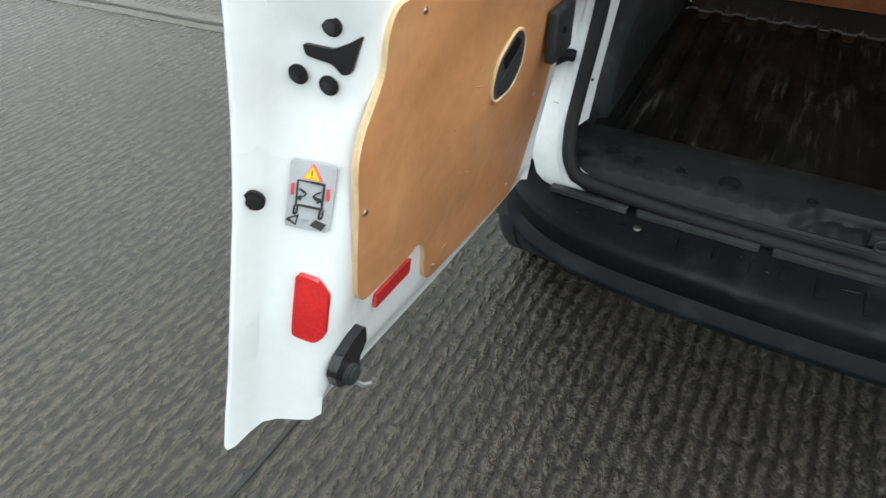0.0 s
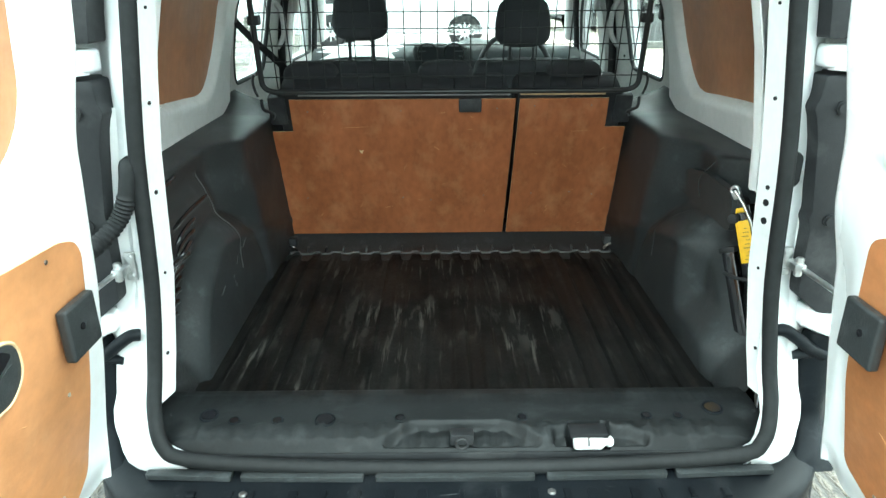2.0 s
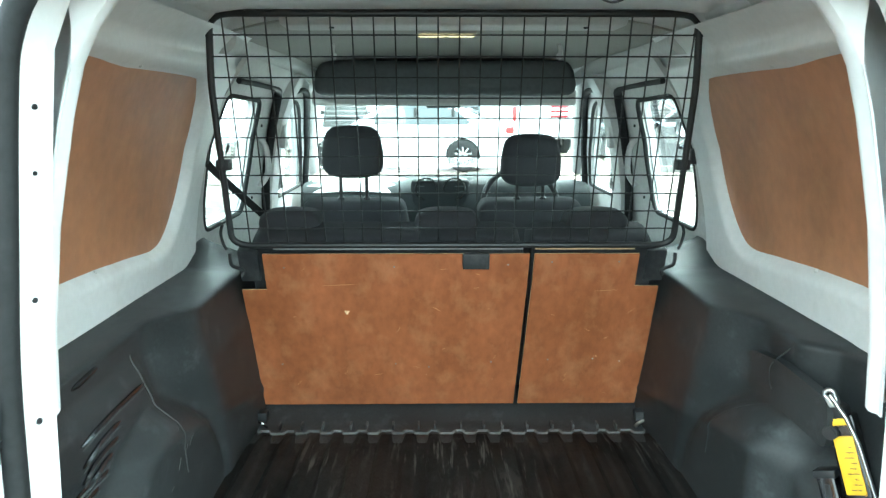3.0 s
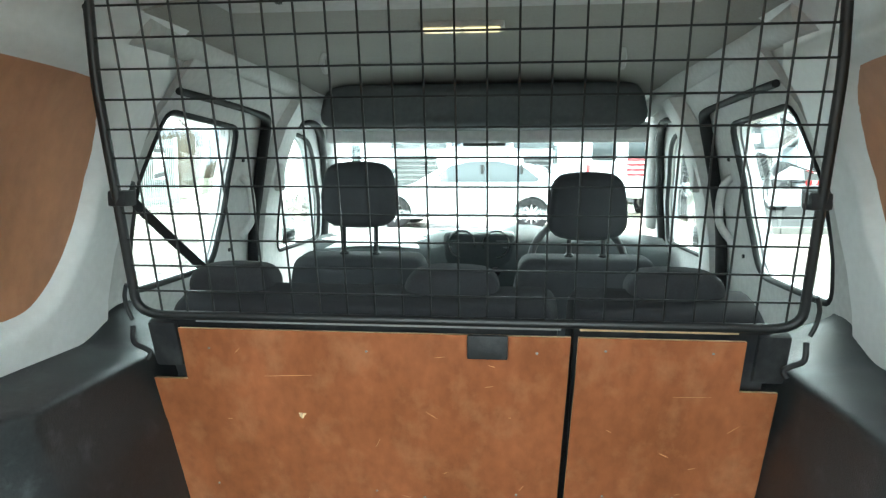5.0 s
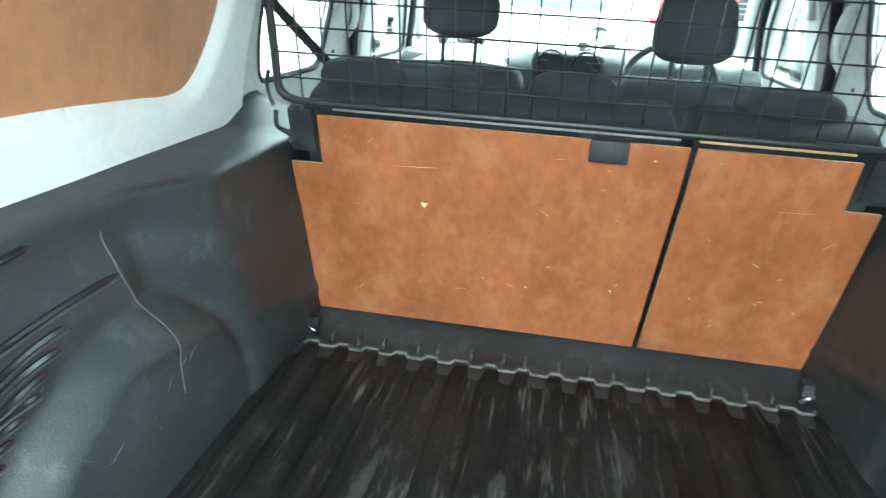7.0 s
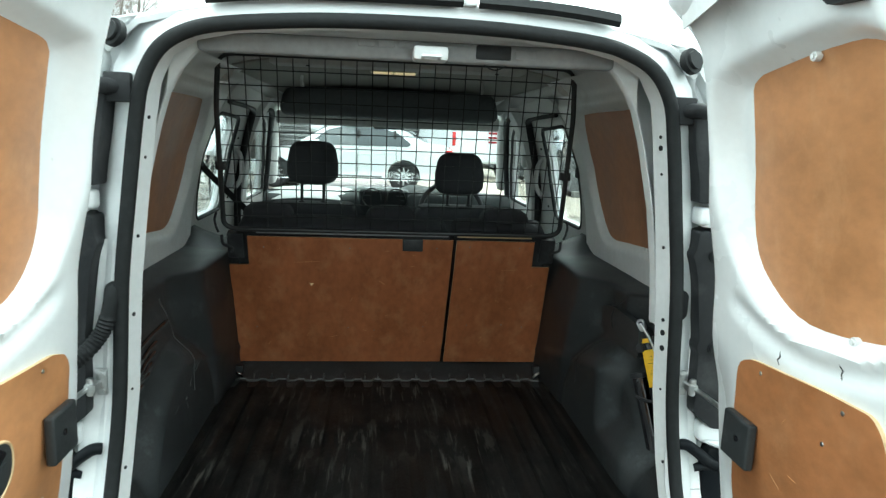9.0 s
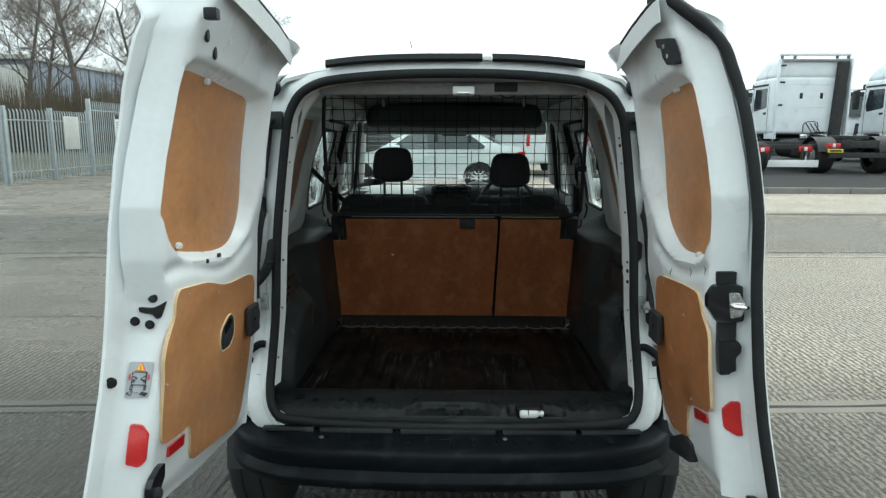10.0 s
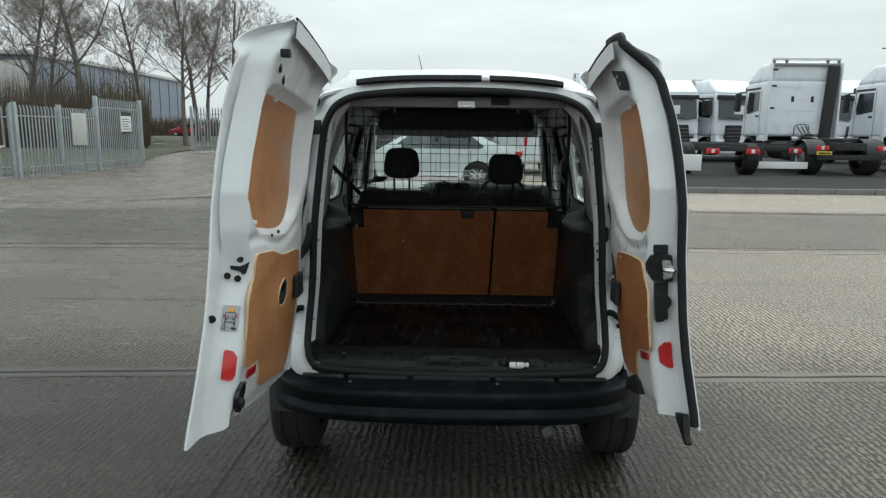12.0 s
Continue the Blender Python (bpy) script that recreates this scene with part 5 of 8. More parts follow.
# ---- rear doors, both swung open ----
INNER = [(0.55, 0.700), (0.70, 0.684), (0.85, 0.660), (1.0, 0.642), (1.2, 0.630), (1.35, 0.626), (1.5, 0.612), (1.65, 0.588), (1.75, 0.562), (1.83, 0.53), (1.92, 0.480)]
DOORS = {
    -1: dict(
        box=[(0.62, -1.035), (0.86, -1.00), (0.98, -0.967), (1.04, -0.947), (1.13, -0.922), (1.2, -0.918), (1.3, -0.944), (1.42, -0.945), (1.6, -0.905), (1.8, -0.86), (1.87, -0.82), (1.917, -0.74)],
        lip=[(0.60, -1.095), (0.67, -1.10), (0.74, -1.082), (0.81, -1.066), (0.88, -1.054), (0.99, -1.028), (1.06, -1.010), (1.12, -0.997), (1.22, -0.982), (1.41, -0.95), (1.62, -0.925), (1.72, -0.922), (1.80, -0.914), (1.85, -0.898), (1.885, -0.872), (1.905, -0.842), (1.917, -0.79)],
        bottom=[(-1.10, 0.640), (-1.075, 0.646), (-1.05, 0.655), (-1.03, 0.668), (-1.012, 0.682), (-0.985, 0.692), (-0.95, 0.688), (-0.9, 0.672), (-0.66, 0.632), (-0.36, 0.595), (-0.2, 0.58)],
        top=[(-0.93, 1.885), (-0.895, 1.893), (-0.865, 1.910), (-0.80, 1.923), (-0.63, 1.901), (-0.4, 1.863), (-0.2, 1.814)], zref=(0.69, 1.923), crest=0.497, bulge=(-0.80, -0.90, 0.11),
        window=[(-0.775, 1.702), (-0.68, 1.697), (-0.52, 1.683), (-0.31, 1.662), (-0.275, 1.64), (-0.265, 1.58), (-0.272, 1.46), (-0.30, 1.33), (-0.38, 1.247), (-0.49, 1.226), (-0.66, 1.247), (-0.80, 1.276), (-0.872, 1.325), (-0.912, 1.41), (-0.923, 1.474), (-0.912, 1.56), (-0.885, 1.64), (-0.83, 1.695)],
        clips=[(-0.66, 1.69), (-0.272, 1.46), (-0.775, 1.285)],
        board=[(-0.864, 1.196), (-0.885, 1.172), (-0.889, 1.136), (-0.935, 1.086), (-0.948, 1.055), (-0.952, 0.92), (-0.950, 0.865), (-0.935, 0.845), (-0.82, 0.825), (-0.79, 0.83), (-0.765, 0.80), (-0.755, 0.735), (-0.735, 0.705), (-0.375, 0.640), (-0.325, 0.675), (-0.305, 0.80), (-0.292, 0.98), (-0.284, 1.085), (-0.300, 1.110), (-0.345, 1.124), (-0.44, 1.129), (-0.52, 1.134), (-0.59, 1.147), (-0.64, 1.162), (-0.688, 1.175), (-0.76, 1.184)],
        screws=[(-0.937, 0.991), (-0.72, 0.725), (-0.372, 0.866), (-0.41, 0.685), (-0.81, 1.172), (-0.385, 1.108), (-0.609, 1.130)],
        word="wider"),
    1: dict(
        box=[(0.62, -0.80), (0.85, -0.77), (1.05, -0.765), (1.2, -0.765), (1.42, -0.775), (1.6, -0.735), (1.8, -0.67), (1.9, -0.63)],
        lip=[(0.62, -0.90), (0.9, -0.855), (1.2, -0.825), (1.4, -0.815), (1.6, -0.775), (1.75, -0.72), (1.83, -0.685), (1.9, -0.63)],
        bottom=[(-0.95, 0.64), (-0.8, 0.655), (-0.66, 0.64), (-0.46, 0.625), (-0.2, 0.61)],
        top=[(-0.75, 1.862), (-0.70, 1.877), (-0.65, 1.885), (-0.58, 1.878), (-0.42, 1.850), (-0.2, 1.798)], zref=(0.64, 1.885), crest=0.505, bulge=(-0.60, -0.72, 0.07),
        window=[(-0.57, 1.689), (-0.42, 1.673), (-0.30, 1.652), (-0.268, 1.61), (-0.262, 1.53), (-0.278, 1.44), (-0.315, 1.325), (-0.40, 1.258), (-0.49, 1.231), (-0.61, 1.240), (-0.70, 1.265), (-0.735, 1.33), (-0.755, 1.43), (-0.752, 1.51), (-0.738, 1.575), (-0.695, 1.642), (-0.64, 1.680)],
        clips=[(-0.50, 1.68), (-0.272, 1.45), (-0.61, 1.241)],
        board=[(-0.352, 1.120), (-0.392, 1.140), (-0.599, 1.158), (-0.705, 1.162), (-0.728, 1.139), (-0.739, 1.112), (-0.780, 1.081), (-0.788, 1.043), (-0.785, 0.884), (-0.768, 0.867), (-0.665, 0.842), (-0.615, 0.824), (-0.588, 0.791), (-0.565, 0.708), (-0.545, 0.700), (-0.43, 0.676), (-0.350, 0.70), (-0.338, 0.878)],
        screws=[(-0.43, 1.125), (-0.646, 1.142), (-0.607, 1.074), (-0.772, 0.987), (-0.640, 0.850), (-0.44, 0.70)],
        word="narrower"),
}
HINGE_Y = -0.215


def inner_x(z):
    return lerp_table(INNER, z)


def end_y(d, z):
    return lerp_table(d["box"], z)


def build_door(side):
    d = DOORS[side]
    win = smooth_loop(d["window"], 3)
    door_label = "white van rear door, %s, plywood lined, swung open" % d["word"]
    rows = []
    n_in, n_z = 92, 128
    for k in range(n_z + 1):
        t = k / n_z
        zmid = d["zref"][0] + (d["zref"][1] - d["zref"][0]) * t
        yb, yl = lerp_table(d["box"], zmid), lerp_table(d["lip"], zmid)
        prof = [(HINGE_Y + 0.015, 0.085), (HINGE_Y + 0.01, 0.03), (HINGE_Y, 0.010), (HINGE_Y - 0.02, 0.0)]
        prof += [(HINGE_Y - 0.02 + (yb + 0.03 - HINGE_Y + 0.02) * j / n_in, 0.0) for j in range(1, n_in + 1)]
        prof += [(yb + 0.014, 0.004), (yb + 0.004, 0.014), (yb - 0.002, 0.032), (yb - 0.010, 0.06), (yb - 0.020, 0.078), (yl + 0.035, 0.086), (yl + 0.008, 0.094), (yl, 0.100), (yl + 0.002, 0.108)]
        prof += [(yl + 0.02 + (HINGE_Y + 0.01 - yl - 0.02) * j / 6, 0.112 - 0.012 * j / 6) for j in range(7)]
        row = []
        for i, (y, dep) in enumerate(prof):
            lo, hi = lerp_table(d["bottom"], y), lerp_table(d["top"], y)
            z = lo + (hi - lo) * t
            crown = smoothstep(0.10, 0.0, hi - z)
            x = inner_x(z) + dep * (1 - 0.9 * smoothstep(0.07, 0.0, hi - z)) + (d["crest"] + d["bulge"][2] * smoothstep(d["bulge"][0], d["bulge"][1], y) - inner_x(hi)) * crown
            # the hinge edge runs straighter than the panel
            x += (0.021 * smoothstep(1.15, 1.0, z) * (side > 0) - 0.024 * smoothstep(1.22, 1.42, z)) * smoothstep(-0.34, -0.24, y)
            if 3 < i < 4 + n_in:
                q = inside_distance((y, z), win)
                x += 0.046 * smoothstep(-0.026, 0.014, q)
                # soft pressed swage between the two boards, and a rounded rim
                x += 0.010 * smoothstep(0.03, 0.0, abs(z - 1.215 + 0.03 * math.sin(y * 9))) * smoothstep(-0.28, -0.34, y)
                x += 0.012 * smoothstep(0.06, 0.0, z - lo)
            row.append((side * x, y, z))
        rows.append(row)
    bm = sheet(rows, closed_u=True)
    bm.verts.ensure_lookup_table()
    kk = len(rows[0])
    bm.faces.new([bm.verts[i] for i in range(kk)])
    bm.faces.new([bm.verts[len(bm.verts) - kk + i] for i in range(kk)])
    bmesh.ops.recalc_face_normals(bm, faces=bm.faces)
    door = part("rear_door", bm, WHITE, VAN, door_label, sharp=48)

    def face(off):
        return lambda y, z: (side * (inner_x(z) - off), -side)

    shrunk = [(max(p[0], end_y(d, p[1]) + 0.012), p[1]) for p in win]
    bent_panel("window_board", shrunk, lambda y, z: (side * (inner_x(z) + 0.041), -side), 0.004, door, "tan plywood over the window", PLY)
    bent_panel("lower_board", rounded(d["board"], 0.02, 4), face(-0.002), 0.009, door, "tan plywood lower panel with pale cut edges", PLY if side < 0 else PLY_DARK, PLY_EDGE)
    for y, z in d["screws"]:
        part("board_screw", disc((side * (inner_x(z) - 0.0075), y, z), (1, 0, 0), 0.004, 0.003, 10, 0.001), STEEL, door)
    rng = random.Random(40 + side)
    for k in range(9):
        y, z, q, ln = rng.uniform(-0.72, -0.42), rng.uniform(0.74, 1.08), rng.uniform(-0.9, 0.9), rng.uniform(0.008, 0.045)
        if side < 0 and -0.63 < y - 0.05 < -0.45 and 0.9 < z < 1.07:
            continue
        line = [(y + ln * u * math.cos(q), z + ln * u * math.sin(q)) for u in (0, 0.25, 0.6, 1)]
        part("board_scratch", tube([(side * (inner_x(b_) - 0.0070), a_, b_) for a_, b_ in line], [0.0003, 0.0008, 0.0010, 0.0003], 5), PLY_SC, door)
    for y, z in d["clips"]:
        part("panel_clip", disc((side * (inner_x(z) + 0.030), y, z - 0.008 if z > 1.6 else z), (1, 0, 0), 0.008, 0.016, 10, 0.003), WHITE_IN, door)
    # black buffer plate by the hinge
    by = -0.347 if side < 0 else -0.392
    buf = part("buffer_plate", box((side * 0.622 - 0.009, by - 0.045, 0.936), (side * 0.622 + 0.009, by + 0.045, 1.026), 0.006, 3), PLASTIC, door, "scratched black rubber buffer")
    part("buffer_dimple", disc((side * 0.6125, by - 0.008, 0.985), (1, 0, 0), 0.006, 0.003, 12), GLOSS, buf)

    def on_end(x_off, z, proud=0.0):
        """A point on the door's end face: x_off from the inner face."""
        y = end_y(d, z) - lerp_table([(0.0, -0.002), (0.032, -0.002), (0.06, 0.010), (0.078, 0.020), (0.09, 0.05)], x_off) * (1 if x_off < 0.08 else 1)
        y = end_y(d, z) + lerp_table([(0.0, 0.014), (0.014, 0.004), (0.032, -0.002), (0.06, -0.010), (0.078, -0.020), (0.09, -0.05)], x_off)
        return Vector((side * (inner_x(z) + x_off), y - proud, z))

    def patch(name, poly, thick, material, label="", parent=door, bevel=0.0):
        """A thin plate cut to a polygon of (offset, z) that lies on the end face."""
        flat = holed(poly, [])
        zs = [p[1] for p in poly]
        sliced(flat, "y", [min(zs) + (max(zs) - min(zs)) * i / 4 for i in range(1, 4)])
        thickened(flat, (0, 0, thick))
        for v in flat.verts:
            v.co = on_end(v.co.x, v.co.y, v.co.z + 0.001)
        bmesh.ops.recalc_face_normals(flat, faces=flat.faces)
        return part(name, flat, material, parent, label)

    # grey flange and seal along the top edge
    line = [(side * (d["crest"] - 0.002), y, lerp_table(d["top"], y) - 0.002) for y in np.linspace(-0.20, -0.80 if side < 0 else -0.66, 16)]
    part("top_seal", tube(line, [0.004] + [0.006] * 14 + [0.004], 8), RUBBER, door, "black seal along the top edge")
    rows = [[(side * (d["crest"] - 0.005 + 0.009 * q), y, z - 0.006 - 0.052 * q) for q in (0, 0.5, 1)] for _, y, z in line[1:]]
    part("top_flange", sheet(rows, 0.003), WHITE_IN, door)
    if side < 0:
        for x, z in ((0.031, 1.190), (0.065, 1.140), (0.036, 1.130)):
            p = on_end(x, z, 0.003)
            g = part("rubber_grommet", disc(p, (0.15, -1, 0), 0.0105, 0.008, 20, 0.003), RUBBER, door)
            part("grommet_cap", disc(p - Vector((0, 0.005, 0)), (0.15, -1, 0), 0.006, 0.004, 16, 0.001), BLACK, g)
        p = on_end(0.088, 1.020, 0.004)
        part("rubber_grommet", disc(p, (0.5, -1, 0.0), 0.012, 0.012, 20, 0.004), RUBBER, door)
        patch("lock_slot", rounded([(0.059, 1.1720), (0.056, 1.1600), (0.030, 1.1530), (0.022, 1.1420), (0.013, 1.1440), (0.004, 1.1810), (0.016, 1.1740), (0.030, 1.1680)], 0.004), 0.004, GLOSS, "black lock opening in the door edge")
        st = patch("warning_sticker", rounded([(0.068, 1.0530), (0.020, 1.0480), (0.020, 0.9740), (0.068, 0.9790)], 0.004), 0.0015, STICKER, "grey warning sticker with amber triangle and drawing of the doors")
        def spot(u, v):
            return (0.068 - 0.048 * u, 1.053 - 0.005 * u - 0.074 * v)

        def stroke(points, w, ink, high=0.0050):
            for (u0, v0), (u1, v1) in zip(points, points[1:]):
                (a0, b0), (a1, b1) = spot(u0, v0), spot(u1, v1)
                k = 0.5 * w / max(1e-6, math.hypot(a1 - a0, b1 - b0))
                nx, nz = (b1 - b0) * k, (a0 - a1) * k
                patch("sticker_line", [(a0 + nx, b0 + nz), (a1 + nx, b1 + nz), (a1 - nx, b1 - nz), (a0 - nx, b0 - nz)], high, ink, "", st)

        patch("sticker_triangle", [spot(0.51, 0.005), spot(0.30, 0.235), spot(0.72, 0.235)], 0.0046, RED_INK, "", st)
        patch("sticker_triangle", [spot(0.51, 0.03), spot(0.335, 0.222), spot(0.685, 0.222)], 0.0052, WARN, "", st)
        stroke([(0.51, 0.085), (0.51, 0.165)], 0.0008, LABEL_INK, 0.0058)
        stroke([(0.51, 0.185), (0.51, 0.205)], 0.0008, LABEL_INK, 0.0058)
        stroke([(0.22, 0.275), (0.77, 0.275)], 0.0005, LABEL_INK)
        stroke([(0.22, 0.64), (0.75, 0.64)], 0.0005, LABEL_INK)
        for u in (0.20, 0.78):
            stroke([(u, 0.27), (u, 0.66)], 0.0008, LABEL_INK)
            stroke([(u - 0.035, 0.66), (u - 0.035, 0.78), (u + 0.035, 0.78), (u + 0.035, 0.66)], 0.0005, LABEL_INK)
        for u, q in ((0.25, 1), (0.72, -1)):
            stroke([(u + q * 0.15 * math.sin(math.pi * k / 6), 0.40 + 0.13 * k / 6) for k in range(7)], 0.0007, LABEL_INK)
            patch("sticker_arrow", [spot(u - q * 0.04, 0.53), spot(u + q * 0.04, 0.49), spot(u + q * 0.05, 0.56)], 0.0050, LABEL_INK, "", st)
        for u in (0.085, 0.125, 0.865, 0.905):
            stroke([(u, 0.33), (u, 0.50)], 0.0006, RED_INK)
        stroke([(0.05, 0.87), (0.27, 0.80), (0.26, 0.94), (0.05, 0.87)], 0.0004, LABEL_INK)
        stroke([(0.36, 0.855), (0.52, 0.855)], 0.0007, DULLPAINT)
        patch("sticker_arrow", [spot(0.66, 0.83), spot(0.93, 0.87), spot(0.86, 0.95), spot(0.59, 0.90)], 0.0050, LABEL_INK, "", st)
        patch("edge_reflector", rounded([(0.047, 0.922), (0.022, 0.916), (0.008, 0.895), (0.006, 0.836), (0.016, 0.826), (0.044, 0.836)], 0.006), 0.006, RED, "red reflector on the door edge")
        bent_panel("inner_reflector", rounded([(-0.90, 0.795), (-0.90, 0.822), (-0.805, 0.812), (-0.805, 0.782)], 0.004), face(0.001), 0.005, door, "small red reflector", RED)
        # recessed pull cup in the board
        cup = rounded([(-0.585, 0.952), (-0.515, 0.945), (-0.482, 0.975), (-0.488, 1.03), (-0.525, 1.048), (-0.592, 1.022), (-0.604, 0.985)], 0.022, 6)
        c = bent_panel("pull_cup", cup, face(0.0065), 0.003, door, "black recessed pull cup", PLASTIC)
        part("cup_rim", tube([(side * (inner_x(z) - 0.0085), y, z) for y, z in cup], 0.0028, 8, closed=True), PLY_EDGE, c, "pale cut edge round the cup")
        inner = rounded([(-0.578, 0.962), (-0.525, 0.955), (-0.497, 0.978), (-0.502, 1.008), (-0.535, 1.0), (-0.572, 0.985)], 0.012, 5)
        bent_panel("cup_lip", inner, face(0.0092), 0.002, c, "", PLASTIC)
        # flat dark plate: the shade inside the cup put into the colour
        bent_panel("cup_hollow", rounded([(-0.560, 0.995), (-0.520, 1.010), (-0.503, 1.020), (-0.525, 1.036), (-0.572, 1.018)], 0.008, 4), face(0.0090), 0.0015, c, "", GLOSS)
        # bottom bolt on the corner
        la = bent_panel("bottom_bolt", rounded([(-0.937, 0.803), (-0.930, 0.765), (-0.946, 0.745), (-0.942, 0.712), (-0.965, 0.706), (-0.998, 0.738), (-1.006, 0.772), (-0.992, 0.792), (-0.965, 0.803)], 0.008), face(0.0), 0.014, door, "black door bolt", GLOSS)
        q = Vector((-(inner_x(0.745) - 0.018), -0.975, 0.745))
        part("bolt_boss", disc(q, (1, 0, 0), 0.015, 0.016, 16, 0.003), BLACK, la)
        part("bolt_lever", tube([q + Vector((0, 0, -0.012)), q + Vector((0.012, 0.006, -0.024)), q + Vector((0.020, 0.018, -0.028)), q + Vector((0.022, 0.021, -0.022))], 0.0038, 6), DULLSTEEL, la)
        # small fittings near the top
        part("top_bracket", box((-0.535, -0.862, 1.80), (-0.505, -0.835, 1.825), 0.004), BLACK, door)
        for y, z in ((-0.80, 1.775), (-0.725, 1.745)):
            part("oval_plug", moved(disc((0, 0, 0), (1, 0, 0), 0.013, 0.008, 16, 0.002), Matrix.Translation((-(inner_x(z) - 0.001), y, z)) @ Matrix.Diagonal((1, 0.7, 1.3, 1))), BLACK, door)
        for y in (-0.66, -0.57):
            part("oval_plug", disc((-(inner_x(1.225) + 0.006), y, 1.225), (1, 0, 0), 0.006, 0.008, 12), BLACK, door)
    else:
        patch("edge_reflector", rounded([(0.046, 0.902), (0.066, 0.904), (0.066, 0.818), (0.052, 0.816), (0.026, 0.830), (0.026, 0.880)], 0.005), 0.006, RED, "red reflector on the door edge")
        bent_panel("inner_reflector", rounded([(-0.748, 0.828), (-0.748, 0.852), (-0.652, 0.832), (-0.652, 0.803)], 0.004), face(0.001), 0.005, door, "small red reflector", RED)
        lk = patch("lock_body", rounded([(0.010, 1.194), (0.040, 1.204), (0.068, 1.200), (0.071, 1.114), (0.040, 1.106), (0.014, 1.106), (-0.004, 1.140), (-0.004, 1.165)], 0.006), 0.022, GLOSS, "black door lock with a steel striker")
        patch("lock_tab", rounded([(0.017, 1.228), (0.059, 1.231), (0.059, 1.198), (0.018, 1.198)], 0.004), 0.010, BLACK, "", lk)
        patch("striker_plate", rounded([(0.038, 1.182), (0.060, 1.183), (0.072, 1.158), (0.066, 1.126), (0.042, 1.118)], 0.006), 0.026, CHROME, "bright steel striker plate", lk)
        part("striker_pin", tube(smooth_path([on_end(0.044, 1.150, 0.024), on_end(0.050, 1.150, 0.036), on_end(0.070, 1.151, 0.038), on_end(0.076, 1.151, 0.024)], 5), 0.006, 10), CHROME, lk)
        for z in (1.170, 1.133):
            part("lock_bolt", disc(on_end(0.051, z, 0.027), (0, -1, 0), 0.006, 0.004, 10, 0.001), STEEL, lk)
        patch("lock_link", rounded([(0.020, 1.108), (0.061, 1.108), (0.060, 1.052), (0.020, 1.052)], 0.003), 0.010, BLACK, "", lk)
        patch("lock_handle", rounded([(0.019, 1.056), (0.062, 1.062), (0.068, 1.050), (0.067, 1.034), (0.057, 1.020), (0.057, 0.986), (0.045, 0.982), (0.042, 0.976), (0.020, 0.972)], 0.004), 0.020, GLOSS, "black lock housing below", lk)
        for y, z in ((-0.469, 1.167), (-0.618, 1.196), (-0.719, 1.221)):
            part("paint_scrape", tube([(inner_x(z + dz) - 0.0006 + 0.010 * smoothstep(0.03, 0.0, abs(z + dz - 1.215 + 0.03 * math.sin((y + dy) * 9))), y + dy, z + dz) for dy, dz in ((0.006, 0.010), (0.0, 0.002), (0.003, -0.004), (-0.003, -0.012))], [0.0004, 0.0014, 0.0012, 0.0004], 5), BLACK, door)
        tb = bent_panel("top_bolt", rounded([(-0.565, 1.795), (-0.665, 1.785), (-0.665, 1.725), (-0.600, 1.728), (-0.575, 1.750), (-0.585, 1.768), (-0.560, 1.776)], 0.004), face(0.002), 0.016, door, "black steel top bolt bracket", BLACK)
        for y, z in ((-0.615, 1.772), (-0.62, 1.748)):
            part("bracket_bolt", disc((inner_x(z) - 0.019, y, z), (1, 0, 0), 0.006, 0.004, 10, 0.001), STEEL, tb)
        # rubber seal along the free edge, ending in a flap at the bottom
        pts = [(side * (inner_x(z) + 0.088 - 0.055 * smoothstep(1.76, 1.88, z)), lerp_table(d["lip"], z) - 0.004, z) for z in [0.66 + 1.215 * k / 30 for k in range(31)]]
        pts += [(0.535, -0.635, 1.897), (0.515, -0.56, 1.888)]
        se = part("edge_seal", tube(smooth_path(pts, 2), [0.014 + (0.003 * (0.6 + noise.noise(Vector((k * 0.55, 0, 0)))) if k > 56 else 0) for k in range(2 * len(pts) - 1)], 8), RUBBER, door, "black rubber seal along the door edge, torn at the top")
        part("seal_flap", prism(rounded([(-0.82, 0.675), (-0.895, 0.70), (-0.922, 0.642), (-0.945, 0.622), (-0.938, 0.612), (-0.905, 0.622), (-0.84, 0.655)], 0.006), "x", 0.735, 0.757, 0.005), RUBBER, se)
        lb = part("bottom_bracket", prism(rounded([(-0.42, 0.60), (-0.60, 0.645), (-0.60, 0.70), (-0.53, 0.70), (-0.42, 0.64)], 0.01), "x", 0.675, 0.70, 0.004), BLACK, door, "black bottom bracket")
    return door


for s in (-1, 1):
    build_door(s)


# ---- seats, boards, guard and loose things inside the van ----
def cushion(lo, hi, r, bulge=0.01, taper=0.0, bm=None):
    """A padded block: rounded box with a soft belly, narrower at the top by taper."""
    own = box(lo, hi, r, 4)
    bmesh.ops.subdivide_edges(own, edges=[e for e in own.edges if e.calc_length() > 0.08], cuts=3, use_grid_fill=True)
    c = [(lo[i] + hi[i]) / 2 for i in range(3)]
    h = [(hi[i] - lo[i]) / 2 for i in range(3)]
    for v in own.verts:
        u = [(v.co[i] - c[i]) / h[i] for i in range(3)]
        v.co.x = c[0] + (v.co.x - c[0]) * (1 - taper * max(0, u[2]))
        v.co.y += bulge * u[1] * (1 - u[0] ** 2) * (1 - u[2] ** 2)
    return join(bm, own)


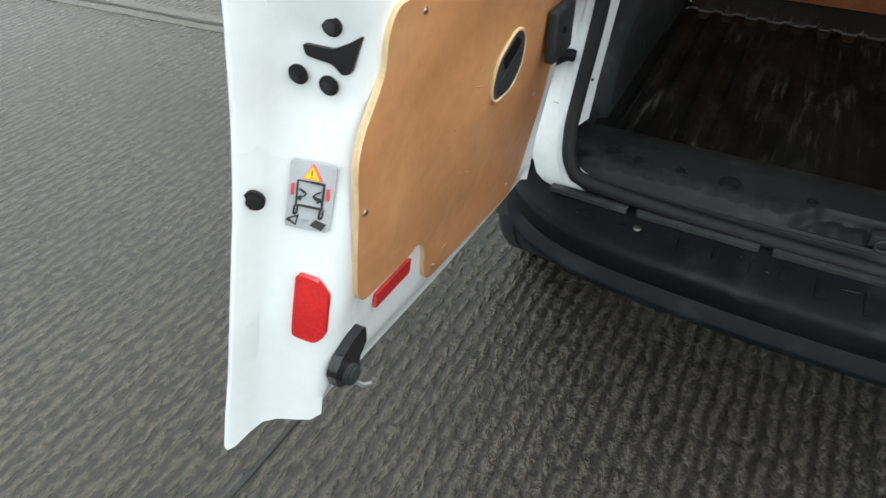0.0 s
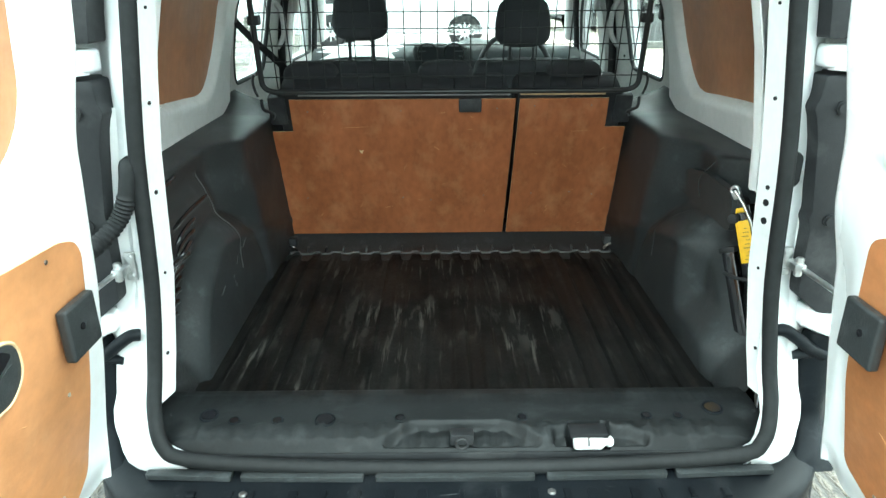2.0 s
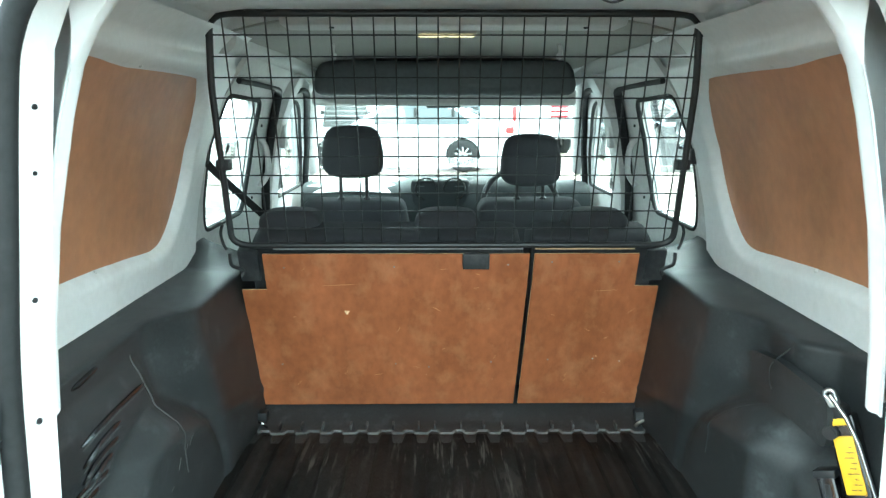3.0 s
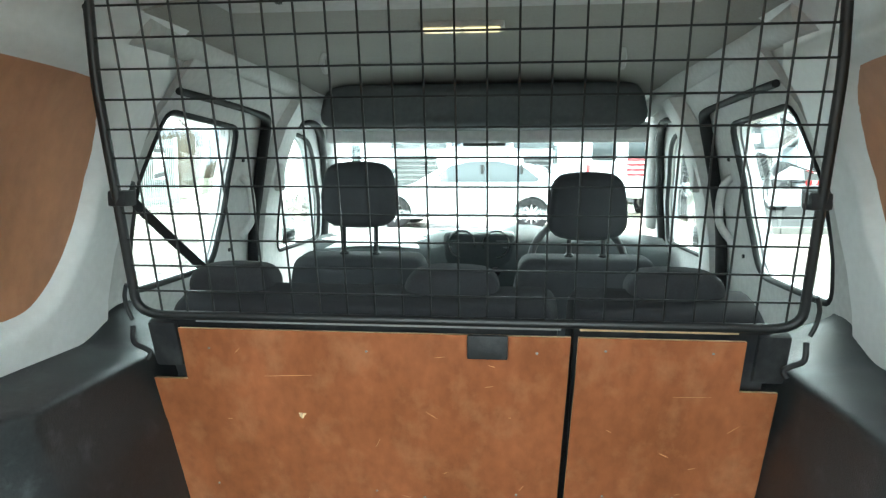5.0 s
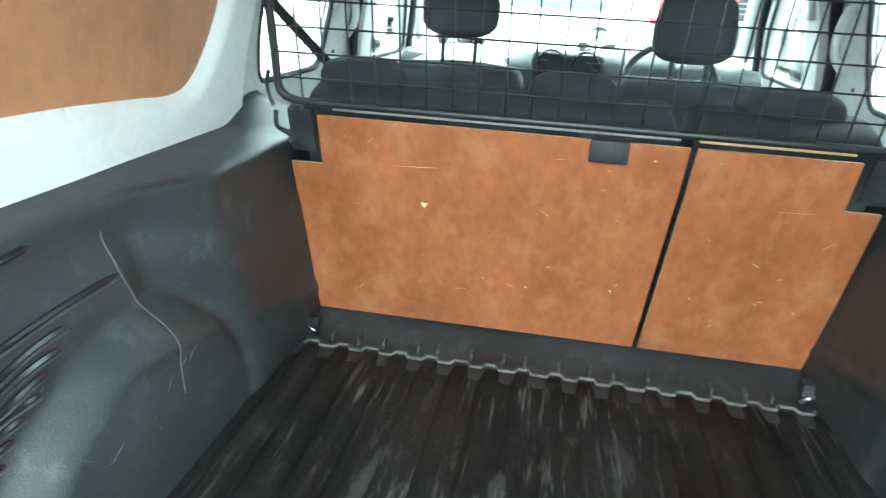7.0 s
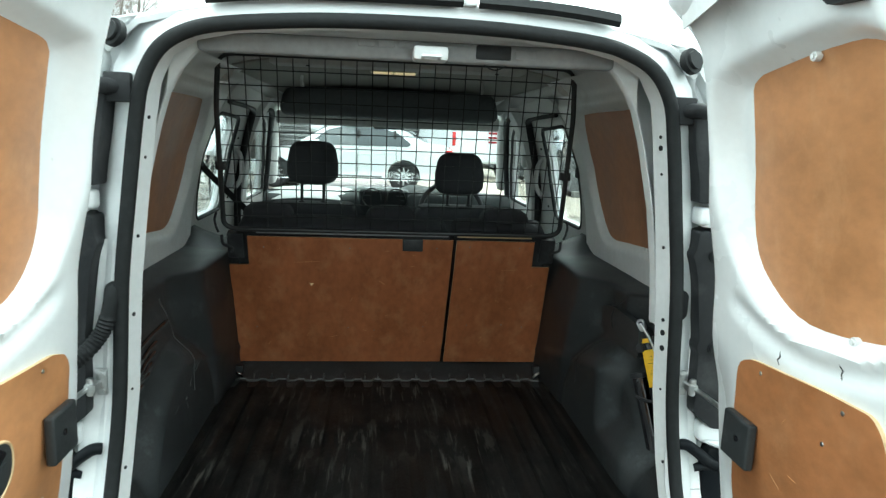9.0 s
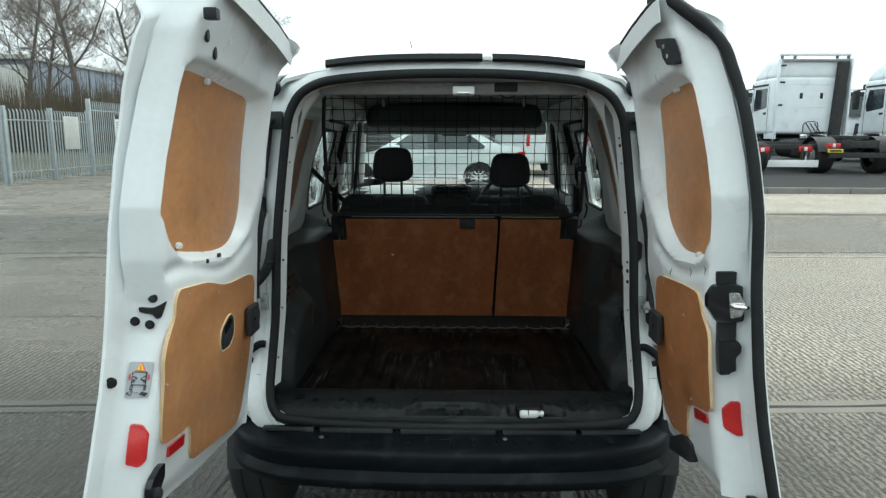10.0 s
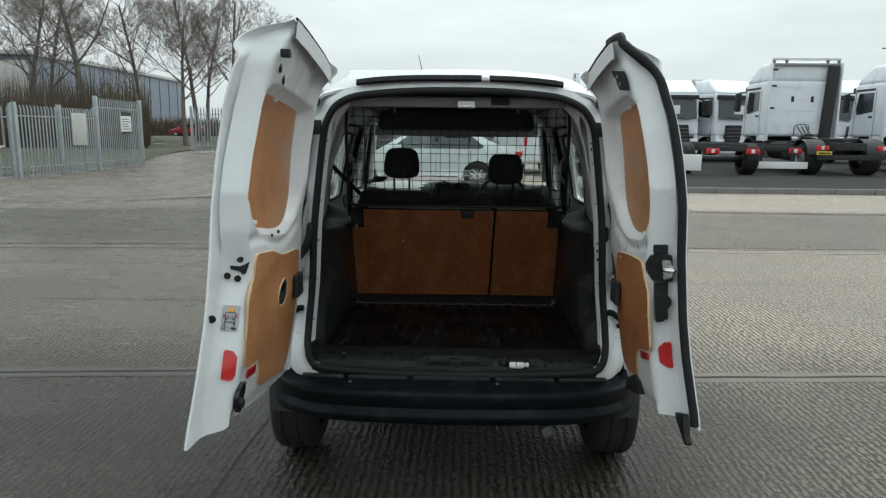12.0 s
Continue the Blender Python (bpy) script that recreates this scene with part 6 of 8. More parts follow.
def front_seat(x, low):
    t = thing("front_seat", "charcoal fabric front seat with a headrest on two posts", "car seat", "front seats")
    b = cushion((x - 0.255, 1.90, 0.72), (x + 0.255, 2.06, 1.165), 0.05, 0.012, 0.16)
    moved(b, Matrix.Translation((0, 1.98, 0.7)) @ Matrix.Rotation(radians(4), 4, "X") @ Matrix.Translation((0, -1.98, -0.7)))
    back = part("backrest", b, FABRIC, t)
    part("seat_base", cushion((x - 0.26, 1.98, 0.60), (x + 0.26, 2.50, 0.80), 0.05), FABRIC, t)
    part("seat_plinth", box((x - 0.22, 2.02, 0.50), (x + 0.22, 2.42, 0.61), 0.02), BLACK, t)
    h = cushion((x - 0.128, 1.90, 1.252 - low), (x + 0.128, 1.985, 1.474 - low), 0.045, 0.012, 0.12)
    for v in h.verts:
        u, w = (v.co.x - x) / 0.128, (v.co.z - 1.363 + low) / 0.111
        v.co.z -= 0.030 * min(1.0, abs(u)) ** 3 * w
    hr = part("headrest", h, FABRIC, t)
    for dx in (-0.055, 0.055):
        part("headrest_post", tube([(x + dx, 1.945, 1.14), (x + dx, 1.945, 1.28)], 0.008, 8), BLACK, t)
        part("post_sleeve", disc((x + dx, 1.945, 1.163), (0, 0, 1), 0.016, 0.02, 12, 0.004), BLACK, t)
    return t


front_seat(-0.40, 0.0)
front_seat(0.35, 0.035)


def rear_bench():
    t = thing("rear_bench", "charcoal split rear bench seat, seen from the cargo bay", "car seat")

    def lean(b):
        return moved(b, Matrix.Translation((0, 1.03, 1.10)) @ Matrix.Rotation(radians(17), 4, "X") @ Matrix.Translation((0, -1.03, -1.10)))

    for x0, x1 in ((-0.60, 0.205), (0.225, 0.60)):
        part("backrest", lean(cushion((x0, 1.045, 0.60), (x1, 1.19, 1.165), 0.045, 0.008)), FABRIC, t)
        part("back_panel", lean(box((x0 + 0.005, 1.030, 0.595), (x1 - 0.005, 1.047, 1.148), 0.006)), BLACK, t)
    part("seat_base", cushion((-0.60, 1.25, 0.60), (0.60, 1.66, 0.80), 0.05), FABRIC, t)
    for x0, x1 in ((-0.59, -0.40), (-0.115, 0.085), (0.345, 0.54)):
        h = cushion((x0, 1.10, 1.165), (x1, 1.20, 1.242), 0.03, 0.012, 0.10)
        for v in h.verts:
            u, w = (v.co.x - 0.5 * (x0 + x1)) / (0.5 * (x1 - x0)), (v.co.z - 1.203) / 0.039
            v.co.z -= 0.016 * min(1.0, abs(u)) ** 3 * w
        part("headrest", h, FABRIC, t, "low curved headrest")
    part("seat_belt", tube_strip([(-0.775, 1.20, 1.40), (-0.74, 1.215, 1.345), (-0.60, 1.24, 1.20)], 0.013), RUBBER, t, "dark seat belt webbing")
    part("belt_guide", box((-0.80, 1.185, 1.37), (-0.755, 1.215, 1.42), 0.01), BLACK, t)
    part("belt_guide", box((0.745, 1.185, 1.37), (0.79, 1.215, 1.42), 0.01), BLACK, t)
    for s in (-1, 1):
        part("latch_block", lean(box((s * 0.60 - 0.03, 1.02, 1.035), (s * 0.60 + 0.03, 1.06, 1.14), 0.008)), BLACK, t)


def tube_strip(pts, w):
    rows = []
    P = [Vector(p) for p in pts]
    fine = smooth_path(P, 5)
    for i, p in enumerate(fine):
        d = (fine[min(i + 1, len(fine) - 1)] - fine[max(i - 1, 0)]).normalized()
        side = d.cross(Vector((0.2, 1, 0.1))).normalized() * w
        rows.append([p - side, p + side])
    return sheet(rows, 0.002)


rear_bench()


def seat_board(name, poly, label):
    """A sheet of plywood screwed to the sloping back of the bench. Points are (x, z)."""
    t = thing(name, label, "plywood board")
    flat = holed(poly, [])
    thickened(flat, (0, 0, 0.010))

    def slope(z):
        return lerp_table([(0.575, 1.195), (1.02, 1.026), (1.14, 0.992)], z)

    sl = sliced(flat, "y", [0.7, 0.85, 1.02])
    for v in sl.verts:
        x, z, d = v.co
        v.co = Vector((x, slope(z) - 0.004 - d, z))
    bmesh.ops.recalc_face_normals(sl, faces=sl.faces)
    sl.normal_update()
    for f in sl.faces:
        if abs(f.normal.y) < 0.6:
            f.material_index = 1
    part("board", sl, [PLY_BOARD, PLY_EDGE], t, sharp=30)
    xs = [p[0] for p in poly]
    x0, x1 = min(xs), max(xs)
    wide = x1 - x0 > 0.5
    screws = [(-0.49, 1.09), (-0.17, 1.092), (0.16, 1.098), (-0.538, 0.745), (-0.178, 0.745), (-0.073, 0.733), (0.125, 0.752)] if wide else [(0.287, 1.106), (0.482, 1.107), (0.305, 0.76), (0.448, 0.764), (0.534, 0.753)]
    for x, z in screws:
        part("board_screw", disc((x, slope(z) - 0.0145, z), (0, -1, 0.3), 0.0028, 0.003, 8, 0.001), DULLSTEEL, t)
    marks = [(-0.384, 1.03, 0.10, 0.05), (-0.44, 1.078, 0.02, 0.8), (-0.06, 0.958, 0.03, -0.6), (-0.17, 0.863, 0.025, 1.1), (-0.03, 0.80, 0.012, 0.4), (0.06, 1.02, 0.018, 0.2), (-0.25, 0.70, 0.03, 0.15), (-0.50, 0.66, 0.02, 0.9)] if wide else [(0.42, 1.012, 0.07, 0.04), (0.53, 0.932, 0.03, 0.7), (0.30, 0.93, 0.012, -0.5), (0.47, 0.84, 0.015, 0.3), (0.36, 0.67, 0.025, 1.0)]
    rng = random.Random(int(100 * x1))
    marks += [(rng.uniform(x0 + 0.05, x1 - 0.06), rng.uniform(0.61, 1.09), rng.uniform(0.006, 0.022), rng.choice((0.05, 0.3, -0.4, 1.4, 1.0)) + rng.uniform(-0.2, 0.2)) for _ in range(9 if wide else 4)]
    for x, z, ln, a in marks:
        line = [(x + ln * u * math.cos(a), z + ln * u * math.sin(a)) for u in (0, 0.2, 0.5, 0.8, 1)]
        part("scratch", tube([(xx, slope(zz) - 0.0142, zz) for xx, zz in line], [0.0002, 0.0006, 0.0008, 0.0005, 0.0002], 5), PLY_SC, t)
    return t, slope


big, slope = seat_board("seat_board", [(-0.621, 1.018), (-0.548, 1.018), (-0.548, 1.132), (0.222, 1.132), (0.207, 0.579), (-0.618, 0.577)], "wide reddish plywood board on the bench back, scratched")
seat_board("seat_board", [(0.236, 1.132), (0.538, 1.132), (0.538, 1.028), (0.608, 1.028), (0.612, 0.80), (0.612, 0.579), (0.221, 0.579)], "narrow reddish plywood board on the bench back, scratched")
part("handle_cutout", box((0.028, 0.968, 1.088), (0.105, 0.984, 1.134), 0.004), BLACK, big, "black seat release handle")
ch = bmesh.new()
for k, (dx, dz, r) in enumerate(((0, 0, 0.006), (0.005, 0.003, 0.004), (-0.004, 0.004, 0.004), (0.001, -0.005, 0.003))):
    disc((-0.318 + dx, slope(0.94) - 0.0145 - 0.0002 * k, 0.94 + dz), (0, -1, 0.36), r, 0.0012, 7, bm=ch)
part("chipped_patch", ch, PLY_EDGE, big, "pale chip in the veneer")


def mesh_guard():
    t = thing("mesh_guard", "black wire mesh guard between cargo bay and seats", "dog guard")

    def at(x, h):
        """h from 0 at the bottom bar to 1 at the top bar; the guard leans back towards the top."""
        return (x, 0.985 - 0.14 * h, 1.157 + 0.615 * h)

    W = 0.632
    loop = rounded([(-W, 0), (W, 0), (W - 0.004, 0.72), (W - 0.022, 1), (-W + 0.022, 1), (-W + 0.004, 0.72)], 0.06, 6)
    part("guard_frame", tube([at(x, h) for x, h in loop], 0.0095, 8, closed=True), WIRE, t)
    for k in range(-11, 12):
        x = 0.012 + 0.0538 * k
        part("upright_wire", tube([at(x, 0), at(x, 1)], 0.0021, 6), WIRE, t)
    for k in range(1, 12):
        h = k / 12
        part("cross_wire", tube([(p[0], p[1] - 0.004, p[2]) for p in (at(-W + 0.004, h), at(W - 0.004, h))], 0.0021, 6), WIRE, t)
    for s in (-1, 1):
        part("guard_leg", tube(smooth_path([(s * 0.660, 0.995, 1.215), (s * 0.668, 1.0, 1.19), (s * 0.664, 1.003, 1.16), (s * 0.656, 1.005, 1.14)], 4), 0.0045, 8), WIRE, t)
        part("guard_clamp", box((s * 0.628 - 0.018, 0.925, 1.375), (s * 0.628 + 0.018, 0.965, 1.405), 0.005), BLACK, t)
    for s in (-1, 1):
        part("guard_knob", disc((s * 0.634, 0.856, 1.728), (1, 0, 0), 0.011, 0.034, 12, 0.003), BLACK, t)
    part("ledge_strip", box((-0.52, 1.0, 1.140), (0.205, 1.015, 1.146), 0.002), DULLPAINT, t)
    part("ledge_strip", box((0.24, 1.0, 1.140), (0.53, 1.015, 1.148), 0.002), PLY_EDGE, t)


mesh_guard()


def dashboard():
    rows = []
    for k in range(25):
        x = -0.76 + 1.52 * k / 24
        hump = 0.045 * smoothstep(0.62, 0.50, x) * smoothstep(0.06, 0.18, x)
        mid = 0.0 + 0.03 * smoothstep(0.26, 0.16, abs(x + 0.03))
        rows.append([(x, 2.66, 0.62), (x, 2.60 - mid, 0.80), (x, 2.585 - mid, 1.0), (x, 2.60 - mid, 1.09 + mid * 0.8 + hump), (x, 2.64, 1.125 + mid * 0.9 + hump), (x, 2.72, 1.14 + mid + hump), (x, 2.95, 1.13 + hump * 0.3), (x, 3.12, 1.12)])
    db = part("dashboard", sheet(rows, 0.01), DASH, VAN, sharp=60)
    part("dash_pod", cushion((-0.19, 2.555, 0.90), (0.13, 2.66, 1.185), 0.03, 0.01, 0.05), DASH, db)
    for x in (-0.103, 0.043):
        v = part("air_vent", tube([(x + 0.056 * math.cos(a), 2.553, 1.135 + 0.056 * math.sin(a)) for a in [math.tau * k / 24 for k in range(24)]], 0.005, 8, closed=True), GLOSS, db, "round air vent")
        for q in range(4):
            z = 1.135 + 0.027 * (q - 1.5)
            hw = math.sqrt(0.052 ** 2 - (z - 1.135) ** 2)
            part("vent_blade", box((x - hw, 2.552, z - 0.003), (x + hw, 2.566, z + 0.003), 0.001), SHELF_M, v)
    for x in (-0.10, -0.03, 0.04):
        part("heater_knob", disc((x, 2.545, 1.02), (0, -1, 0), 0.022, 0.025, 16, 0.004), GLOSS, db)
    # pale upper dash on the passenger side
    part("dash_top_panel", sheet([[(-0.74 + 0.52 * k / 10, y, z + 0.02 * math.sin(math.pi * k / 10)) for k in range(11)] for y, z in ((2.60, 1.10), (2.66, 1.14), (2.9, 1.148), (3.05, 1.14))], 0.006), DASH_LT, db, "pale dashboard top")
    # steering wheel
    m = Matrix.Translation((0.37, 2.42, 1.08)) @ Matrix.Rotation(radians(62), 4, "X")
    sw = part("steering_wheel", moved(tube([(0.185 * math.cos(a), 0.185 * math.sin(a), 0) for a in [math.tau * k / 36 for k in range(36)]], 0.015, 8, closed=True), m), BLACK, VAN, "black steering wheel on the right side")
    part("wheel_hub", moved(disc((0, 0, 0), (0, 0, 1), 0.07, 0.04, 20, 0.012), m), BLACK, sw)
    for a in (0, math.pi, -math.pi / 2):
        part("wheel_spoke", moved(tube([(0.06 * math.cos(a), 0.06 * math.sin(a), 0), (0.18 * math.cos(a), 0.18 * math.sin(a), 0)], 0.016, 8), m), BLACK, sw)
    part("steering_column", tube([(0.37, 2.44, 1.07), (0.37, 2.62, 0.98)], 0.035, 10), BLACK, sw)
    # overhead shelf and sun visor edge
    sh = cushion((-0.60, 2.16, 1.60), (0.58, 2.48, 1.755), 0.05, 0.02, 0.06)
    sf = part("overhead_shelf", sh, SHELF_M, VAN, "dark grey overhead shelf above the windscreen")
    part("shelf_edge", cushion((-0.66, 2.46, 1.555), (0.64, 2.52, 1.635), 0.02), TRIM_LT, sf, "pale shelf underside")
    mr = part("rear_view_mirror", box((-0.10, 2.55, 1.545), (0.08, 2.57, 1.585), 0.010, 3), BLACK, VAN)
    part("mirror_stem", tube([(-0.01, 2.56, 1.57), (-0.01, 2.60, 1.64)], 0.008, 6), BLACK, mr)
    part("rear_floor", box((-0.80, 1.3, 0.50), (0.80, 3.1, 0.52), 0.005), BLACK, VAN)


dashboard()


def car_jack():
    """A scissor jack folded flat, leaning in the side niche; built upright, then tilted."""
    t = thing("car_jack", "black scissor jack with a yellow label leaning in the side niche", "car jack")
    part("jack_body", box((-0.004, -0.020, -0.03), (0.034, 0.026, 0.190), 0.006), GLOSS, t)
    part("jack_head", prism(rounded([(-0.014, 0.17), (0.020, 0.17), (0.018, 0.205), (0.004, 0.216), (-0.010, 0.206)], 0.005), "x", -0.006, 0.026, 0.003), BLACK, t)
    part("jack_foot", box((-0.006, -0.036, -0.170), (0.030, 0.020, -0.028), 0.006), BLACK, t)
    ch = part("jack_channel", box((-0.010, 0.034, -0.165), (0.026, 0.066, 0.085), 0.005), GLOSS, t)
    part("channel_groove", box((-0.0125, 0.044, -0.150), (-0.008, 0.054, 0.068), 0.002), BLACK, ch)
    part("channel_cap", box((-0.014, 0.030, 0.078), (0.028, 0.070, 0.093), 0.004), BLACK, ch)
    lab = part("jack_label", box((-0.0066, -0.013, 0.048), (-0.0036, 0.021, 0.152), 0.0005), YELLOW, t, "yellow label with unreadable black lines")
    part("label_band", box((-0.0066, -0.013, 0.172), (-0.0036, 0.021, 0.184), 0.0005), YELLOW, lab)
    for k in range(9):
        z = 0.056 + 0.0095 * k
        part("label_line", box((-0.0073, -0.006 - 0.003 * (k % 2), z), (-0.0063, 0.010 - 0.005 * (k % 3), z + 0.0013), 0.0), LABEL_INK, lab)
    part("jack_pivot", disc((-0.006, 0.022, 0.160), (1, 0, 0), 0.013, 0.020, 16, 0.003), BLACK, t)
    part("jack_yoke", box((-0.010, -0.004, 0.205), (0.006, 0.018, 0.226), 0.004), STEEL, t)
    part("jack_eye", tube([(-0.006, 0.008 + 0.009 * math.cos(a), 0.229 + 0.008 * math.sin(a)) for a in [math.tau * k / 14 for k in range(14)]], 0.0045, 8, closed=True), STEEL, t)
    part("jack_handle", tube([(-0.012, 0.006, 0.228), (-0.014, -0.012, 0.185), (-0.012, -0.021, 0.14), (-0.010, -0.027, 0.03), (-0.008, -0.030, -0.06)], 0.0042, 10), STEEL, t, "bright steel crank rod")
    part("retaining_strap", tube(smooth_path([(-0.012, 0.066, 0.03), (-0.014, 0.03, 0.012), (-0.010, -0.028, 0.0)], 4), 0.005, 6), BLACK, t)
    t.matrix_basis = Matrix.Translation((0.728, 0.172, 0.812)) @ Matrix.Rotation(radians(-9), 4, "Y") @ Matrix.Rotation(radians(-22), 4, "X") @ Matrix.Rotation(radians(46), 4, "Z")


car_jack()

bt = thing("white_bottle", "small white plastic bottle lying in the sill pocket", "bottle")
prof = [(0.0, 0.004), (0.002, 0.014), (0.006, 0.017), (0.058, 0.017), (0.064, 0.012), (0.068, 0.009), (0.070, 0.009)]
part("bottle_body", sheet([[(0.24 + a, -0.150 + r * math.cos(q), 0.592 + r * math.sin(q)) for q in [math.tau * k / 16 for k in range(16)]] for a, r in prof], closed_u=True), BOTTLE, bt)
part("pocket_clip", box((0.232, -0.158, 0.606), (0.312, -0.118, 0.616), 0.003), BLACK, VAN)
part("bottle_cap", disc((0.317, -0.150, 0.592), (1, 0, 0), 0.011, 0.014, 14, 0.003), BOTTLE, bt)
part("bottle_label", sheet([[(a, -0.150 + 0.0174 * math.cos(q), 0.592 + 0.0174 * math.sin(q)) for q in [math.tau * (k / 12 - 0.1) * 0.6 for k in range(12)]] for a in (0.268, 0.272)], 0.0004), LABEL_INK, bt)


# ---- the yard around: fence, trees, trucks, cars, buildings ----
def mesh_object(name, verts, faces, material, parent=None, smooth=True):
    me = bpy.data.meshes.new(name)
    me.from_pydata(verts, [], faces)
    me.materials.append(material)
    if smooth:
        me.polygons.foreach_set("use_smooth", [True] * len(me.polygons))
    ob = new(name, me)
    if parent is not None:
        ob.parent = parent
    return ob


PALE = None


def pale_mesh(h):
    """One steel pale: W section with a split, splayed top."""
    prof = [(-0.034, 0.0), (-0.024, 0.018), (-0.010, 0.004), (0.0, 0.012), (0.010, 0.004), (0.024, 0.018), (0.034, 0.0)]
    levels = [(0.05, 1, 0), (h - 0.12, 1, 0), (h - 0.03, 0.7, 0.02), (h, 0.15, 0.05)]
    bm = bmesh.new()
    rows = [[(x * f, y + dy, z) for x, y in prof] for z, f, dy in levels]
    sheet(rows, bm=bm)
    bmesh.ops.solidify(bm, geom=bm.faces[:], thickness=0.004)
    me = bpy.data.meshes.new("pale")
    bm.to_mesh(me)
    bm.free()
    me.materials.append(GALV)
    return me


def fence_run(name, a, b, h, label, posts=True, spacing=0.155, step_h=0.0):
    a, b = Vector((*a, ground_z(*a))), Vector((*b, ground_z(*b)))
    t = thing(name, label, "fence", "palisade fencing")
    d = b - a
    ang = math.atan2(d.y, d.x)
    me = pale_mesh(h)
    n = max(2, int(d.length / spacing))
    for k in range(n):
        o = new("pale", me)
        o.parent = t
        p = a + d * ((k + 0.5) / n)
        o.matrix_basis = Matrix.Translation(p) @ Matrix.Rotation(ang, 4, "Z")
    nrm = Vector((-d.y, d.x, 0)).normalized() * 0.03
    for z in (0.35, h - 0.35):
        q0, q1 = a + Vector((0, 0, z)) + nrm, b + Vector((0, 0, z)) + nrm
        part("rail", tube([q0, q1], 0.026, 4), GALV, t, smooth=False)
    if posts:
        for p in (a, b):
            bm = box((-0.05, -0.075, -0.05), (0.05, 0.075, h + 0.08), 0.006)
            part("post", moved(bm, Matrix.Translation(p + nrm * 2) @ Matrix.Rotation(ang, 4, "Z")), GALV, t)
    return t


fence_run("palisade_fence", (-20.5, 16.3), (-14.2, 18.4), 2.3, "galvanised steel palisade fence panel", spacing=0.16)
fence_run("palisade_fence", (-14.1, 18.5), (-13.9, 20.6), 2.35, "galvanised steel palisade fence panel beside the gate")
fence_run("palisade_fence", (-13.9, 20.6), (-13.97, 23.1), 2.35, "galvanised palisade fence panel with a pale board")
gate = fence_run("palisade_gate", (-13.97, 23.2), (-14.0, 26.9), 2.8, "galvanised palisade gate leaf, open, with a sign", spacing=0.15)
fence_run("palisade_fence", (-14.6, 34.0), (-9.0, 34.5), 2.4, "galvanised steel palisade fence panel beyond the gate")


def sign():
    t = thing("gate_sign", "white sign with black header on the gate", "sign")
    bm = box((-0.03, -0.42, 0), (0.0, 0.42, 0.86), 0.004)
    m = Matrix.Translation((-13.93, 25.3, 1.46)) @ Matrix.Rotation(radians(-0.5), 4, "Z") @ Matrix.Diagonal((-1, 1, 1, 1))
    moved(bm, m)
    bmesh.ops.recalc_face_normals(bm, faces=bm.faces)
    part("sign_board", bm, SIGNWHITE, t)
    for lo, hi in (((-0.034, -0.42, 0.70), (-0.030, 0.42, 0.86)), ((-0.034, -0.42, 0.0), (-0.030, 0.42, 0.06))):
        b2 = moved(box(lo, hi, 0), m)
        bmesh.ops.recalc_face_normals(b2, faces=b2.faces)
        part("sign_band", b2, LABEL_INK, t)
    for k in range(5):
        b2 = moved(box((-0.033, -0.34, 0.15 + 0.10 * k), (-0.030, 0.34 - 0.1 * (k % 3), 0.19 + 0.10 * k), 0), m)
        bmesh.ops.recalc_face_normals(b2, faces=b2.faces)
        part("sign_line", b2, DULLSTEEL, t)
    t2 = thing("fence_board", "plain pale board fixed to the fence", "board")
    part("board", moved(box((0, -0.47, 1.02), (0.02, 0.47, 2.18), 0.004), Matrix.Translation((-13.91, 21.75, 0.0))), CLAD_LT, t2)
    t3 = thing("barrier_chain", "white plastic chain hanging beside the fence", "chain")
    part("chain", tube(smooth_path([(-14.4, 18.25, 1.05), (-15.2, 17.9, 0.72), (-16.4, 17.45, 0.62), (-18.0, 16.9, 0.7)], 6), 0.035, 6), SIGNWHITE, t3)


sign()


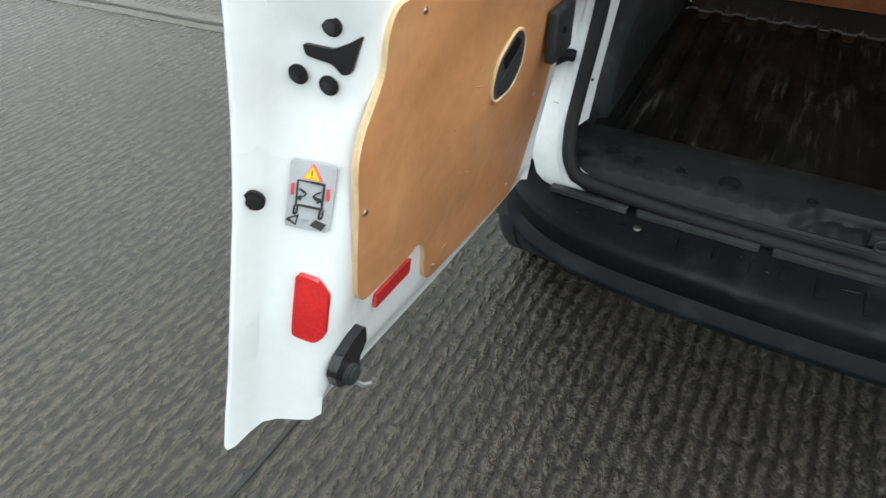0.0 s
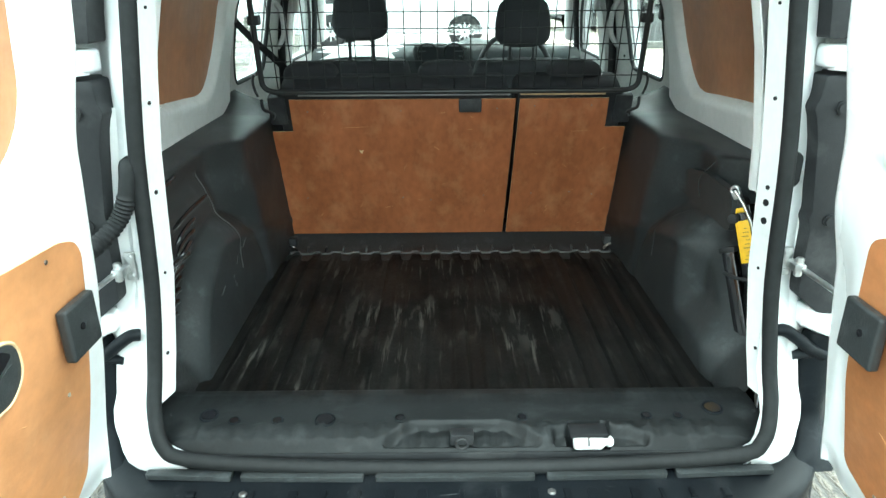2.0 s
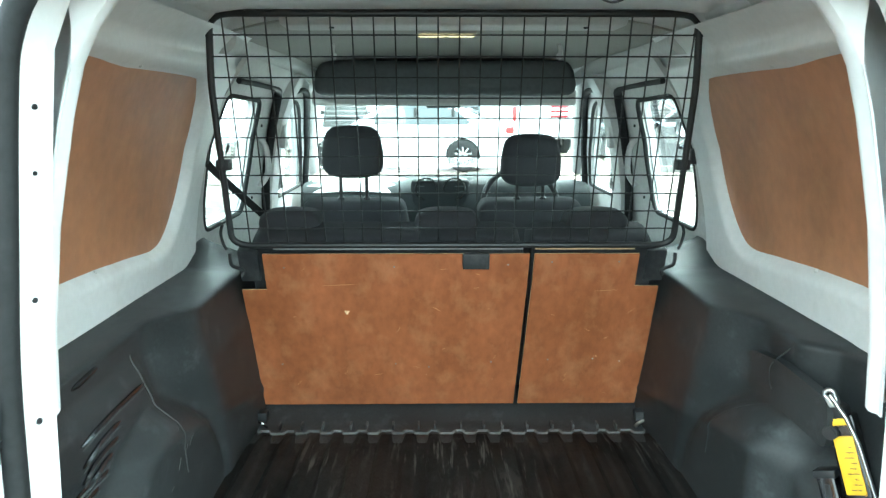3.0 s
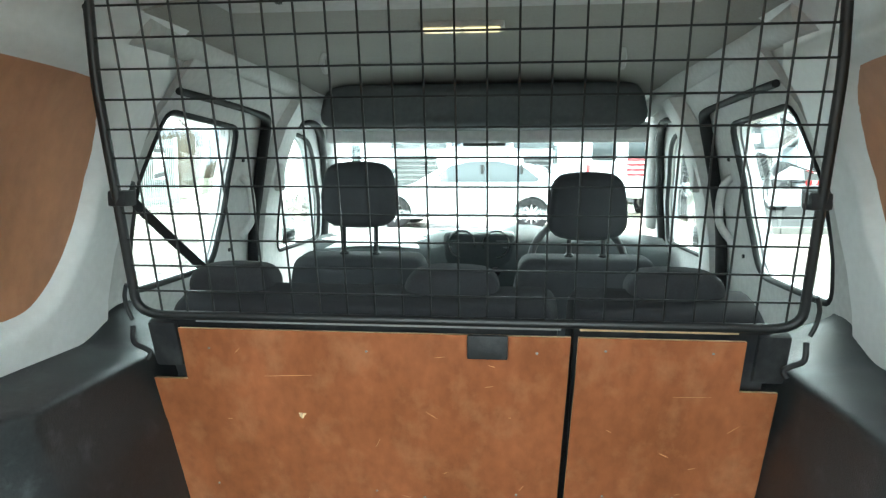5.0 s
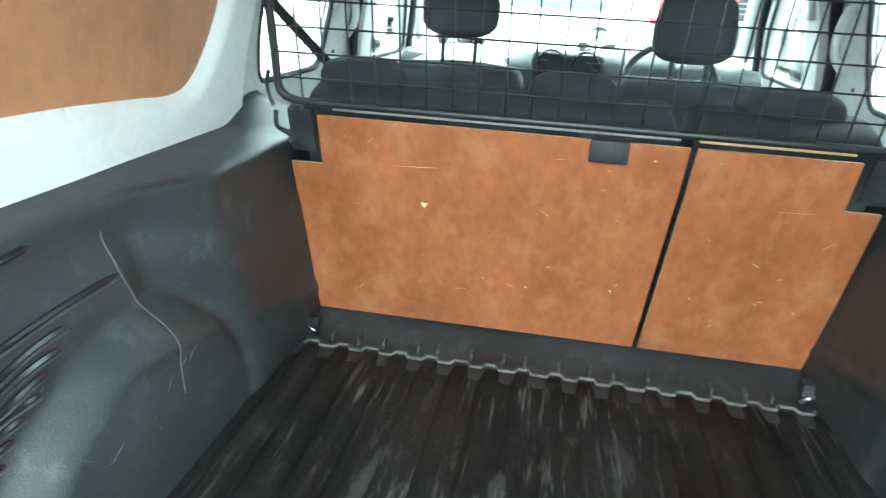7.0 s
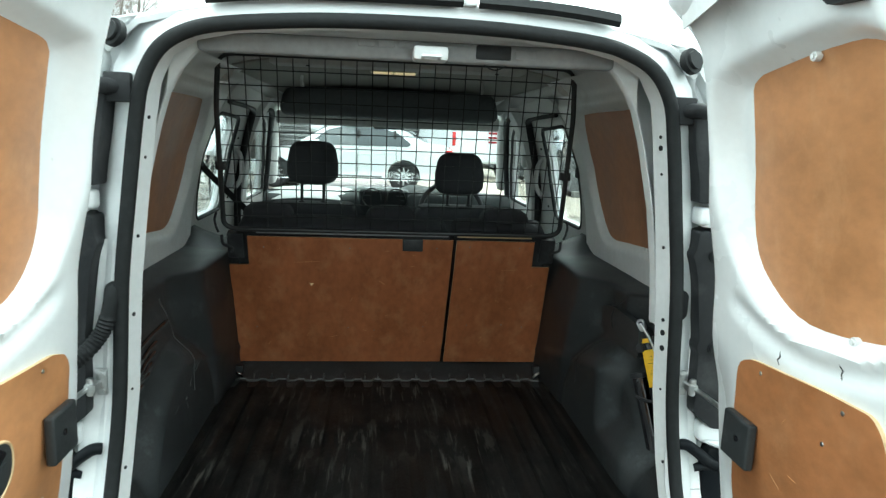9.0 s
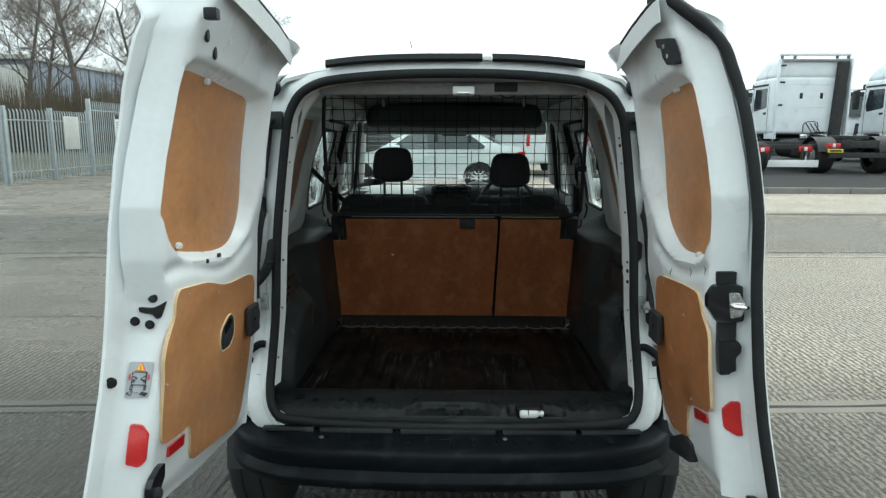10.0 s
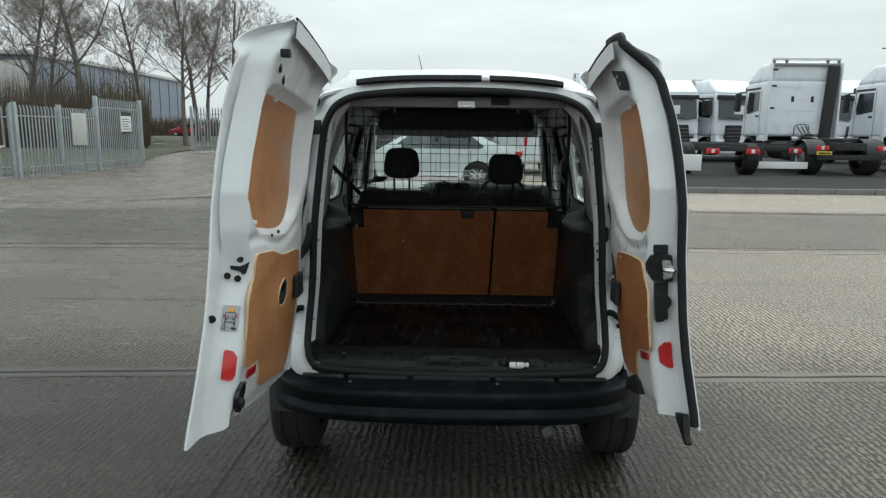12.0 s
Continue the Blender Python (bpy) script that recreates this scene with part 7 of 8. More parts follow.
def tree(x, y, h, seed, label="tall bare winter tree with fine twigs"):
    rng = random.Random(seed)
    t = thing("tree", label, "tree", "bare trees", at=(x, y, ground_z(x, y)))
    thick_v, thick_f, fine_v, fine_f = [], [], [], []

    def seg(p, q, r0, r1, sides):
        d = (q - p).normalized()
        up = Vector((1, 0, 0)) if abs(d.x) < 0.8 else Vector((0, 1, 0))
        u = d.cross(up).normalized()
        w = d.cross(u)
        V, F = (thick_v, thick_f) if sides > 3 else (fine_v, fine_f)
        b = len(V)
        for c, r in ((p, r0), (q, r1)):
            for k in range(sides):
                a = math.tau * k / sides
                V.append(c + (u * math.cos(a) + w * math.sin(a)) * r)
        for k in range(sides):
            F.append((b + k, b + (k + 1) % sides, b + sides + (k + 1) % sides, b + sides + k))

    def limb(p, d, length, r, level):
        """A bough that bends upwards as it grows, with side shoots along its outer part."""
        n = (14, 8, 6, 4, 3)[level]
        for k in range(n):
            f = k / n
            wild = 0.05 if level == 0 else 0.13 + 0.03 * level
            d = (d + Vector((rng.uniform(-1, 1), rng.uniform(-1, 1), rng.uniform(-0.7, 0.9) + (0.28 if level else 0.3))) * wild).normalized()
            q = p + d * length / n
            r1 = max(r * (0.93 if level == 0 else 0.86), 0.006)
            seg(p, q, r, r1, 8 if level == 0 else 6 if level < 3 else 3)
            if level < 4 and f > (0.22 if level == 0 else 0.15):
                for _ in range((2, 2, 2, 2)[level] if rng.random() < (0.98, 0.85, 0.9, 0.9)[level] else 1):
                    a = rng.uniform(0, math.tau)
                    side = Vector((math.cos(a), math.sin(a), rng.uniform(-0.1, 0.45)))
                    side = (side - d * side.dot(d) * 0.6).normalized()
                    reach = (0.66, 0.58, 0.52, 0.55)[level] * length * (1.0 - 0.62 * f) * rng.uniform(0.6, 1.1)
                    limb(q, (d * 0.62 + side * 0.85).normalized(), reach, max(r1 * rng.uniform(0.32, 0.52), 0.008), level + 1)
            p, r = q, r1

    limb(Vector((0, 0, 0)), Vector((rng.uniform(-0.06, 0.06), rng.uniform(-0.06, 0.06), 1)).normalized(), h * 0.95, h * 0.019, 0)
    mesh_object("trunk", thick_v, thick_f, BARK, t)
    mesh_object("crown", fine_v, fine_f, TWIG, t)
    return t


trees = [tree(0, 0, 13.5, 3), tree(0, 0, 12.5, 11)]
spots = [(-24.6, 42, 0, 1.0), (-33.5, 50, 1, 1.0), (-19.4, 45, 1, 0.78), (-16.6, 46.5, 0, 0.82), (-29.5, 60, 1, 1.0), (-23.0, 57, 0, 0.95), (-21.5, 55, 1, 0.9), (-37, 58, 0, 1.0)]
for k, (x, y, which, sc_) in enumerate(spots):
    m = Matrix.Translation((x, y, ground_z(x, y) - 0.1)) @ Matrix.Rotation(1.3 * k, 4, "Z") @ Matrix.Scale(sc_, 4)
    if k < 2:
        trees[which].matrix_basis = m
    else:
        c = copy_thing(trees[which], Matrix.Identity(4))
        c.matrix_basis = m


def scrub():
    """A band of bare winter brush behind the fence."""
    rng = random.Random(21)
    V, F = [], []
    for k in range(2600):
        y = rng.uniform(36, 62)
        x = rng.uniform(-52, -16.5)
        if x > -0.46 * y - 1.3:
            continue
        z = ground_z(x, y)
        for _ in range(6):
            h = rng.uniform(1.0, 5.5)
            q = Vector((x + rng.uniform(-0.5, 0.5), y + rng.uniform(-0.5, 0.5), z + h))
            w = rng.uniform(0.02, 0.05)
            b = len(V)
            V += [Vector((x - w, y, z - 0.05)), Vector((x + w, y, z - 0.05)), q, Vector((x, y + w, z - 0.05))]
            F += [(b, b + 1, b + 2), (b + 1, b + 3, b + 2)]
    # low hedge beyond the road
    for k in range(1500):
        x, y = rng.uniform(-46, -10), rng.uniform(80, 84)
        z = ground_z(x, y)
        for _ in range(5):
            q = Vector((x + rng.uniform(-0.5, 0.5), y + rng.uniform(-0.5, 0.5), z + rng.uniform(0.6, 2.6)))
            w = rng.uniform(0.04, 0.10)
            b = len(V)
            V += [Vector((x - w, y, z - 0.05)), Vector((x + w, y, z - 0.05)), q, Vector((x, y + w, z - 0.05))]
            F += [(b, b + 1, b + 2), (b + 1, b + 3, b + 2)]
    ob = mesh_object("scrub", V, F, SCRUB, smooth=False)
    tagged(ob, "band of brown winter brush behind the fence", "scrub", kind="stuff")
    rows = [[(x, y, ground_z(x, y) + 0.03 + 0.05 * noise.noise(Vector((x, y, 0)) * 0.4)) for x in np.linspace(-60, -15.4, 44)] for y in np.linspace(19.4, 75, 40)]
    bm = sheet(rows)
    for f in bm.faces:
        if f.normal.z < 0:
            f.normal_flip()
    tagged(part("grass_verge", bm, GRASS_M), "rough winter grass verge", "grass", kind="structure")


scrub()


def warehouse():
    t = thing("warehouse", "large grey clad warehouse behind the trees", "building")
    part("side_wall", box((-110, 80, 0), (-52, 126, 10.6), 0.05), CLAD_GREY, t)
    part("front_wall", box((-110, 79.4, 0), (-52.3, 80.1, 9.8), 0.05), CLAD_LT, t)
    part("roof_edge", box((-110.4, 79.2, 10.5), (-51.7, 126.4, 11.0), 0.05), CLAD_LT, t)
    for k in range(12):
        y = 82 + 3.7 * k
        part("cladding_joint", box((-52.02, y, 0.2), (-51.95, y + 0.12, 10.4), 0), CLAD_LT if k in (6, 7) else CHASSIS, t)
    for k in range(4):
        x = -60 - 11 * k
        part("loading_door", box((x - 2.2, 79.25, 0.2), (x + 2.2, 79.42, 4.8), 0.03), CLAD_GREY, t)
    t2 = thing("distant_building", "low pale industrial building in the distance", "building")
    part("wall", box((-40, 150, 0), (60, 175, 7), 0.05), CLAD_LT, t2)
    part("roof", box((-40.5, 149.5, 7), (60.5, 175.5, 7.8), 0.05), CLAD_GREY, t2)


warehouse()


def yard_edge():
    rows = [[(x, y, ground_z(x, y) + 0.11) for x in np.linspace(4.2, 70, 24)] for y in np.linspace(12.95, 60, 20)]
    bm = sheet(rows)
    for f in bm.faces:
        if f.normal.z < 0:
            f.normal_flip()
    tagged(part("lorry_park_ground", bm, GRAVEL), "dark tarmac of the lorry park behind a kerb", "tarmac", kind="structure")
    me = None
    kb = tagged(new("kerb"), "row of pale concrete kerb stones", "kerb", kind="structure")
    for k in range(26):
        x = 4.2 + 0.92 * k
        if me is None:
            o = part("kerb_stone", box((0, -0.075, -0.1), (0.905, 0.075, 0.125), 0.015), KERB_M, kb)
            me = o.data
        else:
            o = new("kerb_stone", me)
            o.parent = kb
        o.location = (x, 12.9, ground_z(x, 12.9))


yard_edge()


def truck():
    """A white tractor unit heading along +y, cab at the front, chassis behind."""
    t = thing("truck", "white tractor unit parked in the lorry park", "truck", "parked trucks")
    cab = box((-1.24, 2.6, 1.22), (1.24, 4.75, 3.2), 0.14, 4)
    for v in cab.verts:
        if v.co.y > 4.3:
            v.co.y -= 0.22 * smoothstep(1.9, 3.2, v.co.z)
    body = part("cab", cab, TRUCKWHITE, t)
    top = box((-1.22, 2.62, 3.1), (1.22, 4.55, 3.86), 0.22, 4)
    for v in top.verts:
        k = smoothstep(3.15, 3.86, v.co.z)
        if v.co.y > 3.6:
            v.co.y -= 0.75 * k
        v.co.x *= 1 - 0.07 * k
    part("high_roof", top, TRUCKWHITE, t)
    part("roof_deflector", box((-1.18, 2.50, 3.72), (1.18, 2.62, 3.80), 0.02), DULLPAINT, t)
    part("deflector_rail", box((-1.20, 2.48, 3.90), (1.20, 2.64, 3.98), 0.02), TRUCKWHITE, t)
    for x in (-1.14, -0.7, 0.75, 1.14):
        part("deflector_stay", box((x - 0.04, 2.52, 3.78), (x + 0.04, 2.60, 3.92), 0.01), DULLSTEEL, t)
    stack = box((0.78, 2.36, 1.05), (1.12, 2.59, 3.70), 0.05, 3)
    for v in stack.verts:
        v.co.x -= 0.12 * smoothstep(2.0, 1.1, v.co.z)
    part("air_intake", stack, CHASSIS, t, "tall black air intake on the cab back")
    for z in (1.75, 2.15, 2.55):
        part("panel_crease", box((-0.5, 2.586, z), (0.62, 2.602, z + 0.012), 0.002), TRUCKWHITE, t)
    for x, z in ((-1.05, 3.55), (-1.05, 2.98), (-1.08, 2.2)):
        part("marker_lamp", box((x - 0.12, 2.575, z), (x + 0.10, 2.60, z + 0.06), 0.01), CHASSIS, t)
    for s in (-1, 1):
        part("side_deflector", box((s * 1.20 - 0.03, 2.35 if s > 0 else 2.5, 1.2), (s * 1.20 + 0.03, 2.66, 3.8), 0.02), TRUCKWHITE, t)
        win = part("side_window", prism(rounded([(3.25, 2.15), (4.25, 2.05), (4.32, 2.3), (4.18, 2.85), (3.25, 2.85)], 0.06), "x", s * 1.235 - 0.012, s * 1.235 + 0.012), DARKGLASS, body)
        part("sun_strip", prism([(3.2, 2.93), (4.4, 2.93), (4.4, 3.0), (3.2, 3.0)], "x", s * 1.245 - 0.01, s * 1.245 + 0.01), CHASSIS, body)
        part("door_handle", box((s * 1.25 - 0.015, 3.25, 1.92), (s * 1.25 + 0.015, 3.45, 2.0), 0.01), CHASSIS, body)
        for y in (3.12, 4.38):
            part("door_gap", box((s * 1.242 - 0.004, y, 1.2), (s * 1.242 + 0.004, y + 0.015, 2.9), 0), CHASSIS, body)
        m = part("door_mirror", box((s * 1.50 - 0.10, 4.45, 2.15), (s * 1.50 + 0.10, 4.62, 2.85), 0.05, 3), CHASSIS, t)
        part("mirror_arm", tube([(s * 1.2, 4.4, 2.9), (s * 1.5, 4.52, 2.86)], 0.025, 6), CHASSIS, m)
        part("wheel_arch", sheet([[(s * x, 3.95 + 0.62 * math.cos(a), 0.55 + 0.62 * math.sin(a)) for x in (0.85, 1.24)] for a in [math.pi * k / 10 for k in range(11)]], 0.03), CHASSIS, t)
        part("cab_step", box((s * 1.12 - 0.10, 4.35, 0.45), (s * 1.12 + 0.10, 4.78, 1.26), 0.05), TRUCKWHITE, t)
        part("cab_skirt", box((s * 1.16 - 0.06, 2.62, 1.05), (s * 1.16 + 0.06, 3.35, 1.26), 0.03), TRUCKWHITE, t)
        part("battery_box", box((s * 0.95 - 0.22, 0.75, 0.5), (s * 0.95 + 0.22, 1.3, 1.0), 0.03), CHASSIS, t)
        tank = part("fuel_tank", tube([(s * 0.85, 1.4, 0.75), (s * 0.85, 2.5, 0.75)], 0.32, 14), CHASSIS, t)
        part("frame_rail", box((s * 0.42 - 0.04, -0.8, 0.78), (s * 0.42 + 0.04, 4.2, 1.04), 0.01), CHASSIS, t)
        wheel_at = ((3.95, 0.98, 0.3), (0.0, 0.92, 0.55))
        for y, x, w in wheel_at:
            wheel(s * x, y, s, r=0.51, width=w, parent=t, rim_mat=STEEL)
        part("mudguard", sheet([[(s * x, 0.6 * math.cos(a), 0.52 + 0.62 * math.sin(a)) for x in (0.62, 1.24)] for a in [math.pi * (0.08 + 0.84 * k / 10) for k in range(11)]], 0.02), CHASSIS, t)
        lp = part("tail_lamp", box((s * 0.95 - 0.20, -0.90, 0.80), (s * 0.95 + 0.20, -0.82, 0.95), 0.015), RED, t)
        part("lamp_lens", box((s * 0.95 - 0.04, -0.908, 0.82), (s * 0.95 + 0.04, -0.895, 0.93), 0.005), SIGNWHITE, lp)
        hl = part("headlamp", box((s * 0.98 - 0.2, 4.70, 0.75), (s * 0.98 + 0.2, 4.82, 1.0), 0.05, 3), CHROME, t)
    ws = part("windscreen", prism(rounded([(-1.1, 2.0), (1.1, 2.0), (1.08, 2.85), (-1.08, 2.85)], 0.08), "y", 4.60, 4.64), DARKGLASS, body)
    for v in ws.data.vertices:
        v.co.y += 0.16 - 0.2 * (v.co.z - 2.0)
    part("windscreen_notice", box((-0.30, 4.735, 2.18), (0.30, 4.755, 2.62), 0.002), SIGNWHITE, ws)
    for x in (-0.55, 0.2):
        part("wiper", tube([(x, 4.815, 2.0), (x + 0.55, 4.79, 2.12)], 0.012, 6), CHASSIS, ws)
    part("sun_visor", box((-1.16, 4.50, 2.90), (1.16, 4.78, 3.10), 0.04), CHASSIS, t)
    part("grille", prism(rounded([(-0.86, 0.62), (0.86, 0.62), (0.70, 1.72), (-0.70, 1.72)], 0.05), "y", 4.72, 4.885), CHASSIS, t)
    for k in range(5):
        part("grille_bar", box((-0.74, 4.88, 0.85 + 0.17 * k), (0.74, 4.90, 0.885 + 0.17 * k), 0.008), DULLSTEEL, t)
    part("front_bumper", box((-1.22, 4.5, 0.38), (1.22, 4.86, 1.08), 0.08, 3), TRUCKWHITE, t)
    part("fifth_wheel", box((-0.45, -0.3, 1.05), (0.45, 0.5, 1.18), 0.04), CHASSIS, t)
    part("cross_member", box((-0.45, -0.84, 0.8), (0.45, -0.74, 1.02), 0.01), CHASSIS, t)
    part("rear_bar", box((-1.05, -0.87, 0.50), (1.05, -0.80, 0.66), 0.01), CHASSIS, t)
    part("number_plate", box((-1.12, -0.91, 0.66), (-0.66, -0.875, 0.77), 0.004), AMBER_LENS, t)
    part("plate_bar", box((-1.07, -0.916, 0.69), (-0.71, -0.908, 0.74), 0.0), LABEL_INK, t)
    hr = part("hose_rack", tube(smooth_path([(-0.24, 2.5, 1.28), (-0.22, 2.45, 1.62), (0.22, 2.45, 1.62), (0.24, 2.5, 1.28)], 3), 0.016, 6), CHASSIS, t)
    for x in (-0.15, 0.0, 0.15):
        part("air_hose", tube(smooth_path([(x, 2.5, 1.6), (x + 0.1, 2.3, 1.3), (x - 0.05, 2.0, 1.25), (x, 1.6, 1.3)], 4), 0.018, 6), CHASSIS, hr)
    for s in (-1, 1):
        part("rear_window_cover", box((s * 0.35 - 0.05, 2.585, 2.45), (s * 0.35 + 0.05, 2.61, 2.65), 0.01), CHASSIS, body)
        part("cab_crease", box((s * 0.6 - 0.55, 2.588, 2.95), (s * 0.6 + 0.55, 2.61, 2.97), 0.002), TRUCKWHITE, body)
    return t


first = truck()
first.matrix_basis = Matrix.Translation((12.38, 19.4, 0.38))
for x, y, turn in ((16.55, 19.4, 0), (22.2, 19.6, 0), (10.1, 34.1, 180), (12.0, 34.0, 195), (18.6, 33.5, 180), (6.4, 31.0, 180), (1.2, 29.5, 180), (-3.4, 29.0, 180), (-8.0, 30.5, 180), (21.4, 31.5, 180)):
    copy_thing(first, Matrix.Translation((x, y, ground_z(x, y) + (0.11 if x > 4.2 else 0.0))) @ Matrix.Rotation(radians(turn), 4, "Z"))


def bare_chassis(x, y, length, wheels, label):
    """The tail of a chassis with no body: two rails, a cross member, lamps, and an axle where one shows."""
    z0 = 0.38
    t = thing("truck_chassis", label, "chassis", at=(x, y, z0))
    for s in (-1, 1):
        part("frame_rail", box((s * 0.42 - 0.04, 0.12, 0.74), (s * 0.42 + 0.04, length, 0.98), 0.01), CHASSIS, t)
        lamp = part("tail_lamp", box((s * 0.60 - 0.2, 0.02, 0.68), (s * 0.60 + 0.2, 0.10, 0.85), 0.015), RED, t)
        part("lamp_lens", box((s * 0.60 - 0.05, 0.012, 0.71), (s * 0.60 + 0.05, 0.03, 0.82), 0.004), SIGNWHITE, lamp)
        if wheels:
            w = wheel(0, 0, s, r=0.5, width=0.45, parent=t, rim_mat=STEEL)
            w.location = (s * 1.0, 1.4, 0)
    part("cross_member", box((-0.95, 0.10, 0.76), (0.95, 0.18, 0.90), 0.01), CHASSIS, t)
    if wheels:
        part("axle", tube([(-1.0, 1.4, 0.5), (1.0, 1.4, 0.5)], 0.1, 8), CHASSIS, t)
        part("rear_plate", box((-1.75, -0.15, 0.18), (-0.98, -0.11, 0.66), 0.01), SIGNWHITE, t, "white rear plate")
    else:
        part("rear_bar", box((-1.0, -0.04, 0.20), (1.0, 0.03, 0.42), 0.01), SIGNWHITE, t, "white rear bar")
        for s in (-1, 1):
            part("bar_stay", box((s * 0.5 - 0.03, 0.0, 0.35), (s * 0.5 + 0.03, 0.10, 0.8), 0.005), CHASSIS, t)
    return t


bare_chassis(10.2, 18.9, 8.0, False, "black truck chassis end with a white rear bar and red lamps")
bare_chassis(8.3, 17.6, 9.0, True, "black truck chassis with an axle and a white rear plate")


def sedan():
    """A white saloon parked side-on, nose to the left."""
    t = thing("saloon_car", "white saloon car parked side-on ahead of the van", "car")
    side_prof = [(-3.05, 0.28), (-3.08, 0.52), (-2.98, 0.70), (-2.5, 0.82), (-1.85, 0.90), (-1.15, 1.32), (-0.7, 1.42), (-0.1, 1.43), (0.55, 1.30), (1.05, 1.05), (1.45, 1.02), (1.60, 0.92), (1.62, 0.55), (1.55, 0.28)]
    lower = rounded(side_prof, [0.03, 0.08, 0.1, 0.15, 0.1, 0.15, 0.2, 0.25, 0.2, 0.1, 0.08, 0.06, 0.05, 0.03], 4)
    full = []
    for cx in (0.57, -2.22):
        full.append([(cx + 0.36 * math.cos(a), max(0.28, 0.33 + 0.36 * math.sin(a))) for a in [math.pi * k / 10 for k in range(11)]])
    outline = lower + [(1.0, 0.28)] + full[0] + [(0.2, 0.28), (-1.8, 0.28)] + full[1] + [(-2.6, 0.28)]
    flat = holed(outline, [])
    sliced(flat, "y", [0.5, 0.7, 0.85, 0.95, 1.05, 1.15, 1.25, 1.35])
    thickened(flat, (0, 0, 1.78))
    for v in flat.verts:
        x, z, d = v.co
        u = d / 1.78 * 2 - 1
        half = 0.89 - 0.22 * smoothstep(0.92, 1.43, z) - 0.03 * smoothstep(0.6, 0.3, z)
        end = 1 - 0.12 * smoothstep(-2.3, -3.08, x) - 0.10 * smoothstep(1.0, 1.62, x)
        v.co = Vector((x, u * half * end, z))
    bmesh.ops.recalc_face_normals(flat, faces=flat.faces)
    body = part("car_body", flat, CARWHITE, t, sharp=50)
    glass_poly = rounded([(-1.50, 0.955), (-1.08, 1.28), (-0.7, 1.365), (-0.1, 1.37), (0.42, 1.25), (0.72, 1.02), (0.66, 0.965)], [0.02, 0.06, 0.1, 0.1, 0.1, 0.04, 0.03], 4)
    for s in (-1, 1):
        g = holed(glass_poly, [])
        sliced(g, "y", [1.05, 1.15, 1.25])
        thickened(g, (0, 0, 0.01))
        for v in g.verts:
            x, z, d = v.co
            half = 0.89 - 0.22 * smoothstep(0.92, 1.43, z)
            v.co = Vector((x, s * (half + 0.003 + d), z))
        bmesh.ops.recalc_face_normals(g, faces=g.faces)
        part("side_window", g, DARKGLASS, body)
        for x in (-0.42, 0.36):
            part("door_pillar", box((x - 0.03, s * 0.80 - 0.03, 0.96), (x + 0.03, s * 0.80 + 0.03, 1.3), 0.005), CHASSIS, body)
        for x in (-1.35, -0.42, 0.40):
            part("door_gap", box((x - 0.006, s * 0.888 - 0.004, 0.34), (x + 0.006, s * 0.888 + 0.004, 0.93), 0), CHASSIS, body)
        for x in (-0.62, 0.22):
            part("door_handle", box((x - 0.10, s * 0.90 - 0.015, 0.80), (x + 0.10, s * 0.90 + 0.015, 0.835), 0.01), CARWHITE, body)
        part("side_crease", tube([(-1.8, s * 0.894, 0.74), (0.1, s * 0.896, 0.80), (1.3, s * 0.83, 0.82)], 0.008, 6), CARWHITE, body)
        part("sill_strip", tube([(-1.75, s * 0.875, 0.31), (0.1, s * 0.875, 0.31)], 0.02, 6), CHASSIS, body)
        part("door_mirror", box((-1.42, s * 0.98 - 0.10, 0.93), (-1.24, s * 0.98 + 0.10, 1.06), 0.04, 3), CARWHITE, t)
        part("tail_lamp", box((1.42, s * 0.76 - 0.06, 0.78), (1.61, s * 0.76 + 0.06, 0.92), 0.03, 3), RED, t)
        part("headlamp", box((-3.0, s * 0.70 - 0.08, 0.58), (-2.82, s * 0.70 + 0.08, 0.72), 0.03, 3), CHROME, t)
        for x in (-2.22, 0.57):
            w = wheel(0, 0, s, r=0.33, width=0.22, parent=t, rim_mat=ALLOY, spokes=10)
            w.matrix_basis = Matrix.Translation((x, s * 0.78, 0)) @ Matrix.Rotation(radians(90), 4, "Z")
    for nm, pts in (("windscreen", [(-1.78, 0.93), (-1.17, 1.325)]), ("rear_window", [(0.62, 1.29), (1.03, 1.075)])):
        (x0, z0), (x1, z1) = pts
        k = 1 if nm == "windscreen" else 1
        part(nm, sheet([[(x0 - 0.012 * (1 if k else -1) * (1 if nm == "windscreen" else -1), y, z0 + 0.012) for y in (-0.68, 0, 0.68)], [(x1 - 0.012 * (1 if nm == "windscreen" else -1), y, z1 + 0.012) for y in (-0.6, 0, 0.6)]], 0.006), DARKGLASS, body)
    t.matrix_basis = Matrix.Translation((0.0, 13.9, 0.27)) @ Matrix.Rotation(radians(-6), 4, "Z")
    return t


sedan()


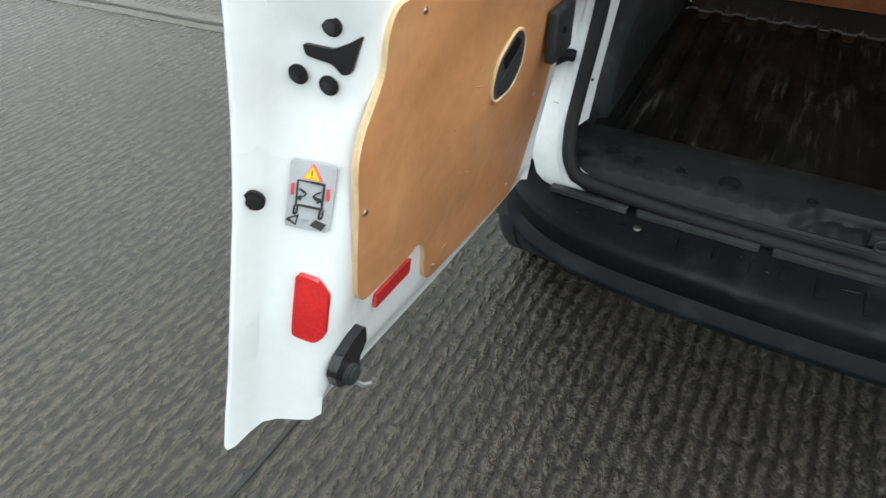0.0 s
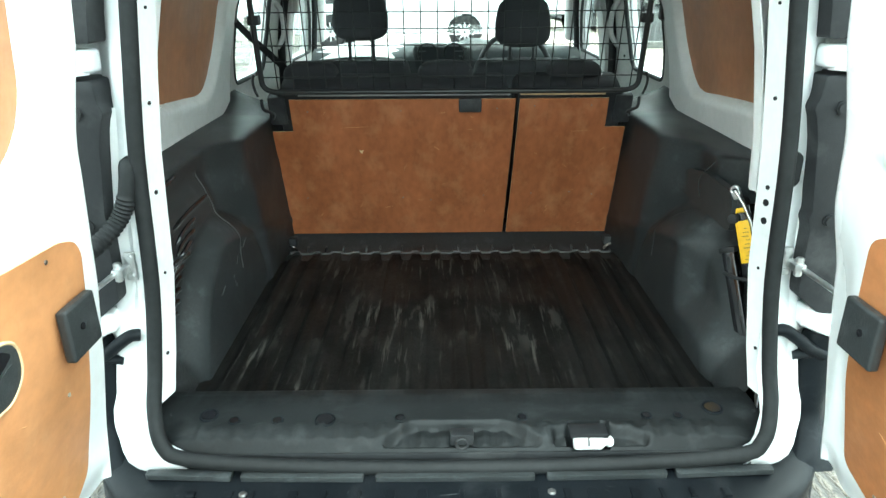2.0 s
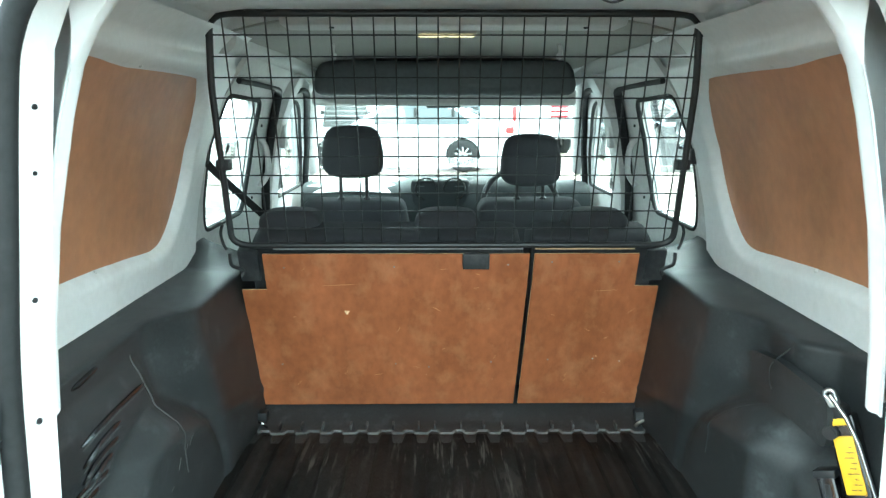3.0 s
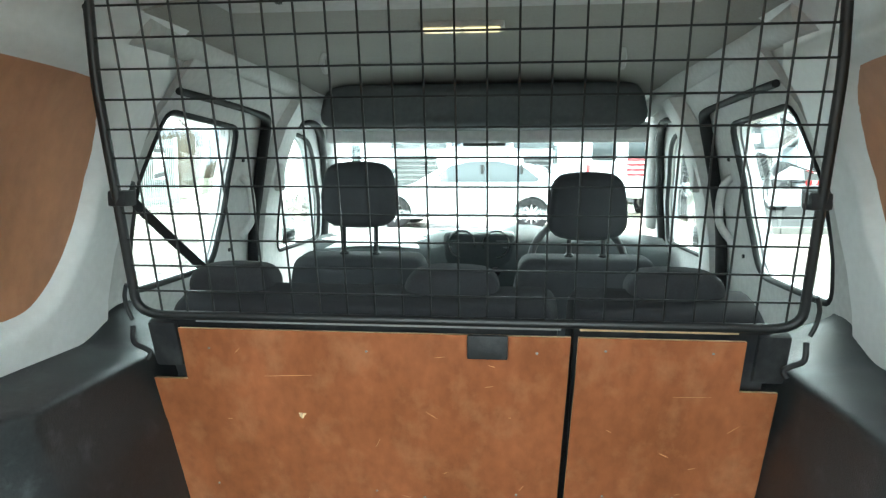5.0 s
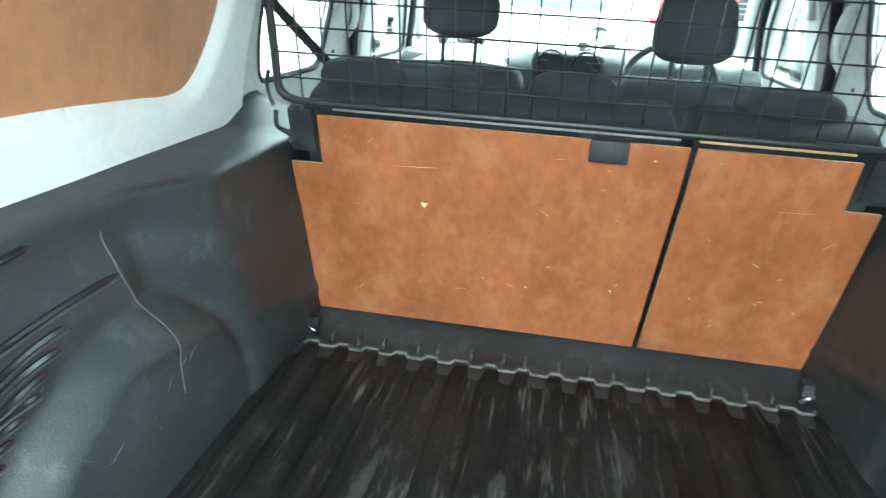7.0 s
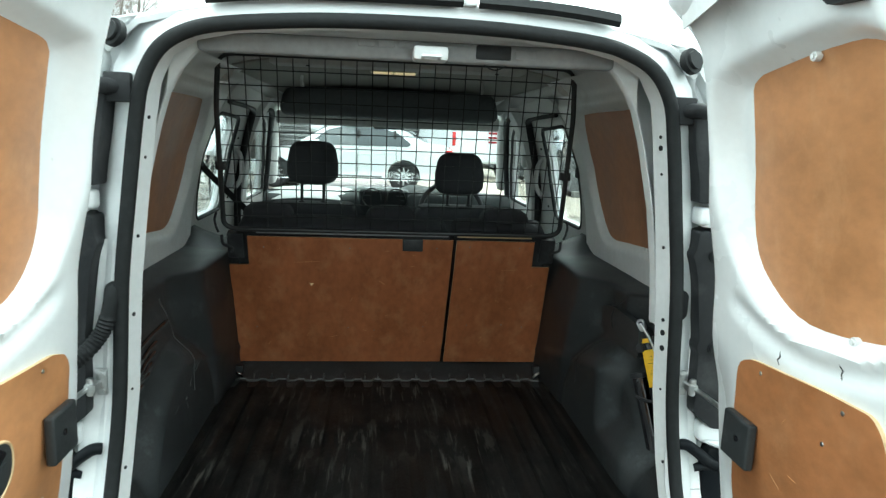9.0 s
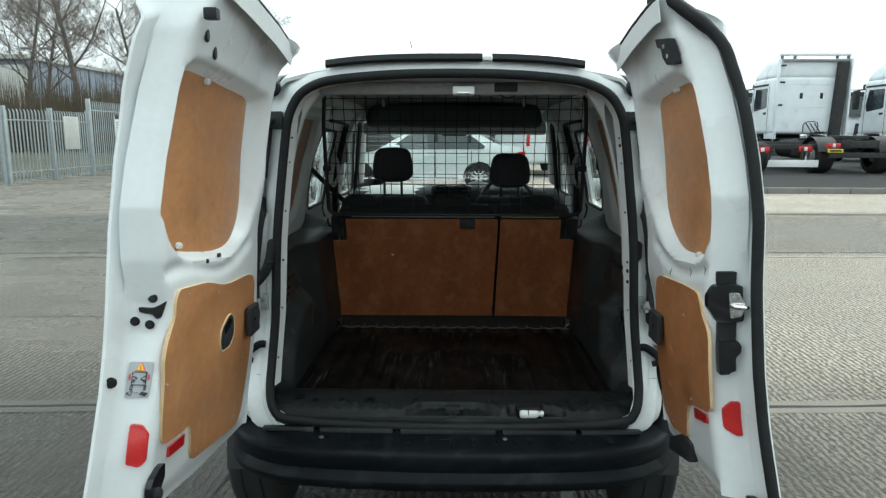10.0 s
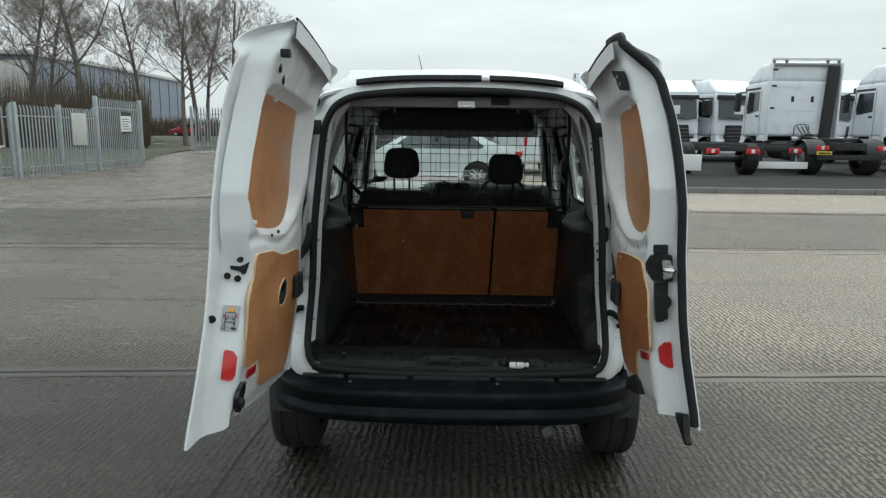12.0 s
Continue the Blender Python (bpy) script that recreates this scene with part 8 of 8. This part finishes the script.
def box_van(x, y, turn, label, stripes):
    t = thing("box_van", label, "van", "white vans")
    body = box((-0.98, -2.6, 0.45), (0.98, 1.5, 2.45), 0.14, 4)
    b = part("van_body", body, TRUCKWHITE, t)
    nose = box((-0.96, 1.3, 0.45), (0.96, 2.7, 2.2), 0.14, 4)
    for v in nose.verts:
        if v.co.z > 1.2:
            v.co.y -= 1.1 * smoothstep(1.2, 2.3, v.co.z) * smoothstep(1.5, 2.7, v.co.y)
    part("van_nose", nose, TRUCKWHITE, t)
    for s in (-1, 1):
        part("rear_window", box((s * 0.48 - 0.32, -2.63, 1.45), (s * 0.48 + 0.32, -2.59, 2.15), 0.03), DARKGLASS, b)
        part("side_window", box((s * 0.97 - 0.02, 1.0, 1.4), (s * 0.97 + 0.02, 1.75, 2.0), 0.03), DARKGLASS, b)
        part("tail_lamp", box((s * 0.9 - 0.05, -2.64, 0.95), (s * 0.9 + 0.05, -2.58, 1.35), 0.02), RED, b)
        for yy in (-1.6, 1.9):
            wheel(s * 0.86, yy, s, r=0.33, width=0.22, parent=t)
    if stripes:
        for k in range(4):
            part("red_stripe", box((0.12, -2.645, 1.05 + 0.13 * k), (0.62, -2.625, 1.11 + 0.13 * k), 0.004), CARRED, b)
    t.matrix_basis = Matrix.Translation((x, y, ground_z(x, y))) @ Matrix.Rotation(radians(turn), 4, "Z")


box_van(2.6, 20.5, 8, "white van with small red stripes on a rear door", True)
box_van(-5.4, 21.0, 175, "white van facing the yard", False)


def hatchback():
    t = thing("red_car", "small red hatchback on the road beyond the gate", "car")
    prof = rounded([(-1.9, 0.3), (-1.95, 0.75), (-1.1, 0.95), (-0.5, 1.45), (0.9, 1.5), (1.75, 1.0), (1.8, 0.35)], 0.12)
    bm = prism(prof, "y", -0.8, 0.8, 0.08)
    part("car_body", bm, CARRED, t)
    for s in (-1, 1):
        part("side_window", prism(rounded([(-0.85, 1.0), (-0.4, 1.38), (0.85, 1.42), (1.3, 1.02)], 0.05), "y", s * 0.805 - 0.006, s * 0.805 + 0.006), DARKGLASS, t)
        for x in (-1.2, 1.15):
            w = wheel(0, 0, s, r=0.31, width=0.2, parent=t)
            w.matrix_basis = Matrix.Translation((x, s * 0.72, 0)) @ Matrix.Rotation(radians(90), 4, "Z")
    t.matrix_basis = Matrix.Translation((-32.0, 77, ground_z(-32.0, 77))) @ Matrix.Rotation(radians(4), 4, "Z")


hatchback()


def lamp_post(x, y, h):
    t = thing("street_lamp", "tall grey street lamp with two heads", "street lamp")
    part("pole", tube([(x, y, 0), (x, y, h)], [0.06, 0.035], 8), DULLSTEEL, t)
    for s in (-1, 1):
        part("lamp_head", box((x + s * 0.55 - 0.32, y - 0.12, h - 0.05), (x + s * 0.55 + 0.32, y + 0.12, h + 0.08), 0.04), DULLSTEEL, t)


lamp_post(46, 72, 11.0)
lamp_post(-25.3, 38.5, 6.6)
